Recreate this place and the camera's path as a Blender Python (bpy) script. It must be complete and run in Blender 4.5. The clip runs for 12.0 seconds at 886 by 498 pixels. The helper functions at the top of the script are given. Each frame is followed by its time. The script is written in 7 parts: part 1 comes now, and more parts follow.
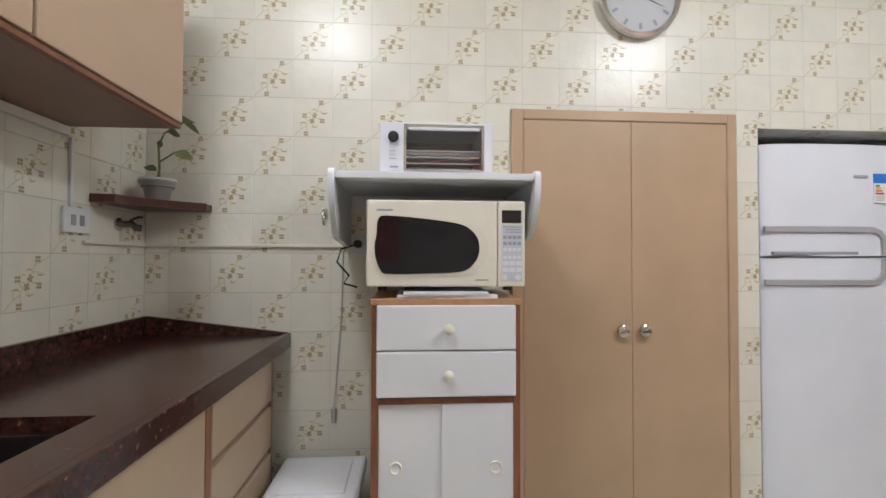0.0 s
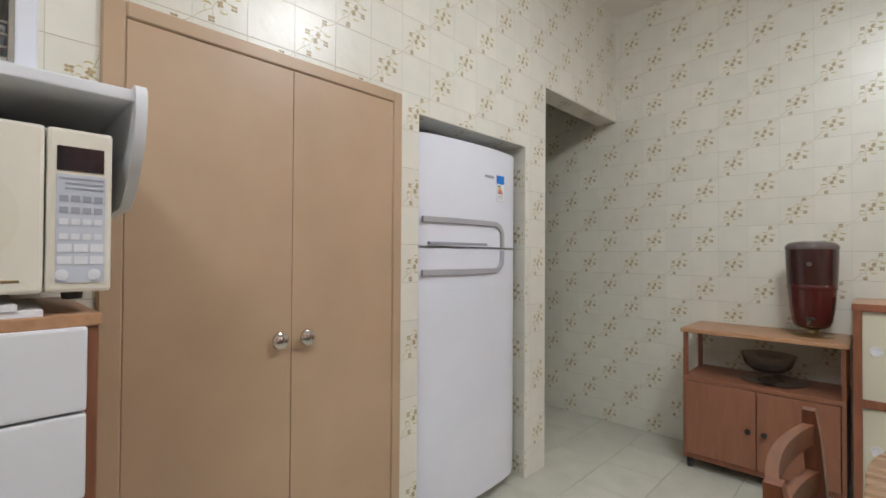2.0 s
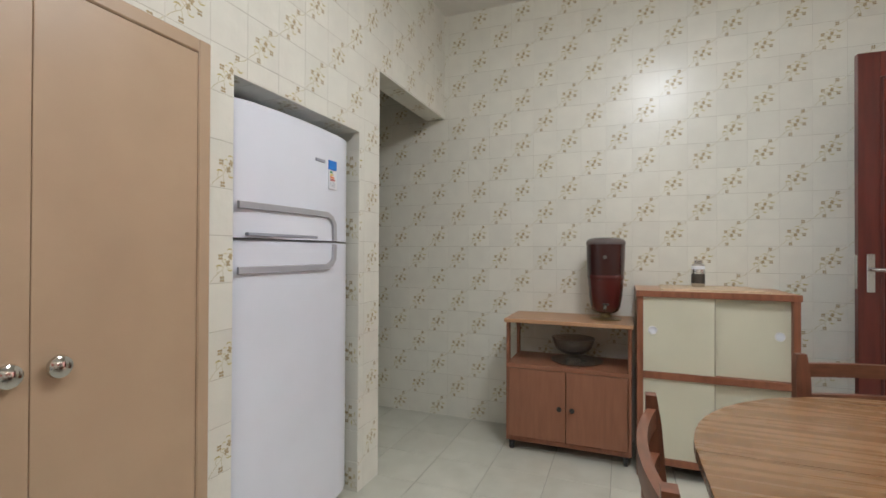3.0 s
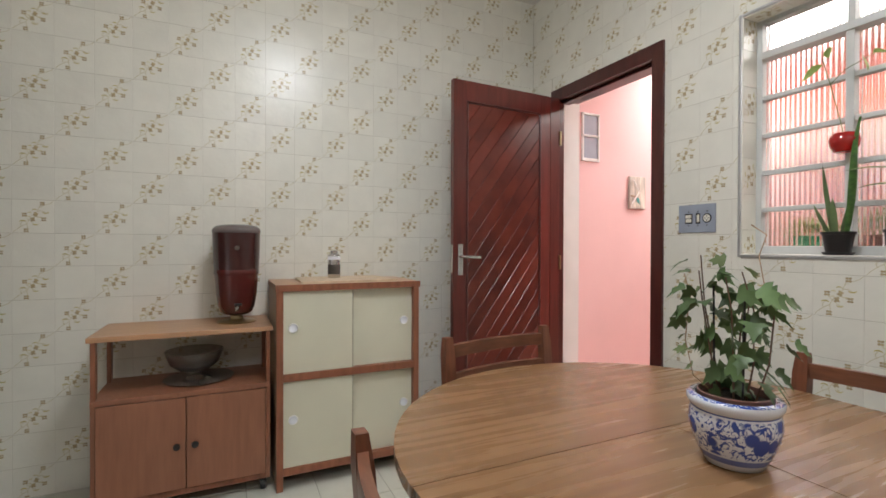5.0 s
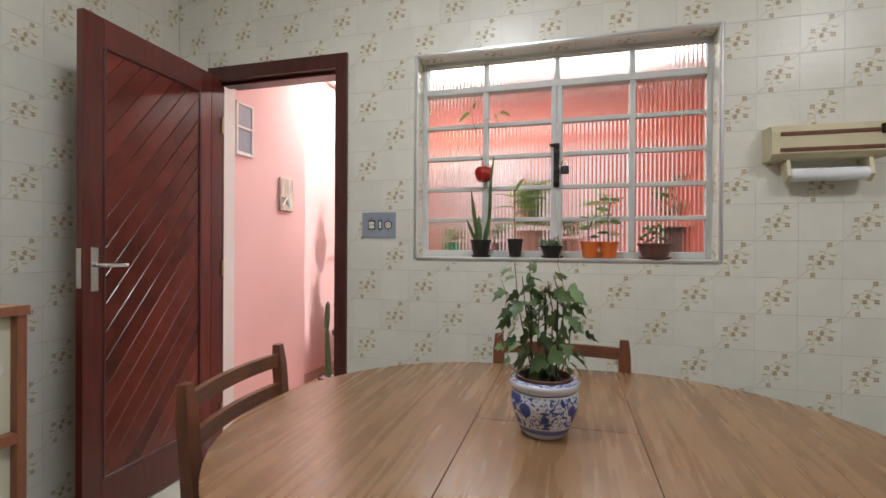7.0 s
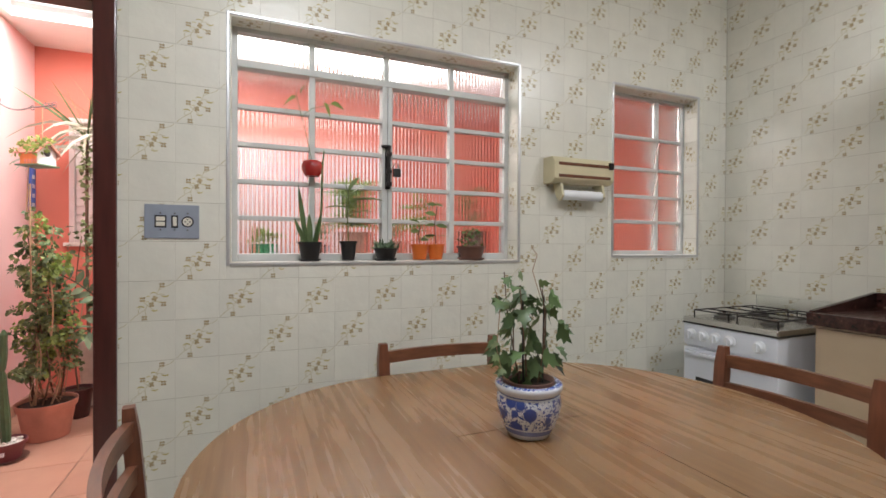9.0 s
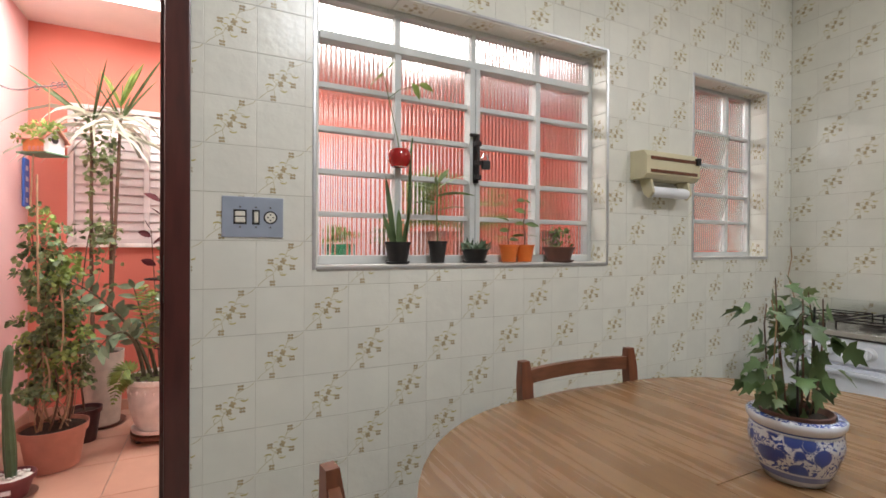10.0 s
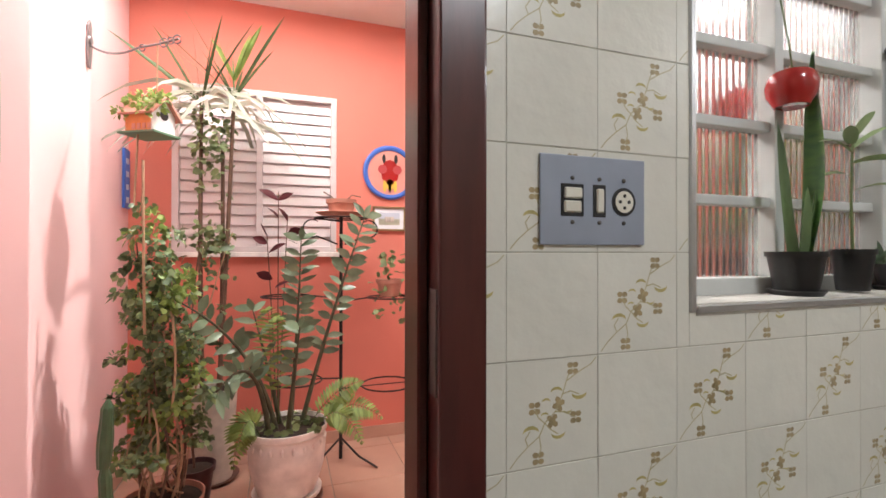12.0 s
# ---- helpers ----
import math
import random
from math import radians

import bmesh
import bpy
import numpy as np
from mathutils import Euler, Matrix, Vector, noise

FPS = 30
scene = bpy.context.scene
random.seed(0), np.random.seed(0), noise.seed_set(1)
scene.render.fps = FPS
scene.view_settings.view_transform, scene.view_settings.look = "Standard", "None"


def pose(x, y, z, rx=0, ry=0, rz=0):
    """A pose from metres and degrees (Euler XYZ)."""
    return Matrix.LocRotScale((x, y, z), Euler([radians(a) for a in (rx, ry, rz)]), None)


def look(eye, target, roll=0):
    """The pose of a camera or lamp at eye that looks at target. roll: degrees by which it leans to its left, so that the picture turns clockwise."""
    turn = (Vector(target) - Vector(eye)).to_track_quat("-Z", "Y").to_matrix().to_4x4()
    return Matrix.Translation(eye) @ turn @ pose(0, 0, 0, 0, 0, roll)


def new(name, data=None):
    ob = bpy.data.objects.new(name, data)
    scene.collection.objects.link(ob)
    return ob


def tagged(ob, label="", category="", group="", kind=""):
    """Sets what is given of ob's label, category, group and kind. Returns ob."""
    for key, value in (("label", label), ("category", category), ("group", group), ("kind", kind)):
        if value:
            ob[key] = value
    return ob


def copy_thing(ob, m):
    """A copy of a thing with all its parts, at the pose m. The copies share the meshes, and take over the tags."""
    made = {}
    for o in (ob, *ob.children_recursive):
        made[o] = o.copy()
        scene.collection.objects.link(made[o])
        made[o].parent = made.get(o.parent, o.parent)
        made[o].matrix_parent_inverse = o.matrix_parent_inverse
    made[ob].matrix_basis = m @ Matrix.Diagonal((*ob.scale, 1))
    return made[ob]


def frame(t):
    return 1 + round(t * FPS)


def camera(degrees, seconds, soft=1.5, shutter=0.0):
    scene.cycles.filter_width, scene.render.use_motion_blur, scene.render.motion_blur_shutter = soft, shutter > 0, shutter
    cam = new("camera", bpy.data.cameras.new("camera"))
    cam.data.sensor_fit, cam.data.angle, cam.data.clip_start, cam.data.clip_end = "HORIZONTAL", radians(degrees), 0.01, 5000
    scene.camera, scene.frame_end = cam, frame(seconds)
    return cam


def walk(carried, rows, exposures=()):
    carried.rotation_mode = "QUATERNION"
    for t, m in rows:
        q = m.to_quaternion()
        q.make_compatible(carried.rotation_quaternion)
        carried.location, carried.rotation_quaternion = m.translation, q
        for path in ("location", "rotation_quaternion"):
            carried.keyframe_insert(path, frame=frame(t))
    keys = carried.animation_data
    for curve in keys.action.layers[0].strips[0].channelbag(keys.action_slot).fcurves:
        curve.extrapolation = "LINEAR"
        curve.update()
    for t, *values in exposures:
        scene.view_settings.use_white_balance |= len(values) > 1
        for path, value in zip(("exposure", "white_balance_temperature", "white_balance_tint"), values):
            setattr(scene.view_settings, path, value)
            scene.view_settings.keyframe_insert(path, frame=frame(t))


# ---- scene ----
# ---- camera ----
cam = camera(88.2, 12.0, soft=1.6)
ROWS = [
    (0.0, 0.854, 1.212, 1.195, -4.16, 1.26, 0.16),
    (0.5, 0.938, 1.317, 1.194, -12.81, 1.02, 0.20),
    (1.0, 0.999, 1.423, 1.188, -23.54, 0.86, 0.27),
    (1.5, 1.031, 1.534, 1.184, -34.52, 0.68, 0.37),
    (2.0, 1.043, 1.664, 1.175, -46.11, 0.73, 0.36),
    (2.5, 1.095, 1.753, 1.161, -57.04, 0.50, 0.23),
    (3.0, 1.167, 1.832, 1.166, -68.54, 0.39, 0.23),
    (3.2, 1.194, 1.853, 1.168, -73.45, 0.36, 0.22),
    (4.8, 1.507, 1.947, 1.152, -109.96, -0.34, 0.17),
    (5.0, 1.545, 1.963, 1.155, -115.15, -0.42, 0.18),
    (5.5, 1.641, 2.016, 1.172, -128.42, -0.26, 0.27),
    (6.0, 1.759, 2.097, 1.161, -141.44, -0.23, 0.35),
    (6.5, 1.878, 2.147, 1.166, -153.85, -0.25, 0.34),
    (7.0, 2.030, 2.169, 1.172, -164.74, -0.20, 0.35),
    (7.5, 2.203, 2.222, 1.195, -175.35, -0.48, 0.29),
    (7.7, 2.276, 2.233, 1.195, -179.20, -0.46, 0.28),
    (9.3, 2.791, 1.913, 1.199, -205.15, -0.38, 0.30),
    (9.5, 2.874, 1.824, 1.197, -205.71, -0.28, 0.31),
    (10.0, 3.067, 1.598, 1.191, -206.36, -0.24, 0.33),
    (10.5, 3.182, 1.334, 1.191, -206.13, -0.31, 0.26),
    (11.0, 3.260, 1.081, 1.193, -204.25, -0.23, 0.18),
    (11.5, 3.336, 0.824, 1.193, -201.13, -0.03, 0.11),
    (12.0, 3.395, 0.567, 1.209, -199.30, 0.32, 0.08),
]
def heading(x, y, z, yaw, pitch, roll):
    return pose(x, y, z, 90 + pitch, 0, yaw) @ pose(0, 0, 0, 0, 0, roll)
walk(cam, [(t, heading(*r)) for t, *r in ROWS],
     exposures=[(0.0, 0.13), (1.5, 0.04), (3.0, 0.02), (5.0, 0.02), (6.0, -0.17), (7.0, -0.22), (7.6, -0.10), (9.5, -0.02), (11.0, -0.08), (12.0, -0.12)])

# ---- light ----
world = bpy.data.worlds.new("world")
scene.world = world
world.use_nodes = True
wn = world.node_tree.nodes
sky = wn.new("ShaderNodeTexSky")
sky.sky_type, sky.sun_disc = "NISHITA", False
sky.sun_elevation, sky.sun_rotation = radians(62), radians(270)
world.node_tree.links.new(sky.outputs[0], wn["Background"].inputs[0])
wn["Background"].inputs[1].default_value = 0.10


def lamp(name, kind, energy, m, colour=(1, 1, 1), **kw):
    d = bpy.data.lights.new(name, kind)
    d.energy, d.color = energy, colour
    for k, v in kw.items():
        if k == "size":
            d.size = v
        elif k == "size_y":
            d.shape, d.size_y = "RECTANGLE", v
        elif k == "soft":
            d.shadow_soft_size = v
        elif k == "angle":
            d.angle = v
    ob = new(name, d)
    ob.matrix_world = m
    return ob


WARM = (0.90, 0.93, 0.985)
LAMP_A, LAMP_B = (0.36, 1.72, 2.70), (2.50, 1.52, 2.70)
# each opal ceiling lamp throws most of its light down and some all round
for place, down, round_ in ((LAMP_A, 13.5, 10.0), (LAMP_B, 20.0, 17.5)):
    lamp("lamp_light", "AREA", down, pose(*place), WARM, size=0.38, size_y=0.38)
    lamp("lamp_glow", "POINT", round_, pose(place[0], place[1], place[2] - 0.03), WARM, soft=0.12)
# daylight that falls into the patio by the open roof light
lamp("roof_light", "AREA", 48, pose(3.52, -1.53, 2.76), (1.0, 0.97, 0.94), size=1.2, size_y=0.62)
# and a fill lamp under an added roof opening, to brighten the windows
lamp("added_fill_light", "AREA", 27, pose(1.75, -1.46, 2.69), (1.0, 0.97, 0.93), size=1.6, size_y=0.72)

sun = lamp("sun", "SUN", 4.8, look((0, 0, 0), (0.47, 0.0, -0.883)), (1.0, 0.97, 0.92), angle=radians(2.0))

# ---- materials ----
def shader(name, colour, rough=0.5, metal=0.0, vary=0.12, scale=6.0, bump=0.0, bump_scale=60.0, per_piece=0.0,
           stretch=(1, 1, 1), coat=0.0, second=None, trans=0.0, emit=0.0, island=0.0, rough_vary=0.0):
    m = bpy.data.materials.new(name)
    m.use_nodes = True
    nt = m.node_tree
    n, l = nt.nodes, nt.links
    b = n["Principled BSDF"]
    b.inputs["Roughness"].default_value = rough
    b.inputs["Metallic"].default_value = metal
    b.inputs["Coat Weight"].default_value = coat
    b.inputs["Transmission Weight"].default_value = trans
    tc = n.new("ShaderNodeTexCoord")
    mp = n.new("ShaderNodeMapping")
    mp.inputs["Scale"].default_value = stretch
    where = tc.outputs["Object"]
    if per_piece:
        shift = n.new("ShaderNodeVectorMath")
        shift.operation = "MULTIPLY_ADD"
        shift.inputs[1].default_value = (37.0, 53.0, 29.0)
        l.new(n.new("ShaderNodeObjectInfo").outputs["Random"], shift.inputs[0])
        l.new(tc.outputs["Object"], shift.inputs[2])
        where = shift.outputs[0]
    l.new(where, mp.inputs["Vector"])
    no = n.new("ShaderNodeTexNoise")
    no.inputs["Scale"].default_value, no.inputs["Detail"].default_value = scale, 6
    l.new(mp.outputs[0], no.inputs["Vector"])
    ramp = n.new("ShaderNodeValToRGB")
    c = Vector(colour)
    lo = Vector(second) if second else c * (1 - vary)
    hi = c if second else c * (1 + vary)
    ramp.color_ramp.elements[0].position, ramp.color_ramp.elements[1].position = 0.32, 0.68
    ramp.color_ramp.elements[0].color = (*lo, 1)
    ramp.color_ramp.elements[1].color = (*[min(v, 1) for v in hi], 1)
    l.new(no.outputs["Fac"], ramp.inputs[0])
    out = ramp.outputs[0]
    # a second, larger scale of variation
    big = n.new("ShaderNodeTexNoise")
    big.inputs["Scale"].default_value = scale * 0.17
    l.new(tc.outputs["Object"], big.inputs["Vector"])
    hsv = n.new("ShaderNodeHueSaturation")
    mr = n.new("ShaderNodeMapRange")
    mr.inputs["To Min"].default_value, mr.inputs["To Max"].default_value = 1 - vary * 0.6, 1 + vary * 0.6
    l.new(big.outputs["Fac"], mr.inputs["Value"])
    val = mr.outputs[0]
    if per_piece or island:
        src = n.new("ShaderNodeObjectInfo").outputs["Random"] if per_piece else n.new("ShaderNodeNewGeometry").outputs["Random Per Island"]
        amount = per_piece or island
        pr = n.new("ShaderNodeMapRange")
        pr.inputs["To Min"].default_value, pr.inputs["To Max"].default_value = 1 - amount, 1 + amount
        l.new(src, pr.inputs["Value"])
        mu = n.new("ShaderNodeMath")
        mu.operation = "MULTIPLY"
        l.new(val, mu.inputs[0]), l.new(pr.outputs[0], mu.inputs[1])
        val = mu.outputs[0]
    l.new(val, hsv.inputs["Value"])
    l.new(out, hsv.inputs["Color"])
    l.new(hsv.outputs[0], b.inputs["Base Color"])
    if rough_vary:
        rr = n.new("ShaderNodeMapRange")
        rr.inputs["To Min"].default_value, rr.inputs["To Max"].default_value = max(rough - rough_vary, 0.02), rough + rough_vary
        l.new(no.outputs["Fac"], rr.inputs["Value"]), l.new(rr.outputs[0], b.inputs["Roughness"])
    if bump:
        bn = n.new("ShaderNodeTexNoise")
        bn.inputs["Scale"].default_value, bn.inputs["Detail"].default_value = bump_scale, 3
        l.new(mp.outputs[0], bn.inputs["Vector"])
        bp = n.new("ShaderNodeBump")
        bp.inputs["Strength"].default_value, bp.inputs["Distance"].default_value = bump, 0.002
        l.new(bn.outputs["Fac"], bp.inputs["Height"])
        l.new(bp.outputs[0], b.inputs["Normal"])
    if emit:
        b.inputs["Emission Color"].default_value = (*colour, 1)
        b.inputs["Emission Strength"].default_value = emit
    return m


M = {}
M["tile"] = shader("glazed_tile", (0.75, 0.735, 0.655), 0.29, vary=0.03, scale=9, bump=0.9, bump_scale=24, per_piece=0.025)
M["tile_joined"] = shader("glazed_tile_far", (0.75, 0.735, 0.655), 0.29, vary=0.03, scale=9, bump=0.9, bump_scale=24, island=0.025)
M["grout"] = shader("grout", (0.50, 0.47, 0.39), 0.9, vary=0.12, scale=20)
M["print_brown"] = shader("tile_print_brown", (0.41, 0.32, 0.175), 0.3, vary=0.2, scale=60)
M["print_olive"] = shader("tile_print_olive", (0.53, 0.45, 0.18), 0.3, vary=0.15, scale=60)
M["print_stem"] = shader("tile_print_stem", (0.52, 0.46, 0.27), 0.3, vary=0.1, scale=60)
M["plaster"] = shader("white_plaster", (0.82, 0.80, 0.75), 0.85, vary=0.04, scale=3, bump=0.2)
M["floor_tile"] = shader("floor_tile", (0.60, 0.60, 0.52), 0.28, vary=0.05, scale=7, per_piece=0.04, bump=0.05, second=(0.53, 0.53, 0.45))
M["floor_grout"] = shader("floor_grout", (0.33, 0.32, 0.27), 0.9)
M["tan_paint"] = shader("tan_paint", (0.49, 0.35, 0.23), 0.38, vary=0.05, scale=4, bump=0.08, bump_scale=25)
M["tan_light"] = shader("tan_laminate", (0.49, 0.35, 0.245), 0.4, vary=0.05, scale=4)
M["tan_side"] = shader("beige_laminate", (0.50, 0.385, 0.265), 0.42, vary=0.06, scale=5)
M["cab_under"] = shader("brown_laminate", (0.27, 0.155, 0.115), 0.4, vary=0.1, scale=4)
M["granite"] = shader("red_granite", (0.080, 0.030, 0.024), 0.2, vary=0.3, scale=70, second=(0.020, 0.008, 0.007), rough_vary=0.08)
flecks = [n for n in M["granite"].node_tree.nodes if n.type == "VALTORGB"][0].color_ramp.elements
flecks.new(0.76).color = (0.34, 0.23, 0.17, 1)
M["white_lam"] = shader("white_laminate", (0.73, 0.75, 0.79), 0.35, vary=0.03, scale=3)
M["white_metal"] = shader("white_enamel", (0.77, 0.80, 0.88), 0.22, vary=0.03, scale=3, coat=0.3)
M["cream"] = shader("cream_plastic", (0.75, 0.72, 0.62), 0.32, vary=0.03, scale=4)
M["cream_dark"] = shader("cream_trim", (0.72, 0.69, 0.58), 0.3, vary=0.03)
M["black_glass"] = shader("dark_glass", (0.005, 0.005, 0.008), 0.1, vary=0.1)
M["black"] = shader("black_plastic", (0.018, 0.017, 0.017), 0.4, vary=0.2)
M["grey_panel"] = shader("pale_panel", (0.55, 0.59, 0.66), 0.4, vary=0.03)
M["key"] = shader("key_print", (0.32, 0.34, 0.40), 0.5, vary=0.1)
M["red_key"] = shader("red_print", (0.45, 0.05, 0.05), 0.5)
M["steel"] = shader("brushed_steel", (0.62, 0.61, 0.60), 0.24, metal=1.0, vary=0.06, scale=20, stretch=(1, 1, 12))
M["chrome"] = shader("chrome", (0.60, 0.58, 0.55), 0.06, metal=1.0, vary=0.04)
M["dark_steel"] = shader("dark_sink_steel", (0.16, 0.15, 0.14), 0.35, metal=1.0, vary=0.2)
M["alu"] = shader("aluminium_trim", (0.60, 0.60, 0.61), 0.36, metal=0.85, vary=0.06, scale=12)
M["win_paint"] = shader("grey_window_paint", (0.58, 0.59, 0.57), 0.45, vary=0.07, scale=9, bump=0.15)
M["wood_frame"] = shader("cherry_edging", (0.25, 0.095, 0.050), 0.4, vary=0.18, scale=5, stretch=(9, 9, 1.2), bump=0.06)
M["wood_lam"] = shader("cherry_laminate", (0.28, 0.118, 0.066), 0.4, vary=0.1, scale=7, stretch=(7, 7, 0.8))
M["wood_lam_top"] = shader("oak_laminate_top", (0.46, 0.26, 0.14), 0.38, vary=0.12, scale=7, stretch=(9, 0.9, 9))
M["mustard"] = shader("pale_sliding_panel", (0.62, 0.60, 0.47), 0.4, vary=0.03, scale=4)
M["mustard_edge"] = shader("dark_panel_edge", (0.40, 0.37, 0.27), 0.5, vary=0.1, scale=12)
M["table"] = shader("table_veneer", (0.270, 0.152, 0.070), 0.27, vary=0.16, scale=2.6, stretch=(18, 0.9, 18), rough_vary=0.08, second=(0.185, 0.096, 0.043), bump=0.03, bump_scale=30)
M["chair"] = shader("dark_mahogany", (0.15, 0.052, 0.026), 0.34, vary=0.25, scale=8, stretch=(8, 8, 1.2), bump=0.06)
M["slat"] = shader("worn_chair_wood", (0.16, 0.062, 0.032), 0.34, vary=0.25, scale=8, stretch=(1.4, 8, 8), bump=0.06)
M["door"] = shader("red_mahogany", (0.115, 0.021, 0.015), 0.28, vary=0.2, scale=5, stretch=(7, 7, 0.9), per_piece=0.22, bump=0.08, bump_scale=30, coat=0.2)
M["door_dark"] = shader("dark_mahogany_frame", (0.075, 0.017, 0.014), 0.28, vary=0.2, scale=6, stretch=(7, 7, 0.9), bump=0.06, coat=0.15)
M["pink"] = shader("pink_wall", (0.84, 0.54, 0.53), 0.8, vary=0.04, scale=2, bump=0.25, bump_scale=70)
M["coral"] = shader("coral_wall", (0.68, 0.205, 0.150), 0.75, vary=0.05, scale=2, bump=0.25, bump_scale=70)
M["terracotta_floor"] = shader("patio_tile", (0.50, 0.29, 0.21), 0.4, vary=0.06, scale=6, per_piece=0.05, bump=0.06)
M["terracotta"] = shader("terracotta", (0.49, 0.23, 0.165), 0.7, vary=0.12, scale=10, bump=0.15)
M["soil"] = shader("soil", (0.035, 0.022, 0.014), 0.95, vary=0.4, scale=60, bump=0.8, bump_scale=80)
M["white_paint"] = shader("white_paint", (0.80, 0.79, 0.76), 0.6, vary=0.03)
M["old_white"] = shader("weathered_white_stone", (0.86, 0.82, 0.78), 0.7, vary=0.16, scale=11, bump=0.4, bump_scale=40)
M["rope_white"] = shader("woven_white", (0.60, 0.55, 0.47), 0.8, vary=0.1, scale=20)
def thin_leaf(m, share=0.4):
    """Lets part of the light through, as thin leaves do."""
    n, l = m.node_tree.nodes, m.node_tree.links
    b, out = n["Principled BSDF"], n["Material Output"]
    tr, mix = n.new("ShaderNodeBsdfTranslucent"), n.new("ShaderNodeMixShader")
    mix.inputs[0].default_value = share
    l.new(b.inputs["Base Color"].links[0].from_socket, tr.inputs["Color"])
    l.new(b.outputs[0], mix.inputs[1]), l.new(tr.outputs[0], mix.inputs[2])
    l.new(mix.outputs[0], out.inputs["Surface"])


M["leaf"] = shader("dark_green_leaf", (0.105, 0.160, 0.065), 0.42, vary=0.3, scale=14, island=0.35)
M["leaf_mid"] = shader("green_leaf", (0.20, 0.27, 0.115), 0.45, vary=0.3, scale=14, island=0.35)
M["leaf_light"] = shader("yellow_green_leaf", (0.26, 0.36, 0.10), 0.45, vary=0.25, scale=14, island=0.25)
M["leaf_pale"] = shader("pale_strap_leaf", (0.47, 0.48, 0.38), 0.4, vary=0.2, scale=10, island=0.25)
M["leaf_zz"] = shader("glossy_blue_green_leaf", (0.20, 0.28, 0.18), 0.14, vary=0.25, scale=14, island=0.3)
M["leaf_red"] = shader("wine_leaf", (0.10, 0.014, 0.02), 0.4, vary=0.25, island=0.3)
M["stem"] = shader("brown_stem", (0.13, 0.075, 0.045), 0.7, vary=0.2, scale=30)
M["stem_pale"] = shader("pale_stem", (0.42, 0.28, 0.17), 0.7, vary=0.2, scale=30)
M["stem_green"] = shader("green_stem", (0.13, 0.17, 0.055), 0.5, vary=0.2, scale=30)
M["amber"] = shader("amber_plastic", (0.085, 0.016, 0.014), 0.14, vary=0.1, scale=4, coat=0.3)
M["amber_dark"] = shader("amber_plastic_upper", (0.05, 0.017, 0.016), 0.14, vary=0.1, scale=4, coat=0.3)
M["blue"] = shader("cobalt_glaze", (0.035, 0.065, 0.27), 0.15, vary=0.3, scale=30)
M["porcelain"] = shader("porcelain", (0.70, 0.72, 0.76), 0.14, vary=0.03, coat=0.4)
M["orange"] = shader("orange_plastic", (0.72, 0.17, 0.03), 0.45, vary=0.06)
M["green_pot"] = shader("green_plastic", (0.03, 0.24, 0.10), 0.45, vary=0.06)
M["red_gloss"] = shader("red_gloss", (0.38, 0.018, 0.016), 0.16, vary=0.06, coat=0.4)
M["brown_pot"] = shader("brown_plastic", (0.16, 0.075, 0.055), 0.5, vary=0.1)
M["silver_pot"] = shader("silver_pot", (0.42, 0.41, 0.42), 0.3, metal=0.6, vary=0.1)
M["brass"] = shader("aged_brass", (0.42, 0.33, 0.18), 0.3, metal=0.9, vary=0.1)
M["paper"] = shader("white_paper", (0.80, 0.81, 0.84), 0.9, vary=0.03)
M["cloth"] = shader("tan_cloth", (0.60, 0.47, 0.33), 0.9, vary=0.15, scale=40)
M["bird_orange"] = shader("orange_house_paint", (0.70, 0.26, 0.08), 0.6, vary=0.12, scale=20)
M["bird_roof"] = shader("roof_shingle_paint", (0.58, 0.26, 0.20), 0.6, vary=0.15, scale=20)
M["green_board"] = shader("green_board", (0.10, 0.22, 0.13), 0.5, vary=0.15)
M["old_wood"] = shader("driftwood", (0.58, 0.51, 0.44), 0.8, vary=0.3, scale=9, stretch=(6, 6, 1))
M["cactus"] = shader("cactus_skin", (0.065, 0.125, 0.058), 0.45, vary=0.2, scale=12)
M["pebble"] = shader("white_pebbles", (0.70, 0.68, 0.64), 0.7, vary=0.1, scale=30)
M["iron"] = shader("black_iron", (0.02, 0.015, 0.014), 0.5, metal=0.4, vary=0.2)
M["shutter"] = shader("pale_aluminium_louvre", (0.68, 0.61, 0.60), 0.30, metal=0.1, vary=0.06, scale=6)
M["yellow"] = shader("yellow_paint", (0.70, 0.45, 0.06), 0.6)
M["blue_paint"] = shader("blue_paint", (0.05, 0.14, 0.50), 0.55, vary=0.1)
M["pale_blue"] = shader("pale_blue_paint", (0.55, 0.60, 0.68), 0.5, vary=0.05)
M["sticker_blue"] = shader("blue_print", (0.02, 0.20, 0.65), 0.5)
M["oven_inside"] = shader("oven_inside", (0.17, 0.15, 0.13), 0.4, metal=0.5, vary=0.3, scale=9)


def glass(name, rough, tint=(0.95, 0.97, 0.97), ior=1.45):
    m = bpy.data.materials.new(name)
    m.use_nodes = True
    b = m.node_tree.nodes["Principled BSDF"]
    b.inputs["Base Color"].default_value = (*tint, 1)
    b.inputs["Roughness"].default_value = rough
    b.inputs["Transmission Weight"].default_value = 1.0
    b.inputs["IOR"].default_value = ior
    return m


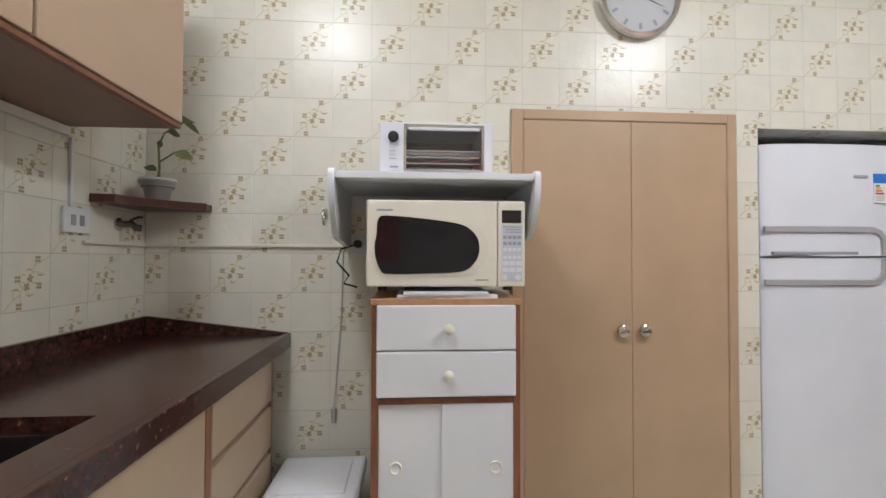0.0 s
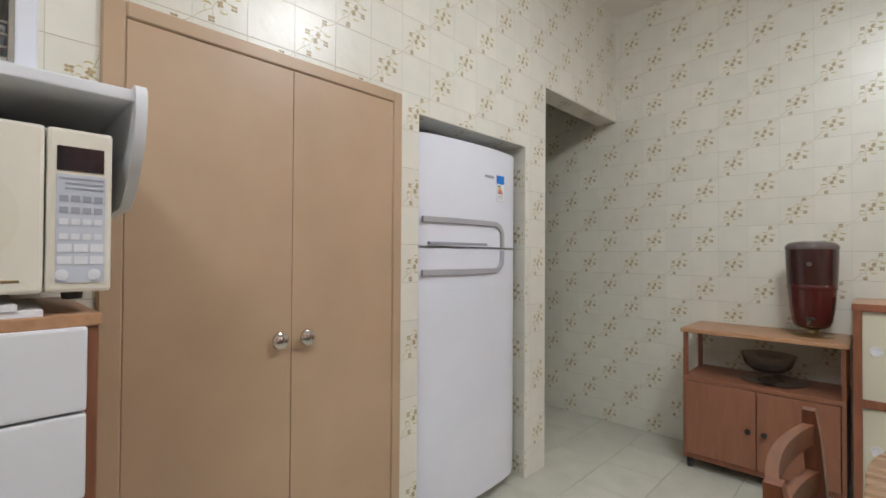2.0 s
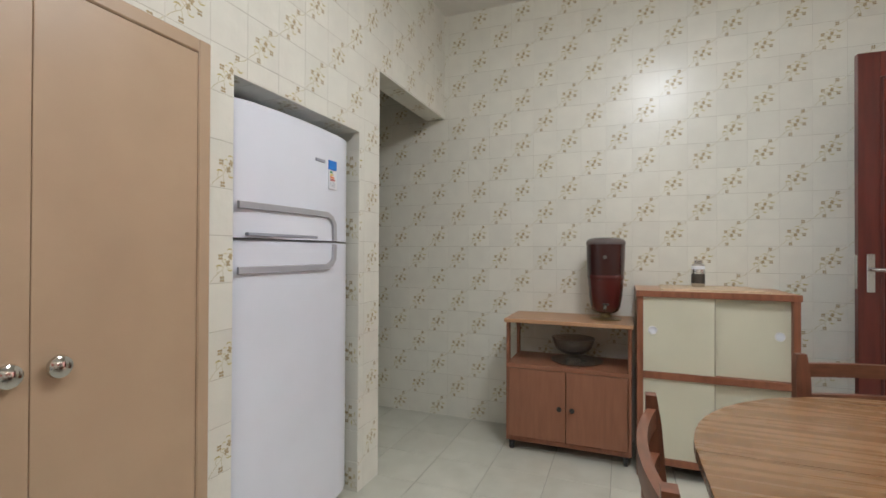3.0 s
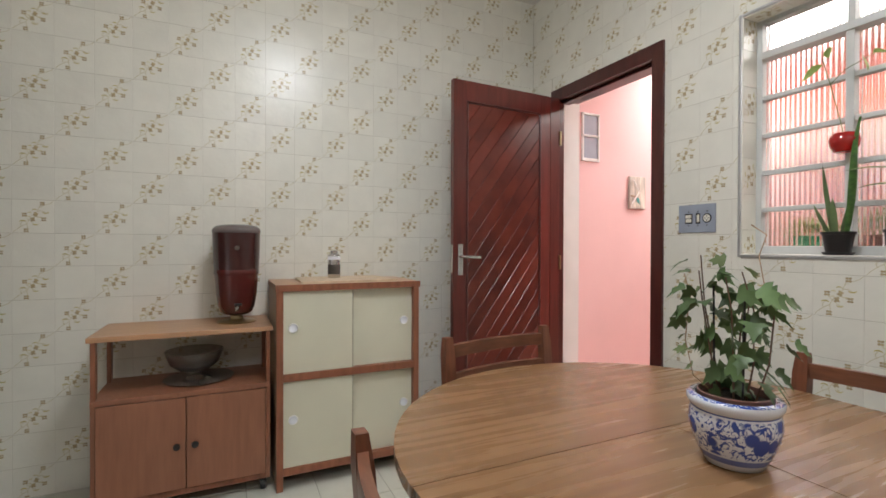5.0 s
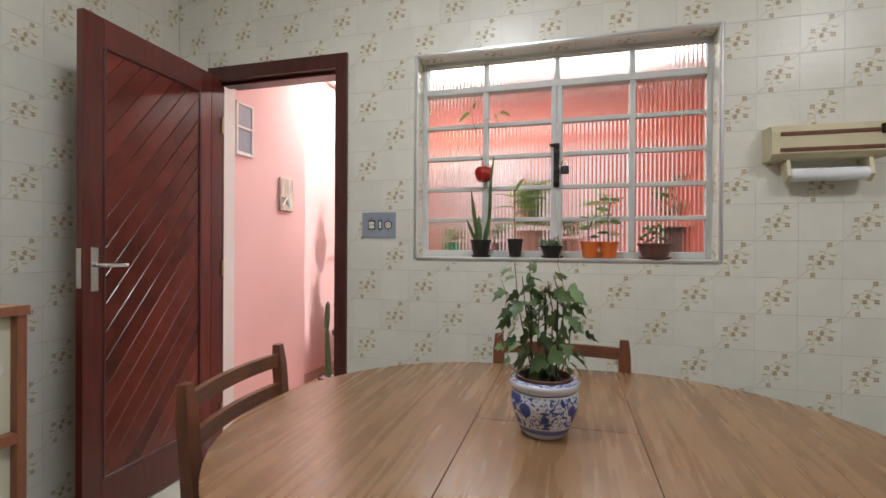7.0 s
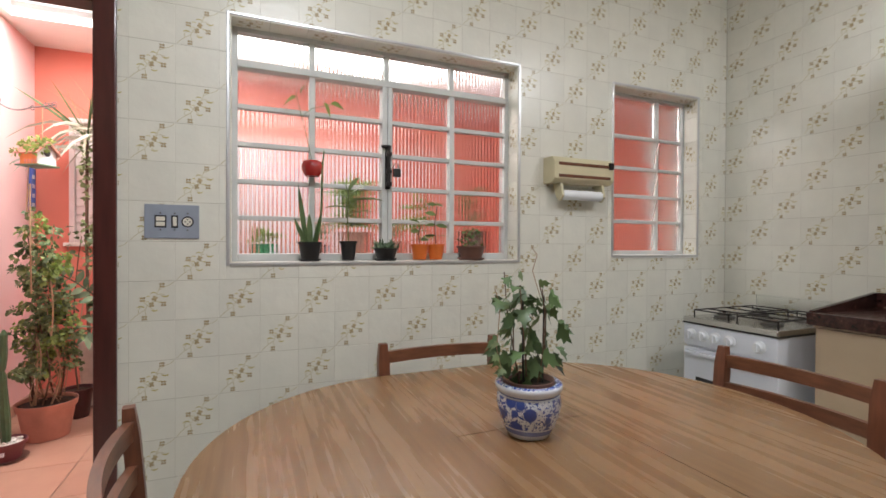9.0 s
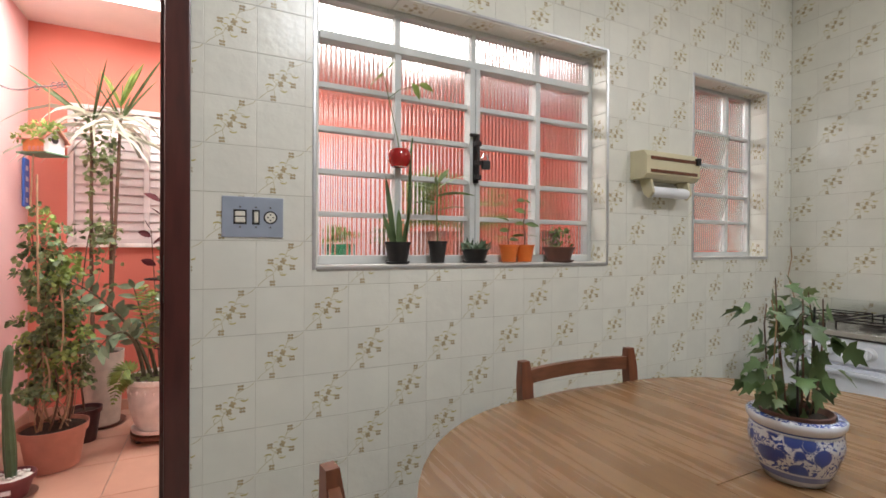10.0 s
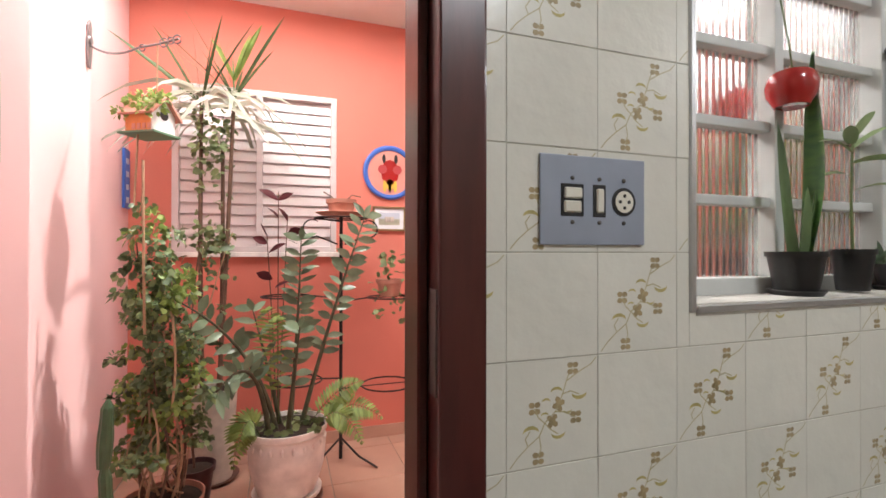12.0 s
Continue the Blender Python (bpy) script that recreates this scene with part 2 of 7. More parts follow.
M["fluted"] = glass("fluted_glass", 0.17)
M["clear"] = glass("clear_glass", 0.02)
M["cut_glass"] = shader("cut_glass", (0.58, 0.54, 0.50), 0.08, vary=0.1, scale=60, trans=0.92, bump=0.5, bump_scale=50)
M["dial"] = shader("clock_dial", (0.56, 0.58, 0.62), 0.7, vary=0.03)
M["old_cream"] = shader("aged_cream_plastic", (0.62, 0.56, 0.37), 0.4, vary=0.05)

# ---- mesh helpers ----
def mesh_of(name, verts, faces, mats, index=None, smooth=False):
    me = bpy.data.meshes.new(name)
    me.from_pydata(verts, [], faces)
    for m in mats:
        me.materials.append(m)
    if index is not None:
        me.polygons.foreach_set("material_index", index)
    if smooth:
        me.polygons.foreach_set("use_smooth", [True] * len(faces))
    me.update()
    return me


def thing(name, x, y, z=0.0, rz=0.0, label="", category="", group="", kind=""):
    ob = new(name)
    ob.empty_display_size = 0.05
    ob.matrix_world = pose(x, y, z, 0, 0, rz)
    return tagged(ob, label, category, group, kind)


def part(name, bm, material, parent, label="", smooth=None, m=None):
    """One mesh object under a thing or a part, in the parent's own axes."""
    me = bpy.data.meshes.new(name)
    if isinstance(material, list):
        for k in material:
            me.materials.append(k)
    else:
        me.materials.append(material)
    bmesh.ops.recalc_face_normals(bm, faces=bm.faces)
    bm.to_mesh(me)
    bm.free()
    if smooth is not None:
        me.polygons.foreach_set("use_smooth", [True] * len(me.polygons))
        me.set_sharp_from_angle(angle=radians(smooth))
    ob = new(name, me)
    ob.parent = parent
    if m is not None:
        ob.matrix_local = m
    return tagged(ob, label)


def box(x0, y0, z0, x1, y1, z1, bevel=0.003, segments=2):
    bm = bmesh.new()
    bmesh.ops.create_cube(bm, size=1.0)
    for v in bm.verts:
        v.co = Vector(((x0 + x1) / 2 + v.co.x * (x1 - x0), (y0 + y1) / 2 + v.co.y * (y1 - y0), (z0 + z1) / 2 + v.co.z * (z1 - z0)))
    if bevel:
        bmesh.ops.bevel(bm, geom=bm.edges[:], offset=min(bevel, 0.45 * min(abs(x1 - x0), abs(y1 - y0), abs(z1 - z0))), segments=segments, affect="EDGES", profile=0.6)
    return bm


def boxes(rows, bevel=0.003):
    bm = bmesh.new()
    for r in rows:
        b = box(*r, bevel=bevel, segments=1)
        me = bpy.data.meshes.new("tmp")
        b.to_mesh(me)
        b.free()
        bm.from_mesh(me)
        bpy.data.meshes.remove(me)
    return bm


def merge(*bms):
    out = bmesh.new()
    for b in bms:
        me = bpy.data.meshes.new("tmp")
        b.to_mesh(me)
        b.free()
        out.from_mesh(me)
        bpy.data.meshes.remove(me)
    return out


def lathe(profile, n=28, axis="z", at=(0, 0, 0)):
    """A turned body from (radius, height) pairs."""
    bm = bmesh.new()
    rings = []
    for r, h in profile:
        ring = []
        for k in range(n):
            a = 2 * math.pi * k / n
            p = {"z": (r * math.cos(a), r * math.sin(a), h), "y": (r * math.cos(a), h, r * math.sin(a)), "x": (h, r * math.cos(a), r * math.sin(a))}[axis]
            ring.append(bm.verts.new(Vector(p) + Vector(at)))
        rings.append(ring)
    for a, b in zip(rings, rings[1:]):
        for k in range(n):
            bm.faces.new((a[k], a[(k + 1) % n], b[(k + 1) % n], b[k]))
    # a profile that turns back on itself is hollow and stays open at its end
    way = [h for _, h in profile]
    hollow = len(way) > 2 and (way[-1] - way[-2]) * (max(way, key=lambda h: abs(h - way[0])) - way[0]) < 0
    for ring in (rings[:1] if hollow else (rings[0], rings[-1])):
        try:
            bm.faces.new(ring)
        except ValueError:
            pass
    return bm


def tube(points, radius, n=8, taper=1.0):
    bm = bmesh.new()
    pts = [Vector(p) for p in points]
    rings = []
    ref = Vector((0.3, 0.2, 0.93))
    for k, p in enumerate(pts):
        d = (pts[min(k + 1, len(pts) - 1)] - pts[max(k - 1, 0)]).normalized()
        if abs(d.dot(ref)) > 0.97:
            ref = Vector((1, 0, 0))
        a = d.cross(ref).normalized()
        b = d.cross(a)
        r = radius * (1 + (taper - 1) * k / max(len(pts) - 1, 1))
        rings.append([bm.verts.new(p + (a * math.cos(2 * math.pi * i / n) + b * math.sin(2 * math.pi * i / n)) * r) for i in range(n)])
    for p, q in zip(rings, rings[1:]):
        for i in range(n):
            bm.faces.new((p[i], p[(i + 1) % n], q[(i + 1) % n], q[i]))
    bm.faces.new(rings[0]), bm.faces.new(rings[-1])
    return bm


def plate(outline, depth, axis="y", at=0.0, bevel=0.0):
    """A flat body: an outline of 2D points pushed to a depth along an axis."""
    bm = bmesh.new()
    def put(u, v, w):
        return {"y": (u, w, v), "x": (w, u, v), "z": (u, v, w)}[axis]
    a = [bm.verts.new(put(u, v, at)) for u, v in outline]
    b = [bm.verts.new(put(u, v, at + depth)) for u, v in outline]
    bm.faces.new(a), bm.faces.new(b)
    for k in range(len(a)):
        j = (k + 1) % len(a)
        bm.faces.new((a[k], a[j], b[j], b[k]))
    if bevel:
        bmesh.ops.bevel(bm, geom=[e for e in bm.edges if len(e.link_faces) == 2 and e.calc_face_angle(0) > 1.0], offset=bevel, segments=2, affect="EDGES")
    return bm


def arc(cx, cy, r, a0, a1, n, ry=None):
    return [(cx + r * math.cos(radians(a0 + (a1 - a0) * k / n)), cy + (ry or r) * math.sin(radians(a0 + (a1 - a0) * k / n))) for k in range(n + 1)]


def bezier(p0, p1, p2, n=8):
    p0, p1, p2 = Vector(p0), Vector(p1), Vector(p2)
    return [p0 * (1 - t) ** 2 + p1 * 2 * t * (1 - t) + p2 * t * t for t in (k / n for k in range(n + 1))]


# ---- the room: numbers ----
WX, EX, NY, CZ = -0.15, 4.223, 3.026, 2.86      # west wall, east wall, north wall, ceiling
T = 0.152                                       # wall tile with its joint
Z0 = -0.008                                     # lowest tile joint


def solid(name, rows, material, label, category="wall"):
    ob = part(name, boxes(rows, bevel=0), material, None)
    return tagged(ob, label, category, kind="structure")


W1 = (1.413, 2.761, 1.124, 2.120)               # large window opening
W2 = (0.109, 0.780, 1.147, 2.118)               # small window opening
DOOR = (3.139, 4.010, 0.0, 2.182)               # door with its frame
g = 0.0011
SY = -0.16                                      # outer face of the south wall
wall_south = solid("wall_south", [
    (WX - 0.15, SY, -0.05, W2[0], -g, CZ), (W2[0], SY, -0.05, W2[1], -g, W2[2]), (W2[0], SY, W2[3], W2[1], -g, CZ),
    (W2[1], SY, -0.05, W1[0], -g, CZ), (W1[0], SY, -0.05, W1[1], -g, W1[2]), (W1[0], SY, W1[3], W1[1], -g, CZ),
    (W1[1], SY, -0.05, DOOR[0], -g, CZ), (DOOR[0], SY, DOOR[3], DOOR[1], -g, CZ), (DOOR[1], -0.05, -0.05, EX + 0.15, -g, CZ), (DOOR[1], SY, DOOR[3], 4.096, -0.05, CZ), (4.096, SY, -0.05, EX + 0.15, -0.05, CZ)],
    M["grout"], "kitchen wall of cream floral tiles with door and windows")
PASS_N = 4.60
wall_east = solid("wall_east", [(EX + g, 0, -0.05, EX + 0.15, PASS_N, CZ)], M["grout"], "kitchen wall of cream floral tiles")
wall_west = solid("wall_west", [(WX - 0.15, 0, -0.05, WX - g, NY + 0.8, CZ)], M["grout"], "kitchen wall of cream floral tiles behind the sink")
CUP = (1.258, 2.211, 1.802)
NICHE = (2.314, 3.090, 1.754)
PASS = (3.280, 2.125)
wall_north = solid("wall_north", [
    (WX, NY + g, -0.05, CUP[0], NY + 0.14, CZ), (CUP[0], NY + g, CUP[2], CUP[1], NY + 0.14, CZ), (CUP[1], NY + g, -0.05, NICHE[0], NY + 0.14, CZ),
    (NICHE[0], NY + g, NICHE[2], NICHE[1], NY + 0.14, CZ), (NICHE[1], NY + g, -0.05, PASS[0], NY + 0.14, CZ), (PASS[0], NY + g, PASS[1], EX, NY + 0.14, CZ)],
    M["grout"], "kitchen wall of cream floral tiles with cupboard and fridge niche")
solid("wall_niche", [(CUP[0] - 0.1, NY + 0.75, -0.05, PASS[0], NY + 0.85, CZ), (NICHE[1] + 0.06, NY + 0.14, -0.05, PASS[0] - 0.004, NY + 0.75, CZ),
                     (CUP[1] + 0.006, NY + 0.14, -0.05, NICHE[0] - 0.006, NY + 0.75, CZ), (NICHE[0] - 0.006, NY + 0.14, NICHE[2] + 0.05, NICHE[1] + 0.06, NY + 0.75, CZ)],
      M["plaster"], "plastered inside of the fridge niche")
solid("wall_passage", [(PASS[0] - 0.004, PASS_N, -0.05, EX + 0.15, PASS_N + 0.1, CZ), (PASS[0] - 0.1, NY + 0.85, -0.05, PASS[0] - 0.004, PASS_N, CZ)], M["plaster"], "plain wall closing the passage")
ceiling = solid("ceiling", [(WX - 0.15, -0.16, CZ, EX + 0.15, PASS_N + 0.1, CZ + 0.12)], M["plaster"], "plain white plastered ceiling", "ceiling")
floor_slab = solid("floor", [(WX - 0.15, SY, -0.15, EX + 0.15, PASS_N + 0.1, -0.003)], M["floor_grout"], "pale beige ceramic tile floor", "floor")

# ---- large furniture ----
def cupboard():
    t = thing("built_in_cupboard", (CUP[0] + CUP[1]) / 2, NY, 0, label="tan painted built-in cupboard with two tall closed doors", category="cupboard")
    h = (CUP[1] - CUP[0]) / 2
    part("frame", boxes([(-h, -0.016, 0, -h + 0.05, 0.06, CUP[2]), (h - 0.042, -0.016, 0, h, 0.06, CUP[2]), (-h + 0.05, -0.016, CUP[2] - 0.042, h - 0.042, 0.06, CUP[2])], 0.004), M["tan_paint"], t)
    part("back_panel", box(-h, 0.50, 0, h, 0.52, CUP[2], 0), M["cab_under"], t)
    mid = 1.757 - (CUP[0] + CUP[1]) / 2
    for a, b, kx in ((-h + 0.0515, mid - 0.0008, -0.046), (mid + 0.0008, h - 0.0435, 0.046)):
        d = part("door", box(a, -0.011, 0.038, b, 0.015, CUP[2] - 0.0435, 0.0025), M["tan_paint"], t)
        part("knob", lathe([(0.0005, -0.044), (0.013, -0.043), (0.024, -0.036), (0.026, -0.028), (0.018, -0.02), (0.010, -0.014), (0.016, -0.008)], 24, "y", (mid + kx, 0, 0.908)), M["chrome"], d, "round chrome knob", smooth=40)
    part("plinth", box(-h + 0.05, -0.002, 0, h - 0.042, 0.02, 0.036, 0.002), M["tan_paint"], t)


def ribbon(pts, width, thick):
    """A flat moulded strip that follows points on a front facing -y."""
    bm = bmesh.new()
    rings = []
    for k, p in enumerate(pts):
        a, b = Vector(pts[max(k - 1, 0)]), Vector(pts[min(k + 1, len(pts) - 1)])
        d = (b - a).normalized()
        w = Vector((-d.z, 0, d.x)).normalized() * (width / 2)
        c = Vector(p)
        f = Vector((0, -thick / 2, 0))
        rings.append([bm.verts.new(c + w * 0.8 + f), bm.verts.new(c + w - f), bm.verts.new(c - w - f), bm.verts.new(c - w * 0.8 + f)])
    for p, q in zip(rings, rings[1:]):
        for i in range(4):
            bm.faces.new((p[i], p[(i + 1) % 4], q[(i + 1) % 4], q[i]))
    bm.faces.new(rings[0]), bm.faces.new(rings[-1])
    return bm


def fridge():
    t = thing("refrigerator", 2.682, NY + 0.02, 0, label="white two-door refrigerator standing in the wall niche", category="refrigerator")
    w, d = 0.340, 0.60
    def front(z0, z1, back=0.06):
        out = []
        for k in range(15):
            u = -1 + 2 * k / 14
            out.append((u * w, -0.028 * (1 - u * u) - (0.0 if abs(u) < 0.99 else -0.012)))
        out += [(w, back), (-w, back)]
        bm = plate(out, z1 - z0, "z", z0)
        return bm
    part("body", box(-w + 0.004, 0.064, 0.04, w - 0.004, d, 1.675, 0.008), M["white_metal"], t)
    lower = part("door", front(0.06, 1.203), M["white_metal"], t, smooth=30)
    upper = part("door", front(1.212, 1.688), M["white_metal"], t, smooth=30)
    grey = shader("grey_handle", (0.40, 0.40, 0.43), 0.4, vary=0.05)
    def handle(z_far, z_near, parent):
        pts = []
        for u in np.linspace(-0.98, 0.40, 12):
            pts.append((u * w, -0.028 * (1 - u * u) - 0.006, z_far))
        pts += [(0.50 * w, -0.027, z_far + (z_near - z_far) * 0.12), (0.565 * w, -0.025, z_far + (z_near - z_far) * 0.35), (0.575 * w, -0.025, z_near)]
        part("handle", ribbon(pts, 0.027, 0.010), grey, parent, "grey moulded handle", smooth=60)
    handle(1.325, 1.214, upper)
    handle(1.100, 1.198, lower)
    part("grip", box(-0.31, -0.030, 1.219, 0.07, -0.012, 1.231, 0.003), M["key"], upper, "dark grip recess")
    part("name_plate", box(0.055, -0.0305, 1.545, 0.118, -0.024, 1.557, 0.001), M["key"], upper, "small grey name plate")
    part("sticker", boxes([(0.150, -0.0275, 1.525, 0.205, -0.016, 1.565)], 0), M["sticker_blue"], upper, "blue energy label")
    part("sticker", boxes([(0.150, -0.0270, 1.440, 0.205, -0.0155, 1.523)], 0), M["paper"], upper, "white energy label")
    for k, c in enumerate(("green_pot", "yellow", "orange", "red_key")):
        part("energy_bar", boxes([(0.155, -0.0276, 1.509 - 0.011 * k, 0.175 + 0.006 * k, -0.020, 1.517 - 0.011 * k)], 0), M[c], upper)
    for k in range(4):
        part("print_bar", boxes([(0.157, -0.0276, 1.450 + 0.006 * k, 0.196, -0.020, 1.452 + 0.006 * k)], 0), M["key"], upper)
    for x in (-0.28, 0.28):
        for y in (0.1, 0.52):
            part("foot", lathe([(0.02, 0), (0.02, 0.045)], 12, at=(x, y, 0)), M["black"], t)


TX, TY, TZ = 2.058, 1.112, 0.758
def table():
    t = thing("dining_table", TX, TY, 0, label="oval wooden extension dining table with a worn warm veneer top", category="table")
    half = 0.187
    a = arc(half, 0, 0.56, -90, 90, 30, 0.578)
    part("tabletop_end", plate(a, 0.024, "z", TZ - 0.024, 0.005), M["table"], t, smooth=40)
    b = arc(-half, 0, 0.56, 90, 270, 30, 0.578)
    part("tabletop_end", plate(b, 0.024, "z", TZ - 0.024, 0.005), M["table"], t, smooth=40)
    for y0, y1 in ((-0.577, -0.040), (-0.0385, 0.577)):
        part("extension_leaf", box(-half + 0.0012, y0, TZ - 0.024, half - 0.0012, y1, TZ, 0.0015), M["table"], t)
    part("apron", boxes([(-0.5, -0.34, TZ - 0.11, 0.5, -0.318, TZ - 0.025), (-0.5, 0.318, TZ - 0.11, 0.5, 0.34, TZ - 0.025), (-0.52, -0.34, TZ - 0.11, -0.5, 0.34, TZ - 0.025), (0.5, -0.34, TZ - 0.11, 0.52, 0.34, TZ - 0.025)]), M["slat"], t)
    for x in (-0.49, 0.49):
        for y in (-0.31, 0.31):
            part("leg", lathe([(0.018, 0), (0.026, 0.3), (0.032, TZ - 0.025)], 16, at=(x, y, 0)), M["chair"], t, smooth=50)


def chair():
    """A ladder-back chair: its back stands at y = 0, its seat reaches to +y."""
    t = thing("dining_chair", 0, 0, 0, label="dark mahogany ladder-back dining chair pushed under the table", category="chair", group="chairs round the table")
    hw = 0.212
    for s in (-1, 1):
        bm = bmesh.new()
        prof = []
        for k, z in enumerate(np.linspace(0, 0.862, 16)):
            lean = -0.03 * max(0, (z - 0.42) / 0.44) ** 1.3
            top = 1.0 if z < 0.85 else 0.72
            ring = [bm.verts.new((s * hw + dx * 0.019 * top, lean + dy * 0.015 * top + 0.03, z)) for dx, dy in ((-1, -1), (1, -1), (1, 1), (-1, 1))]
            prof.append(ring)
        for p, q in zip(prof, prof[1:]):
            for i in range(4):
                bm.faces.new((p[i], p[(i + 1) % 4], q[(i + 1) % 4], q[i]))
        bm.faces.new(prof[0]), bm.faces.new(prof[-1])
        bmesh.ops.bevel(bm, geom=[e for e in bm.edges if e.calc_face_angle(0) > 0.9], offset=0.006, segments=2, affect="EDGES")
        part("back_post", bm, M["chair"], t, smooth=50)
        part("front_leg", box(s * hw * 1.0 - 0.018, 0.40, 0, s * hw + 0.018, 0.436, 0.43, 0.005), M["chair"], t)
        part("side_rail", box(s * hw - 0.011, 0.045, 0.37, s * hw + 0.011, 0.40, 0.425, 0.003), M["chair"], t)
        part("stretcher", box(s * hw - 0.009, 0.045, 0.18, s * hw + 0.009, 0.40, 0.205, 0.003), M["chair"], t)
    for z0, z1 in ((0.795, 0.835), (0.705, 0.745), (0.60, 0.64)):
        lean = 0.03 - 0.03 * max(0, ((z0 + z1) / 2 - 0.42) / 0.44) ** 1.3
        outline = [(x, lean - 0.030 * (1 - (x / hw) ** 2) - 0.008) for x in np.linspace(-hw, hw, 13)] + [(x, lean - 0.030 * (1 - (x / hw) ** 2) + 0.010) for x in np.linspace(hw, -hw, 13)]
        part("back_slat", plate(outline, z1 - z0, "z", z0, 0.003), M["slat"], t, smooth=40)
    part("seat", plate([(-0.225, 0.02), (0.225, 0.02), (0.235, 0.45), (-0.235, 0.45)], 0.03, "z", 0.425, 0.008), M["slat"], t, smooth=40)
    part("front_rail", box(-hw, 0.405, 0.37, hw, 0.43, 0.425, 0.003), M["chair"], t)
    return t


def chairs():
    # the back's own y axis turns towards the table
    spots = [(2.055, 0.515, 0), (2.886, 1.120, 97.5), (1.205, 1.182, -90), (2.040, 1.775, 180)]
    first = chair()
    first.matrix_world = pose(spots[0][0], spots[0][1], 0, 0, 0, spots[0][2])
    for x, y, r in spots[1:]:
        copy_thing(first, pose(x, y, 0, 0, 0, r))


def side_shelf():
    t = thing("microwave_trolley", EX, 2.130, 0, label="cherry laminate trolley with open shelf and two closed doors", category="trolley")
    x0, h, w = -0.398, 0.775, 0.345     # front at x0
    for s in (-1, 1):
        y = s * w
        a, b = (y - 0.018, y) if s > 0 else (y, y + 0.018)
        part("side_panel", box(x0 + 0.012, a, 0.06, -0.03, b, 0.50, 0.002), M["wood_lam"], t)
        part("post", box(x0 + 0.012, a, 0.50, x0 + 0.052, b, h - 0.022, 0.003), M["wood_frame"], t)
        part("post", box(-0.10, a, 0.50, -0.06, b, h - 0.022, 0.003), M["wood_frame"], t)
    part("top", box(x0, -w - 0.012, h - 0.022, -0.006, w + 0.012, h, 0.004), M["wood_lam_top"], t)
    part("shelf", box(x0 + 0.006, -w, 0.49, -0.02, w, 0.512, 0.002), M["wood_lam"], t)
    part("bottom", box(x0 + 0.012, -w + 0.018, 0.06, -0.03, w - 0.018, 0.085, 0.002), M["wood_frame"], t)
    part("back_panel", box(-0.045, -w + 0.018, 0.06, -0.035, w - 0.018, 0.49, 0), M["wood_lam"], t)
    for a, b, k in ((-w + 0.02, -0.002, -0.035), (0.002, w - 0.02, 0.035)):
        d = part("door", box(x0, a, 0.09, x0 + 0.016, b, 0.487, 0.003), M["wood_lam"], t)
        part("knob", lathe([(0.006, 0.0), (0.006, -0.012), (0.014, -0.018), (0.013, -0.026), (0.0005, -0.028)], 16, "x", (x0, k, 0.283)), M["black"], d, "dark wooden knob", smooth=50)
    for x in (x0 + 0.04, -0.07):
        for y in (-w + 0.03, w - 0.03):
            c = part("caster", lathe([(0.0005, -0.012), (0.024, -0.011), (0.026, 0), (0.024, 0.011), (0.0005, 0.012)], 16, "y", (x, y, 0.026)), M["black"], t)
            part("bracket", box(x - 0.012, y - 0.016, 0.03, x + 0.012, y + 0.016, 0.06, 0.003), M["black"], c)


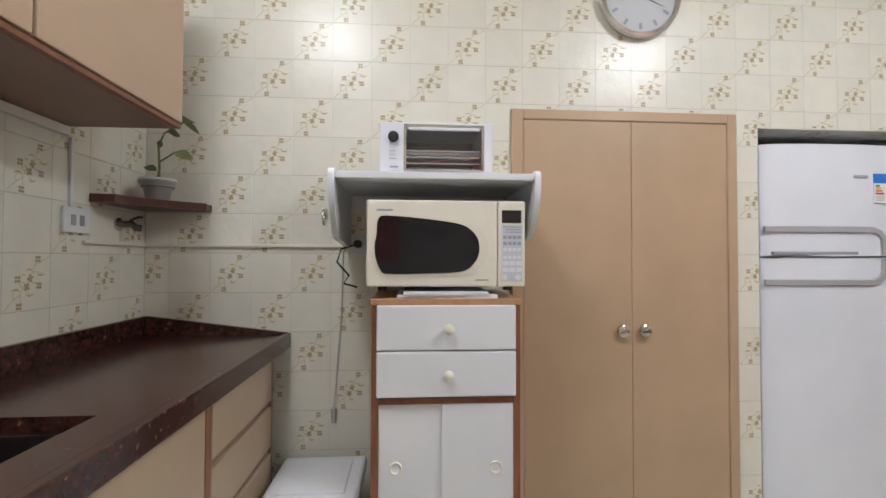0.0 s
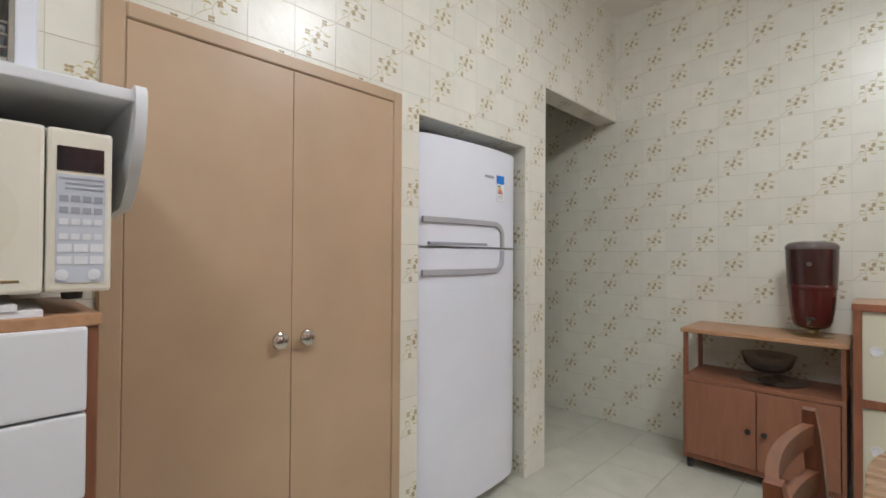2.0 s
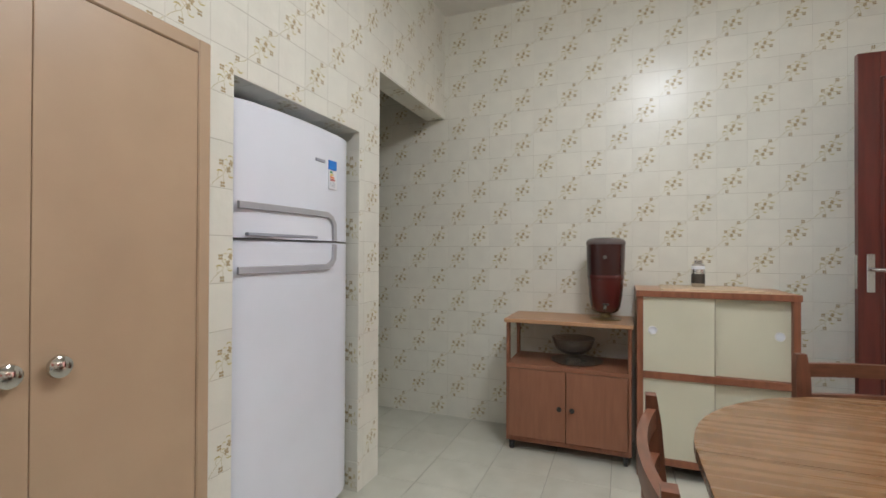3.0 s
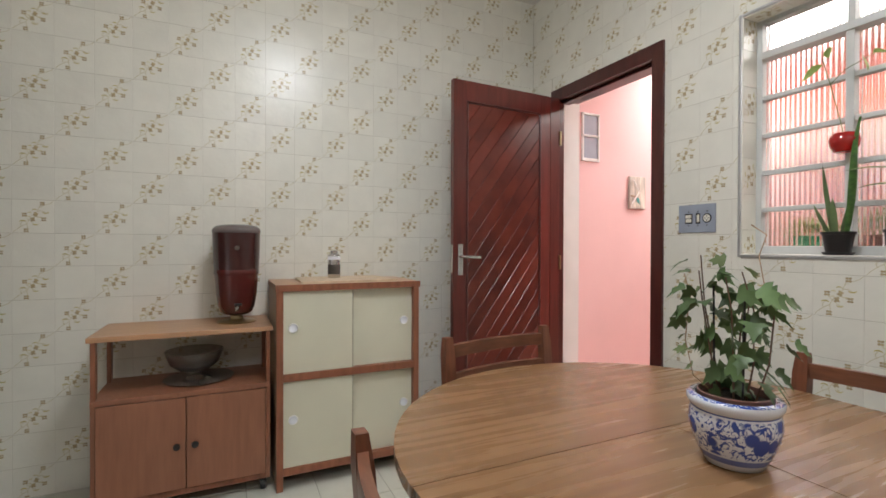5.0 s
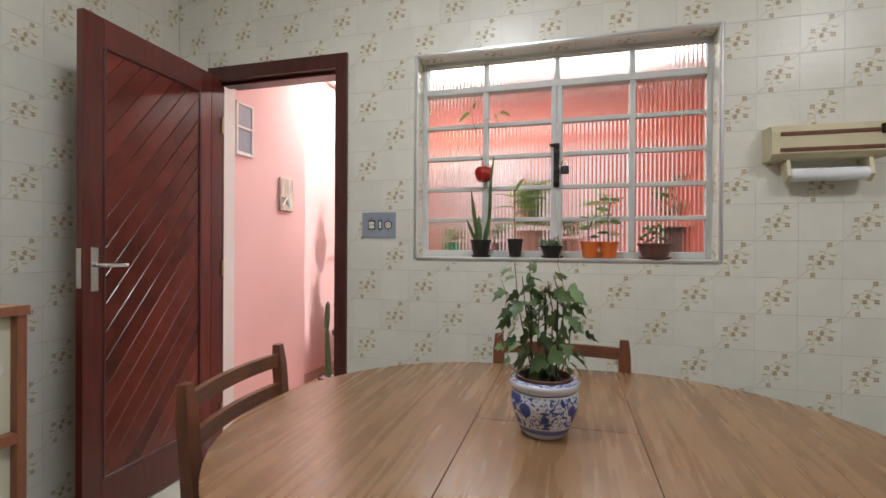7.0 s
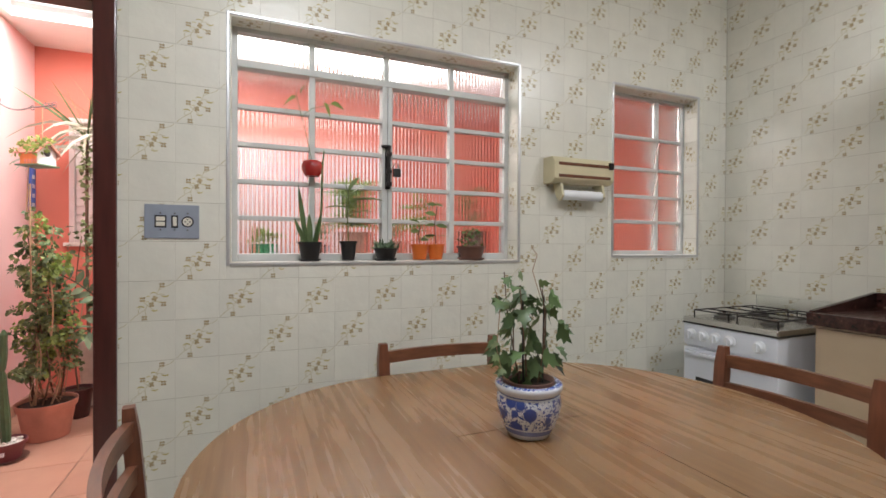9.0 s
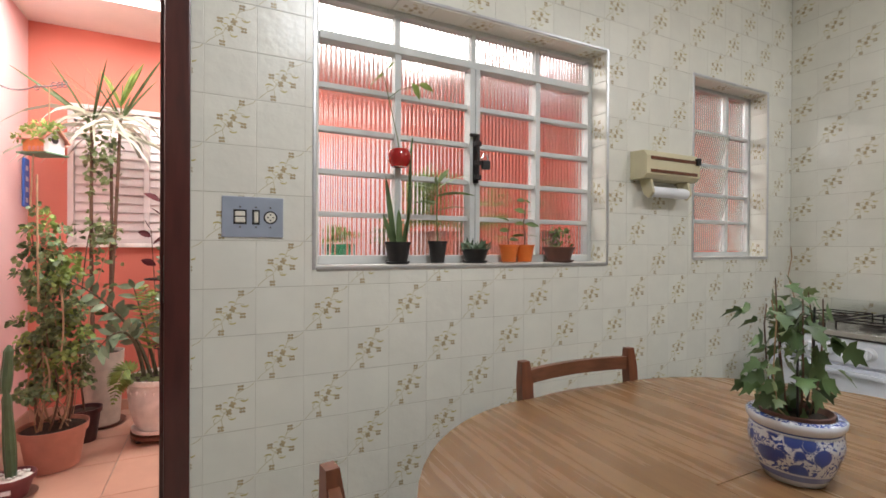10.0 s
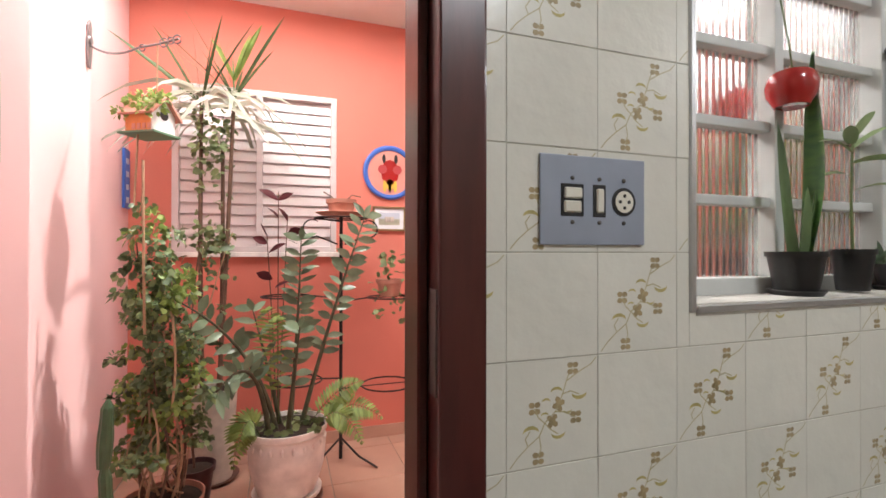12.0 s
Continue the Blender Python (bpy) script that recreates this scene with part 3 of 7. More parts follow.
def sliding_cabinet():
    t = thing("sliding_door_cabinet", EX, 1.405, 0, label="low cabinet with pale sliding panels and cherry edging", category="cabinet")
    x0, h, w = -0.434, 0.968, 0.356
    for s in (-1, 1):
        a, b = (s * w - 0.03, s * w) if s > 0 else (s * w, s * w + 0.03)
        part("side_panel", box(x0, a, 0, -0.012, b, h - 0.03, 0.003), M["wood_frame"] if s < 0 else M["tan_side"], t)
    part("side_edge", box(x0 - 0.003, w - 0.03, 0, x0 + 0.02, w + 0.001, h - 0.03, 0.002), M["wood_frame"], t)
    part("top", box(x0 - 0.004, -w - 0.004, h - 0.03, -0.008, w + 0.004, h, 0.004), M["wood_lam_top"], t)
    part("top_edge", box(x0 - 0.007, -w - 0.005, h - 0.031, x0 + 0.004, w + 0.005, h + 0.001, 0.002), M["wood_frame"], t)
    part("middle_rail", box(x0 - 0.002, -w + 0.03, 0.512, x0 + 0.05, w - 0.03, 0.548, 0.003), M["wood_frame"], t)
    part("bottom_rail", box(x0 - 0.002, -w + 0.03, 0.07, x0 + 0.05, w - 0.03, 0.105, 0.003), M["wood_frame"], t)
    part("back_panel", box(-0.03, -w + 0.03, 0.07, -0.02, w - 0.03, h - 0.03, 0), M["cab_under"], t)
    for z0, z1 in ((0.105, 0.512), (0.548, h - 0.031)):
        for a, b, x, ky in ((-w + 0.03, 0.020, 0.030, -w + 0.075), (-0.006, w - 0.03, 0.008, w - 0.075)):
            d = part("sliding_panel", box(x0 + x, a, z0, x0 + x + 0.010, b, z1, 0.0015), M["mustard"], t)
            if x < 0.02:
                # a strip of darker colour marks where the panels overlap
                part("panel_edge", box(x0 + x - 0.0015, a - 0.001, z0, x0 + x + 0.011, a + 0.005, z1, 0.001), M["mustard_edge"], d, "darker panel edge")
            part("pull_rim", lathe([(0.0185, 0.002), (0.0205, -0.0035), (0.0225, -0.0035), (0.0235, 0.001)], 24, "x", (x0 + x, ky, (z0 + z1) / 2 + 0.02)), M["white_paint"], d, smooth=50)
            part("finger_pull", lathe([(0.0005, -0.0008), (0.014, -0.0008), (0.0175, -0.003), (0.0185, -0.003), (0.019, 0.001)], 20, "x", (x0 + x, ky, (z0 + z1) / 2 + 0.02)), M["white_lam"], d, "round white finger pull", smooth=50)


def counter():
    y0, y1 = 0.775, NY - 0.002
    t = thing("sink_counter", WX, 0, 0, label="dark red granite worktop with a steel sink and raised back edge", category="worktop")
    x1 = 0.545
    zt = 0.905
    sy0, sy1, sx0, sx1 = 1.42, 2.105, 0.13, 0.43
    part("slab", boxes([(0, y0, zt - 0.032, sx0, y1, zt), (sx1, y0, zt - 0.032, x1, y1, zt), (sx0, y0, zt - 0.032, sx1, sy0, zt), (sx0, sy1, zt - 0.032, sx1, y1, zt)], 0), M["granite"], t)
    part("front_edge", box(x1 - 0.022, y0, zt - 0.052, x1 + 0.003, y1, zt + 0.004, 0.004), M["granite"], t)
    part("backsplash", box(0, y0, zt, 0.018, y1, zt + 0.072, 0.003), M["granite"], t)
    part("end_splash", plate([(0.018, zt), (x1 - 0.01, zt), (x1 - 0.01, zt + 0.006), (0.02, zt + 0.072)], 0.018, "y", y1 - 0.018), M["granite"], t)
    part("end_splash", plate([(0.018, zt), (x1 - 0.02, zt), (x1 - 0.02, zt + 0.010), (0.02, zt + 0.072)], 0.018, "y", y0), M["granite"], t)
    s = part("sink", boxes([(sx0 - 0.005, sy0 - 0.005, zt - 0.19, sx1 + 0.005, sy1 + 0.005, zt - 0.18), (sx0 - 0.006, sy0 - 0.006, zt - 0.19, sx0, sy1 + 0.006, zt - 0.033), (sx1, sy0 - 0.006, zt - 0.19, sx1 + 0.006, sy1 + 0.006, zt - 0.033), (sx0, sy0 - 0.006, zt - 0.19, sx1, sy0, zt - 0.033), (sx0, sy1, zt - 0.19, sx1, sy1 + 0.006, zt - 0.033)], 0.002), M["dark_steel"], t, "sunk steel basin")
    part("drain", lathe([(0.03, 0), (0.032, 0.004), (0.01, 0.005)], 18, at=(0.28, 1.75, zt - 0.18)), M["chrome"], s)
    # base cabinet
    c = thing("base_cabinet", WX, 0, 0, label="beige laminate base cabinet with doors and four drawers", category="cabinet")
    xf = 0.515
    part("body", boxes([(0.01, y0 + 0.01, 0.08, xf - 0.02, y0 + 0.03, zt - 0.053), (0.01, 2.885, 0.08, xf - 0.018, 2.905, zt - 0.053), (xf - 0.04, y0 + 0.03, 0.08, xf - 0.022, 2.885, zt - 0.2), (0.01, y0 + 0.03, 0.08, xf - 0.04, 2.885, 0.1)], 0.001), M["tan_side"], c)
    part("top_rail", box(xf - 0.02, y0 + 0.01, 0.842, xf, 2.905, zt - 0.053, 0.002), M["tan_side"], c)
    part("stile", box(xf - 0.02, 2.36, 0.08, xf + 0.002, 2.392, 0.842, 0.002), M["wood_lam"], c)
    part("stile", box(xf - 0.02, 2.885, 0.08, xf + 0.001, 2.905, 0.842, 0.002), M["cab_under"], c)
    for k in range(4):
        za = 0.834 - 0.163 * k
        d = part("drawer", box(xf - 0.018, 2.397, za - 0.140, xf + 0.002, 2.882, za, 0.002), M["tan_side"], c)
        part("grip_strip", box(xf - 0.017, 2.40, za - 0.160, xf - 0.006, 2.882, za - 0.141, 0.001), M["cab_under"], d, "dark recessed grip")
    for a, b in ((0.80, 1.315), (1.32, 1.835), (1.84, 2.355)):
        d = part("door", box(xf - 0.018, a, 0.10, xf + 0.002, b, 0.838, 0.002), M["tan_side"], c)
        part("knob", lathe([(0.006, 0), (0.006, 0.012), (0.014, 0.018), (0.012, 0.026), (0.0005, 0.028)], 14, "x", (xf, b - 0.03, 0.62)), M["chair"], d, smooth=50)
    part("plinth", box(0.02, y0 + 0.03, 0, xf - 0.06, 2.90, 0.08, 0.001), M["cab_under"], c)


def upper_cabinet():
    y1 = 2.612
    t = thing("wall_cabinet", WX, 0, 1.578, label="tan laminate wall cabinet hung over the sink counter", category="cabinet")
    xf = 0.33
    part("body", boxes([(0.002, 1.145, 0.0, xf - 0.022, y1, 0.02), (0.002, 1.145, 0.70, xf - 0.022, y1, 0.72), (0.002, y1 - 0.02, 0.02, xf - 0.022, y1, 0.70), (0.002, 1.145, 0.02, xf - 0.022, 1.165, 0.70)], 0.002), M["cab_under"], t)
    part("rail", box(xf - 0.022, 1.145, 0.0, xf - 0.004, y1, 0.013, 0.002), M["wood_frame"], t)
    for a, b in ((1.150, 1.607), (1.615, 2.072), (2.082, y1)):
        part("door", box(xf - 0.02, a, 0.016, xf, b, 0.72, 0.003), M["tan_light"], t)
    part("wall_batten", box(0.001, 1.145, -0.026, 0.018, y1, -0.001, 0.002), M["plaster"], t)


def stove():
    t = thing("gas_stove", WX + 0.05, 0.46, 0, label="white enamel gas stove with raised glass lid and steel hob", category="stove")
    w, x1, h = 0.245, 0.575, 0.815
    part("body", box(0, -w, 0.06, x1 - 0.02, w, h - 0.03, 0.006), M["white_metal"], t)
    part("hob", box(-0.005, -w - 0.003, h - 0.03, x1 + 0.002, w + 0.003, h, 0.006), M["steel"], t, "steel hob with dark rim")
    part("hob_rim", box(-0.004, -w - 0.005, h - 0.035, x1 + 0.004, w + 0.005, h - 0.028, 0.002), M["black"], t)
    p = part("control_panel", box(x1 - 0.03, -w, h - 0.15, x1, w, h - 0.036, 0.006), M["white_metal"], t)
    for y in (-0.195, -0.125, -0.055, 0.02, 0.165):
        k = part("knob", lathe([(0.030, 0), (0.030, 0.006), (0.022, 0.012), (0.020, 0.028), (0.0005, 0.03)], 20, "x", (x1, y, h - 0.09)), M["white_lam"], p, smooth=40)
        part("grip", box(x1 + 0.012, y - 0.005, h - 0.112, x1 + 0.036, y + 0.005, h - 0.068, 0.003), M["white_lam"], k)
    d = part("oven_door", box(x1 - 0.03, -w, 0.14, x1 - 0.002, w, h - 0.162, 0.006), M["white_metal"], t)
    part("window", box(x1 - 0.006, -0.17, 0.24, x1 + 0.001, 0.17, 0.50, 0.004), M["black_glass"], d, "dark oven window")
    part("handle", box(x1, -w + 0.02, h - 0.20, x1 + 0.026, w - 0.02, h - 0.178, 0.008), M["white_metal"], d)
    part("drawer", box(x1 - 0.03, -w, 0.06, x1 - 0.004, w, 0.135, 0.004), M["white_metal"], t)
    for x, y in ((0.14, -0.12), (0.14, 0.12), (0.42, -0.12), (0.42, 0.12)):
        b = part("burner", lathe([(0.05, 0), (0.05, 0.01), (0.035, 0.012), (0.035, 0.022), (0.0005, 0.024)], 20, at=(x, y, h)), M["dark_steel"], t, smooth=40)
        part("flame_cap", lathe([(0.03, 0.022), (0.03, 0.03), (0.0005, 0.032)], 18, at=(x, y, h)), M["steel"], b, smooth=40)
    for y in (-0.12, 0.12):
        rows = [(0.04, y - 0.10, h + 0.032, 0.53, y - 0.094, h + 0.038), (0.04, y + 0.094, h + 0.032, 0.53, y + 0.10, h + 0.038)]
        rows += [(x, y - 0.1, h + 0.032, x + 0.006, y + 0.1, h + 0.038) for x in (0.04, 0.14, 0.28, 0.42, 0.524)]
        rows += [(x, yy, h, x + 0.006, yy + 0.006, h + 0.034) for x in (0.04, 0.524) for yy in (y - 0.1, y + 0.094)]
        part("pot_support", boxes(rows, 0.001), M["iron"], t, "black wire pot support")
    part("glass_lid", box(-0.006, -w + 0.02, h + 0.01, 0.0, w - 0.02, h + 0.10, 0.002), M["clear"], t, "tempered glass lid")
    for x in (0.04, 0.5):
        for y in (-w + 0.03, w - 0.03):
            part("foot", lathe([(0.018, 0), (0.018, 0.062)], 12, at=(x, y, 0)), M["black"], t)


def microwave_stand():
    t = thing("drawer_cabinet", 0.968, NY - 0.005, 0, label="cherry-edged cabinet with two white drawers and sliding doors", category="cabinet")
    f, w, h = -0.408, 0.229, 1.074
    part("side_panel", box(-w, f, 0, -w + 0.022, -0.01, h - 0.02, 0.002), M["wood_frame"], t)
    part("side_panel", box(w - 0.022, f, 0, w, -0.01, h - 0.02, 0.002), M["wood_frame"], t)
    part("top", box(-w - 0.004, f - 0.006, h - 0.02, w + 0.004, -0.006, h, 0.003), M["wood_lam_top"], t)
    part("middle_rail", box(-w + 0.022, f + 0.002, 0.752, w - 0.022, f + 0.05, 0.770, 0.002), M["wood_frame"], t)
    part("bottom", box(-w + 0.022, f + 0.01, 0.05, w - 0.022, -0.02, 0.075, 0.002), M["wood_frame"], t)
    part("back_panel", box(-w + 0.022, -0.03, 0.05, w - 0.022, -0.02, h - 0.02, 0), M["cab_under"], t)
    for z0, z1, kz in ((0.777, 0.914, 0.846), (0.918, 1.054, 0.984)):
        d = part("drawer", box(-w + 0.016, f - 0.014, z0, w - 0.016, f + 0.008, z1, 0.005), M["white_lam"], t)
        part("knob", lathe([(0.008, f - 0.014), (0.008, f - 0.024), (0.015, f - 0.030), (0.016, f - 0.040), (0.010, f - 0.046), (0.0005, f - 0.047)], 20, "y", (0.005, 0, kz)), M["cream"], d, "round cream knob", smooth=50)
    for a, b, y, hx in ((-w + 0.022, -0.006, 0.012, -0.155), (-0.014, w - 0.022, 0.002, 0.152)):
        d = part("sliding_door", box(a, f + y, 0.076, b, f + y + 0.009, 0.751, 0.0015), M["white_lam"], t)
        part("finger_pull", lathe([(0.0005, 0.003), (0.012, 0.003), (0.016, -0.004), (0.019, -0.004), (0.020, 0.001)], 20, "y", (hx, f + y, 0.557)), M["cream"], d, smooth=50)


def microwave():
    t = thing("microwave_oven", 0.968, 2.618, 1.096, label="cream microwave oven with dark oval window on the drawer cabinet", category="microwave")
    w, h, d = 0.246, 0.281, 0.34
    part("body", box(-w, 0.02, 0.014, w, d, h, 0.008), M["cream"], t)
    for x in (-0.2, 0.2):
        for y in (0.05, 0.3):
            part("foot", lathe([(0.014, 0), (0.016, 0.015)], 12, at=(x, y, 0)), M["black"], t)
    door = part("door", box(-w, 0, 0.014, 0.158, 0.022, h, 0.006), M["cream"], t)
    # the window: flat at the hinge side, drawn out and round towards the latch
    def pane(s, cx=-0.055, cz=0.140):
        up = [(-0.158, 0.066), (-0.152, 0.082), (-0.132, 0.090), (-0.02, 0.082), (0.085, 0.068), (0.125, 0.052), (0.150, 0.024), (0.156, -0.010)]
        dn = [(0.146, -0.044), (0.120, -0.070), (0.085, -0.080), (-0.02, -0.084), (-0.125, -0.085), (-0.146, -0.076), (-0.162, -0.040), (-0.166, 0.0), (-0.160, 0.03)]
        pts = []
        ring = up + dn
        n = len(ring)
        for k in range(n):
            p0, p1, p2, p3 = (Vector((*ring[(k + j - 1) % n], 0)) for j in range(4))
            for q in (0, 0.33, 0.67):
                v = 0.5 * (2 * p1 + (p2 - p0) * q + (2 * p0 - 5 * p1 + 4 * p2 - p3) * q * q + (3 * p1 - p0 - 3 * p2 + p3) * q ** 3)
                pts.append((cx + v.x * s + (0.012 if s > 1 else 0), cz + v.y * (s * 1.02)))
        return pts
    part("window_rim", plate(pane(1.10), 0.004, "y", -0.003, 0.002), M["cream_dark"], door, smooth=40)
    part("window", plate(pane(1.0), 0.004, "y", -0.005, 0.001), M["black_glass"], door, "dark oval glass window")
    part("logo_bar", boxes([(-0.215, -0.0015, 0.247, -0.165, 0.002, 0.252)], 0), M["key"], door)
    part("logo_bar", boxes([(0.09, -0.0015, 0.033, 0.13, 0.002, 0.036)], 0), M["brass"], door)
    p = part("control_panel", box(0.160, 0, 0.014, w, 0.022, h, 0.006), M["cream"], t)
    part("display", box(0.172, -0.002, 0.212, 0.234, 0.002, 0.252, 0.002), M["black_glass"], p, "dark display")
    part("keypad", boxes([(0.172, -0.0016, 0.030, 0.236, 0.002, 0.206)], 0), M["grey_panel"], p, "pale blue keypad")
    for r, z in enumerate((0.198, 0.190, 0.182)):
        part("print_bar", boxes([(0.175 + 0.008 * (r > 0), -0.0024, z, 0.233, 0.001, z + 0.003)], 0), M["key"], p)
    for z in (0.162, 0.143, 0.124, 0.100):
        for x in (0.176, 0.191, 0.206, 0.221):
            part("key", boxes([(x, -0.0028, z, x + 0.011, 0.001, z + 0.010)], 0), M["key"] if (x * 1000 + z * 1000) % 3 else M["white_lam"], p)
    for z in (0.080, 0.060):
        for x in (0.174, 0.195, 0.216):
            part("key", boxes([(x, -0.0028, z, x + 0.018, 0.001, z + 0.013)], 0), M["white_lam"], p)
    for x in (0.180, 0.222):
        part("button", lathe([(0.009, 0.002), (0.009, -0.004), (0.0005, -0.005)], 16, "y", (x, 0, 0.043)), M["white_lam"], p)
    part("latch_button", boxes([(0.163, -0.004, 0.02, 0.170, 0.004, 0.024)], 0), M["cream_dark"], p)


def wall_shelf():
    t = thing("wall_shelf", 0.934, NY, 1.27, label="white wall-mounted shelf with curved side brackets over the microwave", category="shelf")
    f, w = -0.412, 0.327
    part("board", box(-w + 0.016, f, 0.172, w - 0.016, -0.002, 0.193, 0.003), M["white_lam"], t)
    for s in (-1, 1):
        o = [(-0.002, 0.20), (f + 0.02, 0.20)] + arc(f + 0.012, 0.180, 0.024, 100, 180, 5)[1:] + bezier2((f - 0.012, 0.16), (f - 0.004, 0.06), (f + 0.10, -0.01)) + [(-0.05, -0.03), (-0.002, -0.03)]
        a = s * w - (0.018 if s > 0 else 0)
        part("side_bracket", plate(o, 0.018, "x", a, 0.003), M["white_lam"], t, smooth=40)
    part("wall_rail", box(-w + 0.02, -0.018, 0.12, w - 0.02, -0.002, 0.172, 0.002), M["white_lam"], t)


def bezier2(a, b, c, n=8):
    return [(p.x, p.y) for p in bezier((*a, 0), (*b, 0), (*c, 0), n)]


def toaster_oven():
    t = thing("toaster_oven", 0.938, 2.655, 1.4635, label="small white toaster oven with glass door on the wall shelf", category="toaster oven")
    w, h, d = 0.180, 0.166, 0.24
    part("body", boxes([(-w, 0.004, 0.008, -0.103, d, h), (w - 0.034, 0.004, 0.008, w, d, h), (-0.103, 0.004, h - 0.008, w - 0.034, d, h), (-0.103, 0.004, 0.008, w - 0.034, d, 0.014), (-0.103, d - 0.01, 0.014, w - 0.034, d, h - 0.008)], 0.002), M["white_metal"], t)
    part("inside", boxes([(-0.102, d - 0.014, 0.015, w - 0.035, d - 0.011, h - 0.009)], 0), M["oven_inside"], t, "dark baking chamber")
    dr = part("door", boxes([(-0.104, 0, 0.012, -0.096, 0.006, h - 0.006), (w - 0.036, 0, 0.012, w - 0.028, 0.006, h - 0.006), (-0.096, 0, h - 0.020, w - 0.036, 0.006, h - 0.006), (-0.096, 0, 0.012, w - 0.036, 0.006, 0.018)], 0.001), M["steel"], t)
    part("glass", boxes([(-0.096, 0.002, 0.018, w - 0.036, 0.004, h - 0.020)], 0), M["clear"], dr, "clear oven glass")
    part("handle", box(-0.09, -0.016, h - 0.030, w - 0.044, -0.004, h - 0.020, 0.003), M["white_lam"], dr)
    for z in (0.035, 0.055, 0.075):
        part("grill_rod", boxes([(-0.102, 0.012, z, w - 0.035, 0.016, z + 0.004), (-0.102, 0.10, z, w - 0.035, 0.104, z + 0.004)], 0), M["steel"], t)
    part("tray", boxes([(-0.100, 0.02, 0.066, w - 0.038, 0.2, 0.074)], 0.001), M["paper"], t, "pale baking tray")
    part("heating_rod", boxes([(-0.1, 0.05, 0.046, w - 0.038, 0.056, 0.052)], 0.001), M["red_key"], t)
    k = part("dial", lathe([(0.017, 0.004), (0.017, -0.006), (0.013, -0.010), (0.0005, -0.011)], 20, "y", (-0.137, 0, 0.118)), M["black"], t, "black dial", smooth=40)
    for z in (0.085, 0.073, 0.061, 0.049):
        part("print_bar", boxes([(-0.150, 0.002, z, -0.130, 0.005, z + 0.003)], 0), M["grey_panel"], t)
    part("logo_bar", boxes([(-0.148, 0.002, 0.020, -0.122, 0.005, 0.026)], 0), M["key"], t)
    for x in (-0.14, 0.14):
        for y in (0.03, 0.2):
            part("foot", lathe([(0.01, 0), (0.01, 0.01)], 10, at=(x, y, 0)), M["black"], t)


def waste_bin():
    t = thing("waste_bin", 0.548, 2.80, 0, label="white plastic lidded bin beside the drawer cabinet", category="bin")
    part("body", plate([(-0.125, -0.155), (0.125, -0.155), (0.125, 0.145), (-0.125, 0.145)], 0.42, "z", 0, 0.02), M["white_lam"], t, smooth=40)
    part("lid", merge(box(-0.150, -0.175, 0.415, 0.150, 0.162, 0.460, 0.018, 4), box(-0.105, -0.125, 0.458, 0.105, 0.115, 0.468, 0.005, 2)), M["white_lam"], t, smooth=40)


cupboard(), fridge(), table(), chairs(), side_shelf(), sliding_cabinet(), counter(), upper_cabinet(), stove()
microwave_stand(), microwave(), wall_shelf(), toaster_oven(), waste_bin()

# ---- door, windows, patio shell ----
M["sill_stone"] = shader("sill_stone", (0.60, 0.57, 0.52), 0.5, vary=0.14, scale=30)
def clip_poly(poly, inside, cut):
    out = []
    for k in range(len(poly)):
        a, b = poly[k], poly[(k + 1) % len(poly)]
        if inside(a):
            out.append(a)
        if inside(a) != inside(b):
            out.append(cut(a, b))
    return out


def clip_rect(poly, u0, u1, v0, v1):
    for ax, lim, sign in ((0, u0, 1), (0, u1, -1), (1, v0, 1), (1, v1, -1)):
        def inside(p):
            return sign * (p[ax] - lim) >= 0
        def cut(a, b):
            t = (lim - a[ax]) / (b[ax] - a[ax])
            return (a[0] + t * (b[0] - a[0]), a[1] + t * (b[1] - a[1]))
        poly = clip_poly(poly, inside, cut)
        if len(poly) < 3:
            return []
    return poly


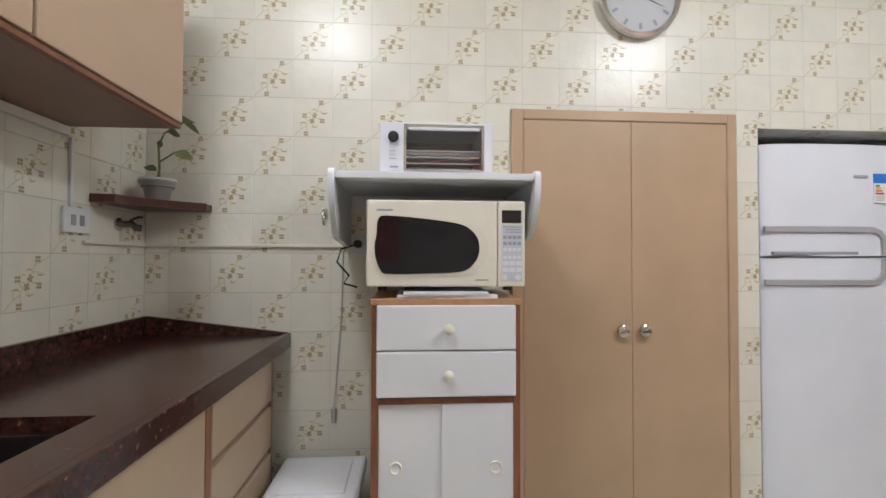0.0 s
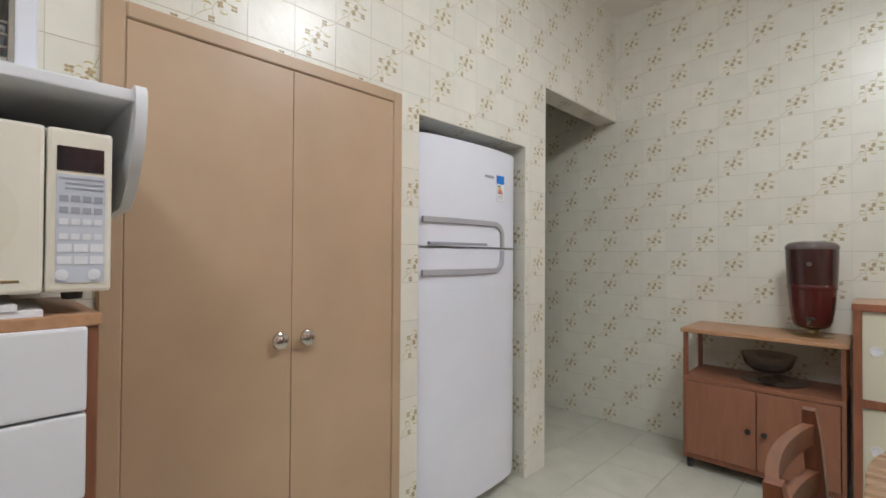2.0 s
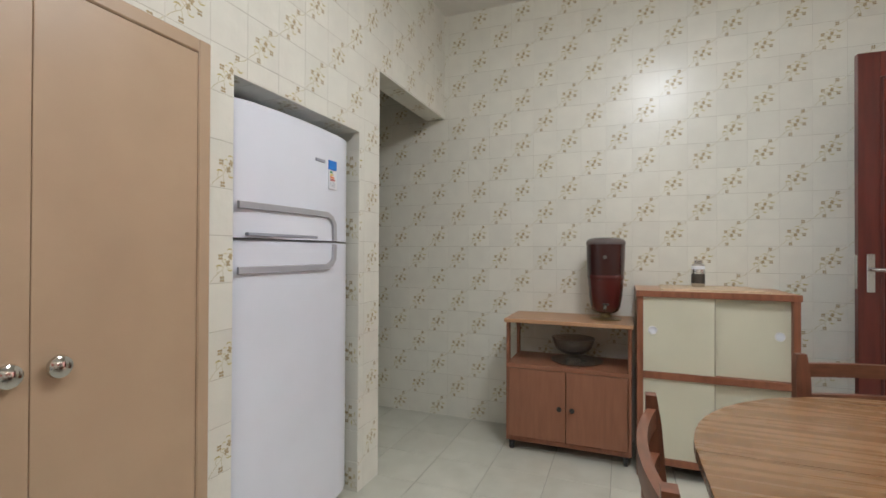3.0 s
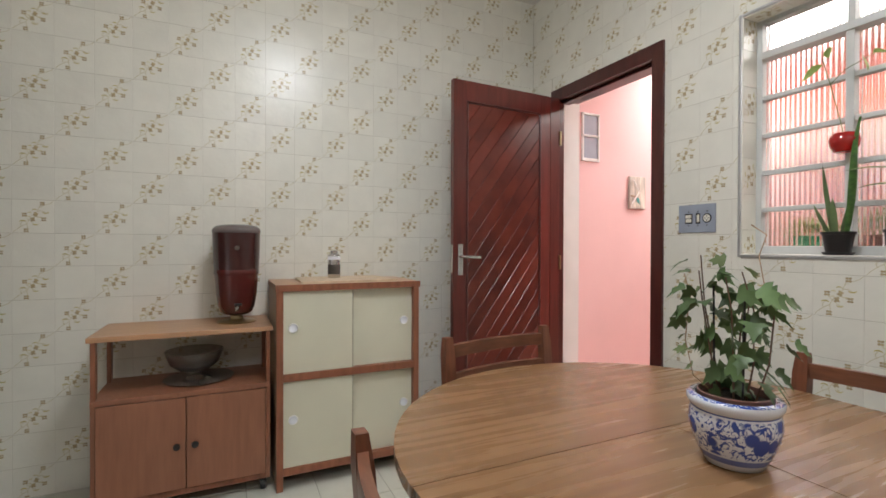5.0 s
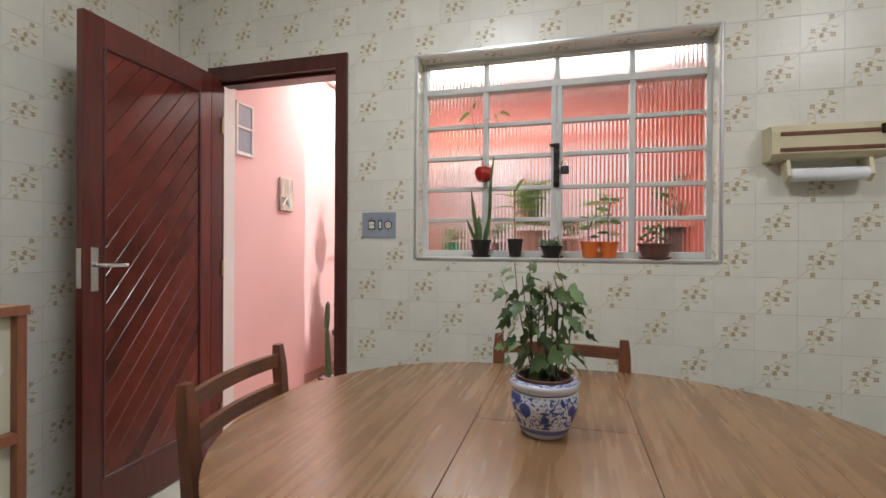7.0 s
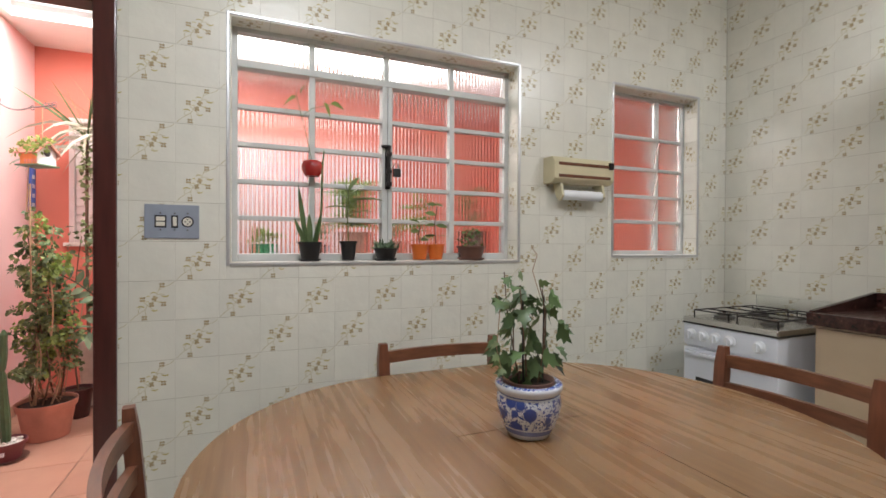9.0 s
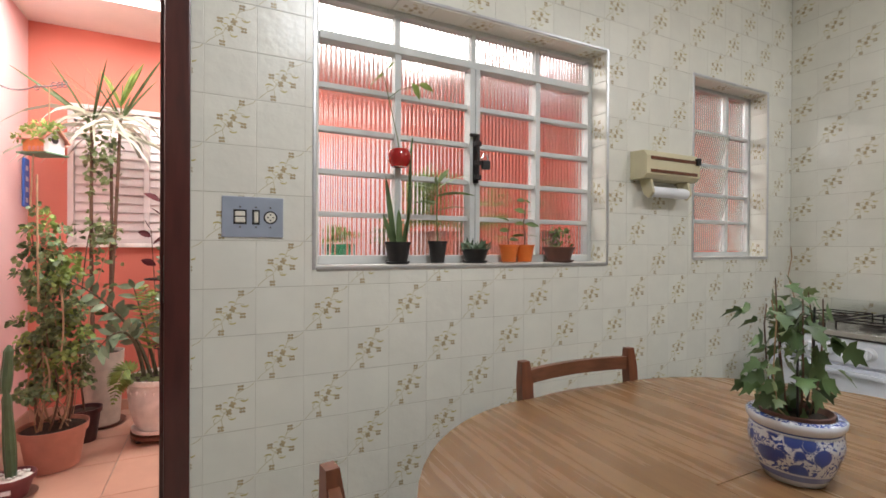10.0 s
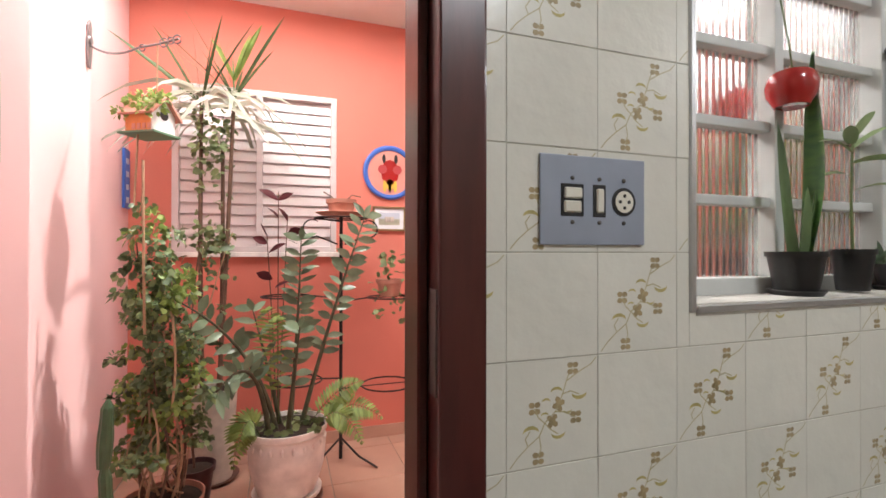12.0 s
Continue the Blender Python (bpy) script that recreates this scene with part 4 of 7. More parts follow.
def kitchen_door():
    f = part("door_frame", bmesh.new(), M["door_dark"], None)
    tagged(f, "dark mahogany door frame in the tiled wall", "door frame", kind="structure")
    part("jamb", box(3.139, -0.162, 0, 3.207, 0.014, 2.182, 0.004), M["door_dark"], f)
    part("jamb", box(3.950, -0.050, 0, 4.010, 0.014, 2.182, 0.004), M["door_dark"], f)
    part("head", box(3.207, -0.162, 2.106, 3.950, 0.014, 2.182, 0.004), M["door_dark"], f)
    part("stop", boxes([(3.207, -0.09, 0, 3.222, -0.03, 2.106), (3.222, -0.09, 2.090, 3.948, -0.03, 2.106)], 0.003), M["door_dark"], f)
    part("threshold", box(3.207, -0.16, -0.002, 4.086, 0.0, 0.012, 0.003), M["white_lam"], f, "pale stone threshold")
    part("strike_plate", box(3.2065, -0.022, 1.02, 3.2095, 0.008, 1.16, 0.001), M["dark_steel"], f, "worn steel strike plate")
    d = part("door_1", bmesh.new(), M["door"], None)
    d.matrix_world = pose(3.906, 0.024, 0, 0, 0, 92.2)
    tagged(d, "open red mahogany door with diagonal planks", "door", kind="structure")
    L, H, th = 0.780, 2.108, 0.035
    part("stile", box(0, -th, 0.012, 0.076, 0, H, 0.003), M["door"], d)
    part("stile", box(0.077, -th, 0.012, 0.150, 0, H, 0.003), M["door"], d)
    part("stile", box(L - 0.085, -th, 0.012, L, 0, H, 0.003), M["door"], d)
    part("rail", box(0.150, -th, H - 0.115, L - 0.085, 0, H, 0.003), M["door"], d)
    part("rail", box(0.150, -th, 0.012, L - 0.085, 0, 0.20, 0.003), M["door"], d)
    u0, u1, v0, v1 = 0.152, L - 0.087, 0.202, H - 0.117
    part("moulding", boxes([(u0 - 0.002, -0.012, v0, u0 + 0.010, 0.004, v1), (u1 - 0.010, -0.012, v0, u1 + 0.002, 0.004, v1), (u0, -0.012, v1 - 0.010, u1, 0.004, v1 + 0.002), (u0, -0.012, v0 - 0.002, u1, 0.004, v0 + 0.010)], 0.003), M["door_dark"], d)
    part("panel_back", boxes([(u0, -th + 0.002, v0, u1, -0.022, v1)], 0), M["door_dark"], d)
    slope, pitch = -1.30, 0.118
    c = v0 + slope * u0 - 0.2
    while c + slope * u1 < v1 + 0.2:
        q = [(u0 - 0.1, c + slope * (u0 - 0.1) + 0.0010), (u1 + 0.1, c + slope * (u1 + 0.1) + 0.0010), (u1 + 0.1, c + slope * (u1 + 0.1) + pitch - 0.0010), (u0 - 0.1, c + slope * (u0 - 0.1) + pitch - 0.0010)]
        p = clip_rect(q, u0 + 0.008, u1 - 0.008, v0 + 0.008, v1 - 0.008)
        if len(p) > 2:
            bm = plate(p, 0.017, "y", -0.022)
            bmesh.ops.bevel(bm, geom=[e for e in bm.edges if all(v.co.y > -0.01 for v in e.verts)], offset=0.0022, segments=1, affect="EDGES")
            # the grain runs along each plank
            part("plank", bm, M["door_plank"], d)
        c += pitch
    h = part("handle", boxes([(L - 0.063, 0, 0.985, L - 0.030, 0.006, 1.165)], 0.004), M["steel"], d, "worn steel lever handle on a long plate")
    part("lever", merge(tube([(L - 0.046, 0.0, 1.092), (L - 0.046, 0.045, 1.092), (L - 0.060, 0.052, 1.092), (L - 0.15, 0.052, 1.089)], 0.0085, 10)), M["steel"], h, smooth=50)
    part("lock_face", box(L - 0.0005, -0.030, 1.0, L + 0.002, -0.005, 1.16, 0.001), M["steel"], h)
    for z in (0.25, 1.05, 1.85):
        part("hinge", lathe([(0.007, z - 0.045), (0.007, z + 0.045)], 10, at=(-0.004, 0.004, 0)), M["brass"], d)


M["door_plank"] = shader("red_mahogany_plank", (0.135, 0.026, 0.016), 0.27, vary=0.24, scale=5, stretch=(1.6, 7, 1.6), per_piece=0.32, bump=0.08, bump_scale=24, coat=0.05)


def fluted_pane(w, h, seed=0):
    """A pane of fluted glass: ribbed on one side, flat on the other. Its corner is the origin."""
    n = max(2, int(w / 0.0175))
    s = n * 8
    verts, faces = [], []
    for k in range(s + 1):
        x = w * k / s
        y = 0.0023 * math.cos(2 * math.pi * n * k / s)
        verts += [(x, y, 0), (x, y, h), (x, -0.0045, 0), (x, -0.0045, h)]
    for k in range(s):
        a, b = 4 * k, 4 * k + 4
        faces += [(a, a + 1, b + 1, b), (a + 2, b + 2, b + 3, a + 3), (a, b, b + 2, a + 2), (a + 1, a + 3, b + 3, b + 1)]
    faces += [(0, 2, 3, 1), (4 * s, 4 * s + 1, 4 * s + 3, 4 * s + 2)]
    me = mesh_of("pane", verts, faces, [M["fluted"]])
    me.polygons.foreach_set("use_smooth", [True] * len(faces))
    me.set_sharp_from_angle(angle=radians(45))
    return me


def pane_at(parent, me, x, y, z, rx=0.0):
    ob = new("pane", me)
    ob.parent = parent
    ob.matrix_local = pose(x, y, z, rx)
    ob.visible_shadow = False
    return ob


def bars(parent, name, rows, y, d, material, bevel=0.003):
    for x0, x1, z0, z1 in rows:
        part(name, box(min(x0, x1), y - d / 2, z0, max(x0, x1), y + d / 2, z1, bevel), material, parent)


def large_window():
    w = part("window_1", bmesh.new(), M["win_paint"], None)
    tagged(w, "grey painted steel window with fluted glass panes", "window", kind="structure")
    x0, x1, z0, z1 = W1
    Y = -0.118
    xs = [x0 + 0.012, 1.746, 2.084, 2.430, x1 - 0.012]
    zs = [1.148, 1.312, 1.468, 1.626, 1.786, 1.962]
    fr = M["win_paint"]
    bars(w, "outer_frame", [(x0, x0 + 0.026, z0, z1), (x1 - 0.026, x1, z0, z1), (x0 + 0.026, x1 - 0.026, z1 - 0.022, z1), (x0 + 0.026, x1 - 0.026, z0, z0 + 0.034)], Y, 0.045, fr)
    bars(w, "transom", [(x0 + 0.026, x1 - 0.026, 1.947, 1.977)], Y + 0.006, 0.06, fr)
    for x, t in ((xs[1], 0.026), (xs[3], 0.026)):
        bars(w, "mullion", [(x - t / 2, x + t / 2, z0 + 0.034, 1.947)], Y + 0.002, 0.05, fr)
    for x in xs[1:4]:
        bars(w, "mullion", [(x - 0.012, x + 0.012, 1.977, z1 - 0.022)], Y, 0.04, fr)
    bars(w, "meeting_stile", [(2.060, 2.083, z0 + 0.034, 1.947), (2.085, 2.110, z0 + 0.034, 1.947)], Y + 0.008, 0.056, fr)
    for a, b in zip(xs, xs[1:]):
        for z in zs[1:5]:
            bars(w, "glazing_bar", [(a + 0.013, b - 0.013, z - 0.010, z + 0.010)], Y, 0.034, fr)
        me = {}
        for c, d in list(zip(zs, zs[1:])) + [(1.965, z1 - 0.01)]:
            key = round(d - c, 3)
            me.setdefault(key, fluted_pane(b - a - 0.008, d - c - 0.004))
            pane_at(w, me[key], a + 0.004, Y - 0.004, c + 0.002)
    part("sill", box(x0 + 0.001, -0.30, z0 - 0.02, x1 - 0.001, 0.002, z0 + 0.001, 0.003), M["sill_stone"], w, "pale stone window sill")
    trim(w, W1)
    l = part("latch", boxes([(2.072, -0.082, 1.462, 2.098, -0.072, 1.672), (2.070, -0.076, 1.655, 2.118, -0.064, 1.669)], 0.003), M["iron"], w, "black sliding bolt with a padlock")
    part("bolt", tube([(2.084, -0.060, 1.475), (2.084, -0.060, 1.662)], 0.008, 10), M["iron"], l)
    for z in (1.485, 1.545, 1.625):
        part("bolt_guide", box(2.071, -0.073, z - 0.010, 2.097, -0.050, z + 0.010, 0.003), M["iron"], l)
    part("padlock", box(2.026, -0.070, 1.520, 2.064, -0.050, 1.560, 0.006), M["black"], l)
    part("shackle", tube([(2.034, -0.060, 1.556), (2.040, -0.060, 1.580), (2.056, -0.060, 1.584), (2.064, -0.060, 1.566), (2.078, -0.060, 1.560)], 0.004, 8), M["steel"], l)


def trim(w, r):
    x0, x1, z0, z1 = r
    part("edge_trim", boxes([(x0 - 0.013, -0.012, z0 - 0.013, x0, 0.004, z1 + 0.013), (x1, -0.012, z0 - 0.013, x1 + 0.013, 0.004, z1 + 0.013), (x0, -0.012, z1, x1, 0.004, z1 + 0.013), (x0, -0.010, z0 - 0.014, x1, 0.007, z0 - 0.002)], 0.002), M["alu"], w, "aluminium corner trim")


def small_window():
    w = part("window_2", bmesh.new(), M["win_paint"], None)
    tagged(w, "narrow steel window with tilted fluted glass panes", "window", kind="structure")
    x0, x1, z0, z1 = W2
    Y, fr = -0.118, M["win_paint"]
    bars(w, "outer_frame", [(x0, x0 + 0.022, z0, z1), (x1 - 0.022, x1, z0, z1), (x0 + 0.022, x1 - 0.022, z1 - 0.02, z1), (x0 + 0.022, x1 - 0.022, z0, z0 + 0.025)], Y, 0.04, fr)
    xm = 0.336
    bars(w, "mullion", [(xm - 0.011, xm + 0.011, z0 + 0.025, z1 - 0.02)], Y, 0.036, fr)
    zs = [1.172, 1.347, 1.502, 1.672, 1.862, 2.098]
    for k, (a, b) in enumerate(zip(zs, zs[1:])):
        tilt = 0 if k in (0, 4) else -16
        pane_at(w, fluted_pane(x1 - xm - 0.036, b - a - 0.012), xm + 0.013, Y - 0.004, a + 0.005, tilt)
        pane_at(w, fluted_pane(xm - x0 - 0.036, b - a - 0.012), x0 + 0.023, Y - 0.004, a + 0.005)
        if k:
            bars(w, "glazing_bar", [(xm + 0.011, x1 - 0.022, a - 0.010, a + 0.010)], Y, 0.034, fr)
            bars(w, "glazing_bar", [(x0 + 0.022, xm - 0.011, a - 0.008, a + 0.008)], Y, 0.03, fr)
        if tilt:
            s = part("tilt_arm", tube([(xm + 0.004, Y + 0.012, b - 0.012), (xm + 0.01, Y - 0.03, a + 0.07), (xm + 0.006, Y - 0.002, a + 0.015)], 0.004, 6), fr, w)
    part("sill", box(x0 + 0.001, -0.26, z0 - 0.02, x1 - 0.001, 0.004, z0 + 0.001, 0.003), M["white_paint"], w, "pale window sill")
    trim(w, W2)
    part("control_rod", tube([(xm + 0.004, Y + 0.024, 1.19), (xm + 0.004, Y + 0.024, 1.84)], 0.004, 6), fr, w)


kitchen_door(), large_window(), small_window()

# ---- the patio behind the kitchen ----
PX0, PY, PZ = -0.60, -2.40, 2.70
wall_patio_east = solid("wall_patio_east", [(4.140, -1.20, -0.1, 4.42, SY, PZ), (4.205, PY - 0.15, -0.1, 4.42, -1.20, PZ)], M["pink"], "pink plastered patio wall")
solid("wall_patio_pilaster", [(4.085, -0.300, -0.1, 4.140, SY - 0.002, PZ), (4.088, SY - 0.002, 0.0, 4.0955, -0.054, 2.30)], M["white_paint"], "white painted pilaster beside the door", "pilaster")
SH = (3.075, 3.995, 1.205, 2.180)                 # louvred window in the back wall
VENT = (1.88, 2.61, 2.295, 2.43)
wall_patio_back = solid("wall_patio_back", [
    (SH[1], PY - 0.15, -0.1, 4.205, PY, PZ), (SH[0], PY - 0.15, -0.1, SH[1], PY, SH[2]), (SH[0], PY - 0.15, SH[3], SH[1], PY, PZ),
    (VENT[1], PY - 0.15, -0.1, SH[0], PY, PZ), (VENT[0], PY - 0.15, -0.1, VENT[1], PY, VENT[2]), (VENT[0], PY - 0.15, VENT[3], VENT[1], PY, PZ), (PX0, PY - 0.15, -0.1, VENT[0], PY, PZ)],
    M["coral"], "coral red plastered patio wall")
solid("wall_patio_west", [(PX0 - 0.1, PY - 0.15, -0.1, PX0, SY, PZ)], M["coral"], "coral red plastered patio wall")
solid("wall_kitchen_outside", [(PX0, SY - 0.012, -0.1, 0.10, SY - 0.002, PZ), (0.10, SY - 0.012, -0.1, 0.81, SY - 0.002, 1.11), (0.10, SY - 0.012, 2.12, 0.81, SY - 0.002, PZ), (0.81, SY - 0.012, -0.1, 1.40, SY - 0.002, PZ),
      (1.40, SY - 0.012, -0.1, 2.79, SY - 0.002, 1.10), (1.40, SY - 0.012, 2.12, 2.79, SY - 0.002, PZ), (2.79, SY - 0.012, -0.1, 3.135, SY - 0.002, PZ), (3.135, SY - 0.012, 2.19, 4.084, SY - 0.002, PZ)],
      M["pink"], "pink plastered outer side of the kitchen wall")
SKY = (2.90, 4.14, -1.86, -1.21)                 # open roof light
MILK = (0.90, 2.60, -1.90, -1.02)                # added unseen opening; its milky pane holds back the sun
patio_ceiling = solid("ceiling_patio", [(PX0 - 0.1, PY - 0.15, PZ, 4.42, SKY[2], PZ + 0.1), (PX0 - 0.1, SKY[3], PZ, 4.42, SY, PZ + 0.1), (PX0 - 0.1, SKY[2], PZ, MILK[0], SKY[3], PZ + 0.1), (MILK[1], SKY[2], PZ, SKY[0], SKY[3], PZ + 0.1), (SKY[1], SKY[2], PZ, 4.42, SKY[3], PZ + 0.1)], M["plaster"], "white patio ceiling with a roof light and an added opening", "ceiling")
solid("added_roof_pane", [(MILK[0], MILK[2], PZ + 0.05, MILK[1], MILK[3], PZ + 0.056)], glass("added_milky_pane", 0.9, (0.9, 0.9, 0.88)), "milky pane added in the patio roof, out of view", "window")
glow = shader("bright_sky", (1.0, 0.98, 0.95), 1.0, emit=1.25, vary=0.0)
solid("backdrop_sky", [(-2.5, -3.22, PZ - 0.2, 7.0, -3.20, PZ + 5.0)], glow, "bright white sky over the roof light", "sky")
solid("backdrop_vent", [(VENT[0] - 0.2, PY - 0.5, VENT[2] - 0.2, VENT[1] + 0.2, PY - 0.48, VENT[3] + 0.2)], glow, "bright daylight behind the wall vent", "sky")
patio_floor = solid("ground", [(PX0 - 0.1, PY - 0.15, -0.16, 4.42, SY - 0.001, -0.006)], M["floor_grout"], "terracotta pink patio tile floor", "floor")
solid("baseboard_patio", [(PX0, PY + 0.0005, 0, 4.20, PY + 0.012, 0.075), (4.193, PY + 0.012, 0, 4.2045, -1.20, 0.075)], M["terracotta_floor"], "low terracotta skirting tiles", "skirting")


def shutter():
    w = part("window_3", bmesh.new(), M["shutter"], None)
    tagged(w, "pale aluminium louvred window in the coral wall", "window", kind="structure")
    x0, x1, z0, z1 = SH
    xm = 3.53
    bars(w, "frame", [(x0, x0 + 0.035, z0, z1), (x1 - 0.035, x1, z0, z1), (x0 + 0.035, x1 - 0.035, z1 - 0.035, z1), (x0 + 0.035, x1 - 0.035, z0, z0 + 0.035), (xm - 0.018, xm + 0.018, z0 + 0.035, z1 - 0.035)], PY - 0.03, 0.07, M["shutter"])
    n = 14
    for a, b in ((x0 + 0.035, xm - 0.018), (xm + 0.018, x1 - 0.035)):
        for k in range(n):
            z = z0 + 0.04 + (z1 - z0 - 0.075) * (k + 0.5) / n
            part("louvre", box(a, -0.003, -0.042, b, 0.003, 0.042, 0.002), M["shutter"], w, m=pose(0, PY - 0.03, z, 13))
    part("back_pane", boxes([(x0 + 0.03, PY - 0.10, z0 + 0.03, x1 - 0.03, PY - 0.095, z1 - 0.03)], 0), M["shutter"], w)
    part("sill", box(x0 - 0.03, PY - 0.1, z0 - 0.03, x1 + 0.03, PY + 0.03, z0, 0.004), M["old_white"], w, "speckled stone sill")


def pale_door():
    d = part("door_2", bmesh.new(), M["pale_blue"], None)
    tagged(d, "pale blue grey panelled metal door in the coral wall", "door", kind="structure")
    part("leaf", box(1.66, PY + 0.004, 0.01, 2.50, PY + 0.035, 2.10, 0.004), M["pale_blue"], d)
    part("pane", boxes([(1.75, PY + 0.034, 1.15, 2.05, PY + 0.038, 2.0), (2.11, PY + 0.034, 1.15, 2.41, PY + 0.038, 2.0)], 0.001), M["white_lam"], d)
    part("frame", boxes([(1.60, PY + 0.001, 0, 1.655, PY + 0.05, 2.16), (2.505, PY + 0.001, 0, 2.56, PY + 0.05, 2.16), (1.655, PY + 0.001, 2.105, 2.505, PY + 0.05, 2.16)], 0.003), M["white_paint"], d)


def vent_window():
    w = part("window_5", bmesh.new(), M["white_paint"], None)
    tagged(w, "small high vent opening in the coral wall", "window", kind="structure")
    part("frame", boxes([(VENT[0], PY - 0.06, VENT[2], VENT[0] + 0.02, PY - 0.02, VENT[3]), (VENT[1] - 0.02, PY - 0.06, VENT[2], VENT[1], PY - 0.02, VENT[3]), (VENT[0], PY - 0.06, VENT[2], VENT[1], PY - 0.02, VENT[2] + 0.012)], 0.002), M["white_paint"], w)


def patio_small_window():
    w = part("window_4", bmesh.new(), M["pale_blue"], None)
    tagged(w, "small louvred window in the pink wall", "window", kind="structure")
    y0, y1, z0, z1 = -0.532, -0.365, 1.79, 2.13
    part("frame", boxes([(4.125, y0, z0, 4.1405, y0 + 0.016, z1), (4.125, y1 - 0.016, z0, 4.1405, y1, z1), (4.125, y0, z1 - 0.016, 4.1405, y1, z1), (4.125, y0, z0 - 0.012, 4.1405, y1, z0 + 0.01), (4.125, y0, 1.955, 4.1405, y1, 1.972)], 0.002), M["white_paint"], w)
    part("pane", boxes([(4.133, y0 + 0.016, z0 + 0.01, 4.1402, y1 - 0.016, 1.955), (4.133, y0 + 0.016, 1.972, 4.1402, y1 - 0.016, z1 - 0.016)], 0), M["key"], w)


shutter(), pale_door(), vent_window(), patio_small_window()

# ---- plants: leaves and pots ----
def leaf_outline(kind):
    if kind == "ivy":
        half = [(0.0, 0.02), (0.02, 0.30), (0.22, 0.50), (0.34, 0.24), (0.62, 0.36), (0.68, 0.15), (1.0, 0.0)]
    elif kind == "round":
        half = [(0.0, 0.02), (0.05, 0.30), (0.25, 0.48), (0.40, 0.40), (0.55, 0.50), (0.75, 0.38), (0.82, 0.20), (1.0, 0.0)]
    elif kind == "strap":
        half = [(0.0, 0.25), (0.2, 0.45), (0.45, 0.5), (0.7, 0.42), (0.88, 0.22), (1.0, 0.0)]
    elif kind == "sword":
        half = [(0.0, 0.35), (0.25, 0.5), (0.6, 0.48), (0.85, 0.28), (1.0, 0.0)]
    else:
        half = [(0.0, 0.03), (0.15, 0.28), (0.4, 0.48), (0.65, 0.42), (0.85, 0.22), (1.0, 0.0)]
    return half


def leaves(name, rows, material, parent, label="", kind="oval", fold=0.25, droop=0.3, face=None):
    """Many leaves in one mesh. Rows: (place, direction, length, width). Each is folded along its rib and hangs at its tip."""
    V, F = [], []
    half = leaf_outline(kind)
    for p, d, ln, wd in rows:
        d = Vector(d).normalized()
        wild = Vector((random.gauss(0, 0.45), random.gauss(0, 0.45), random.gauss(0, 0.45)))
        if face is not None:
            normal = Vector(face) + wild
        else:
            normal = Vector((p[0], p[1], 0)).normalized() * 0.8 + Vector((0, 0.25, 0.55)) + wild * 1.3
        side = d.cross(normal)
        side = side.normalized() if side.length > 0.05 else Vector((1, 0, 0))
        up = side.cross(d).normalized()
        n = len(V)
        for u, v in half:
            c = Vector(p) + d * (u * ln) - Vector((0, 0, droop * ln * u * u))
            for s in (-1, 0, 1):
                V.append(tuple(c + side * (s * v * wd) + up * (fold * wd * v * abs(s))))
        for k in range(len(half) - 1):
            a, b = n + 3 * k, n + 3 * k + 3
            F += [(a, a + 1, b + 1, b), (a + 1, a + 2, b + 2, b + 1)]
    me = mesh_of(name, V, F, [material], smooth=True)
    ob = new(name, me)
    ob.parent = parent
    return tagged(ob, label, kind="stuff")


def rnd(a, b):
    return random.uniform(a, b)


def pot(t, profile, material, label="", soil=None, n=28, name="pot"):
    """A hollow pot: the outer profile, then a wall's thickness back down."""
    r, h = profile[-1]
    inner = [(r - 0.006, h), (r - 0.010, h - 0.02)]
    ob = part(name, lathe(profile + inner, n), material, t, label, smooth=40)
    part("soil", lathe([(r - 0.010, h - 0.022), (r * 0.5, h - 0.014), (0.0005, h - 0.012)], 18), soil or M["soil"], t, smooth=60)
    return ob


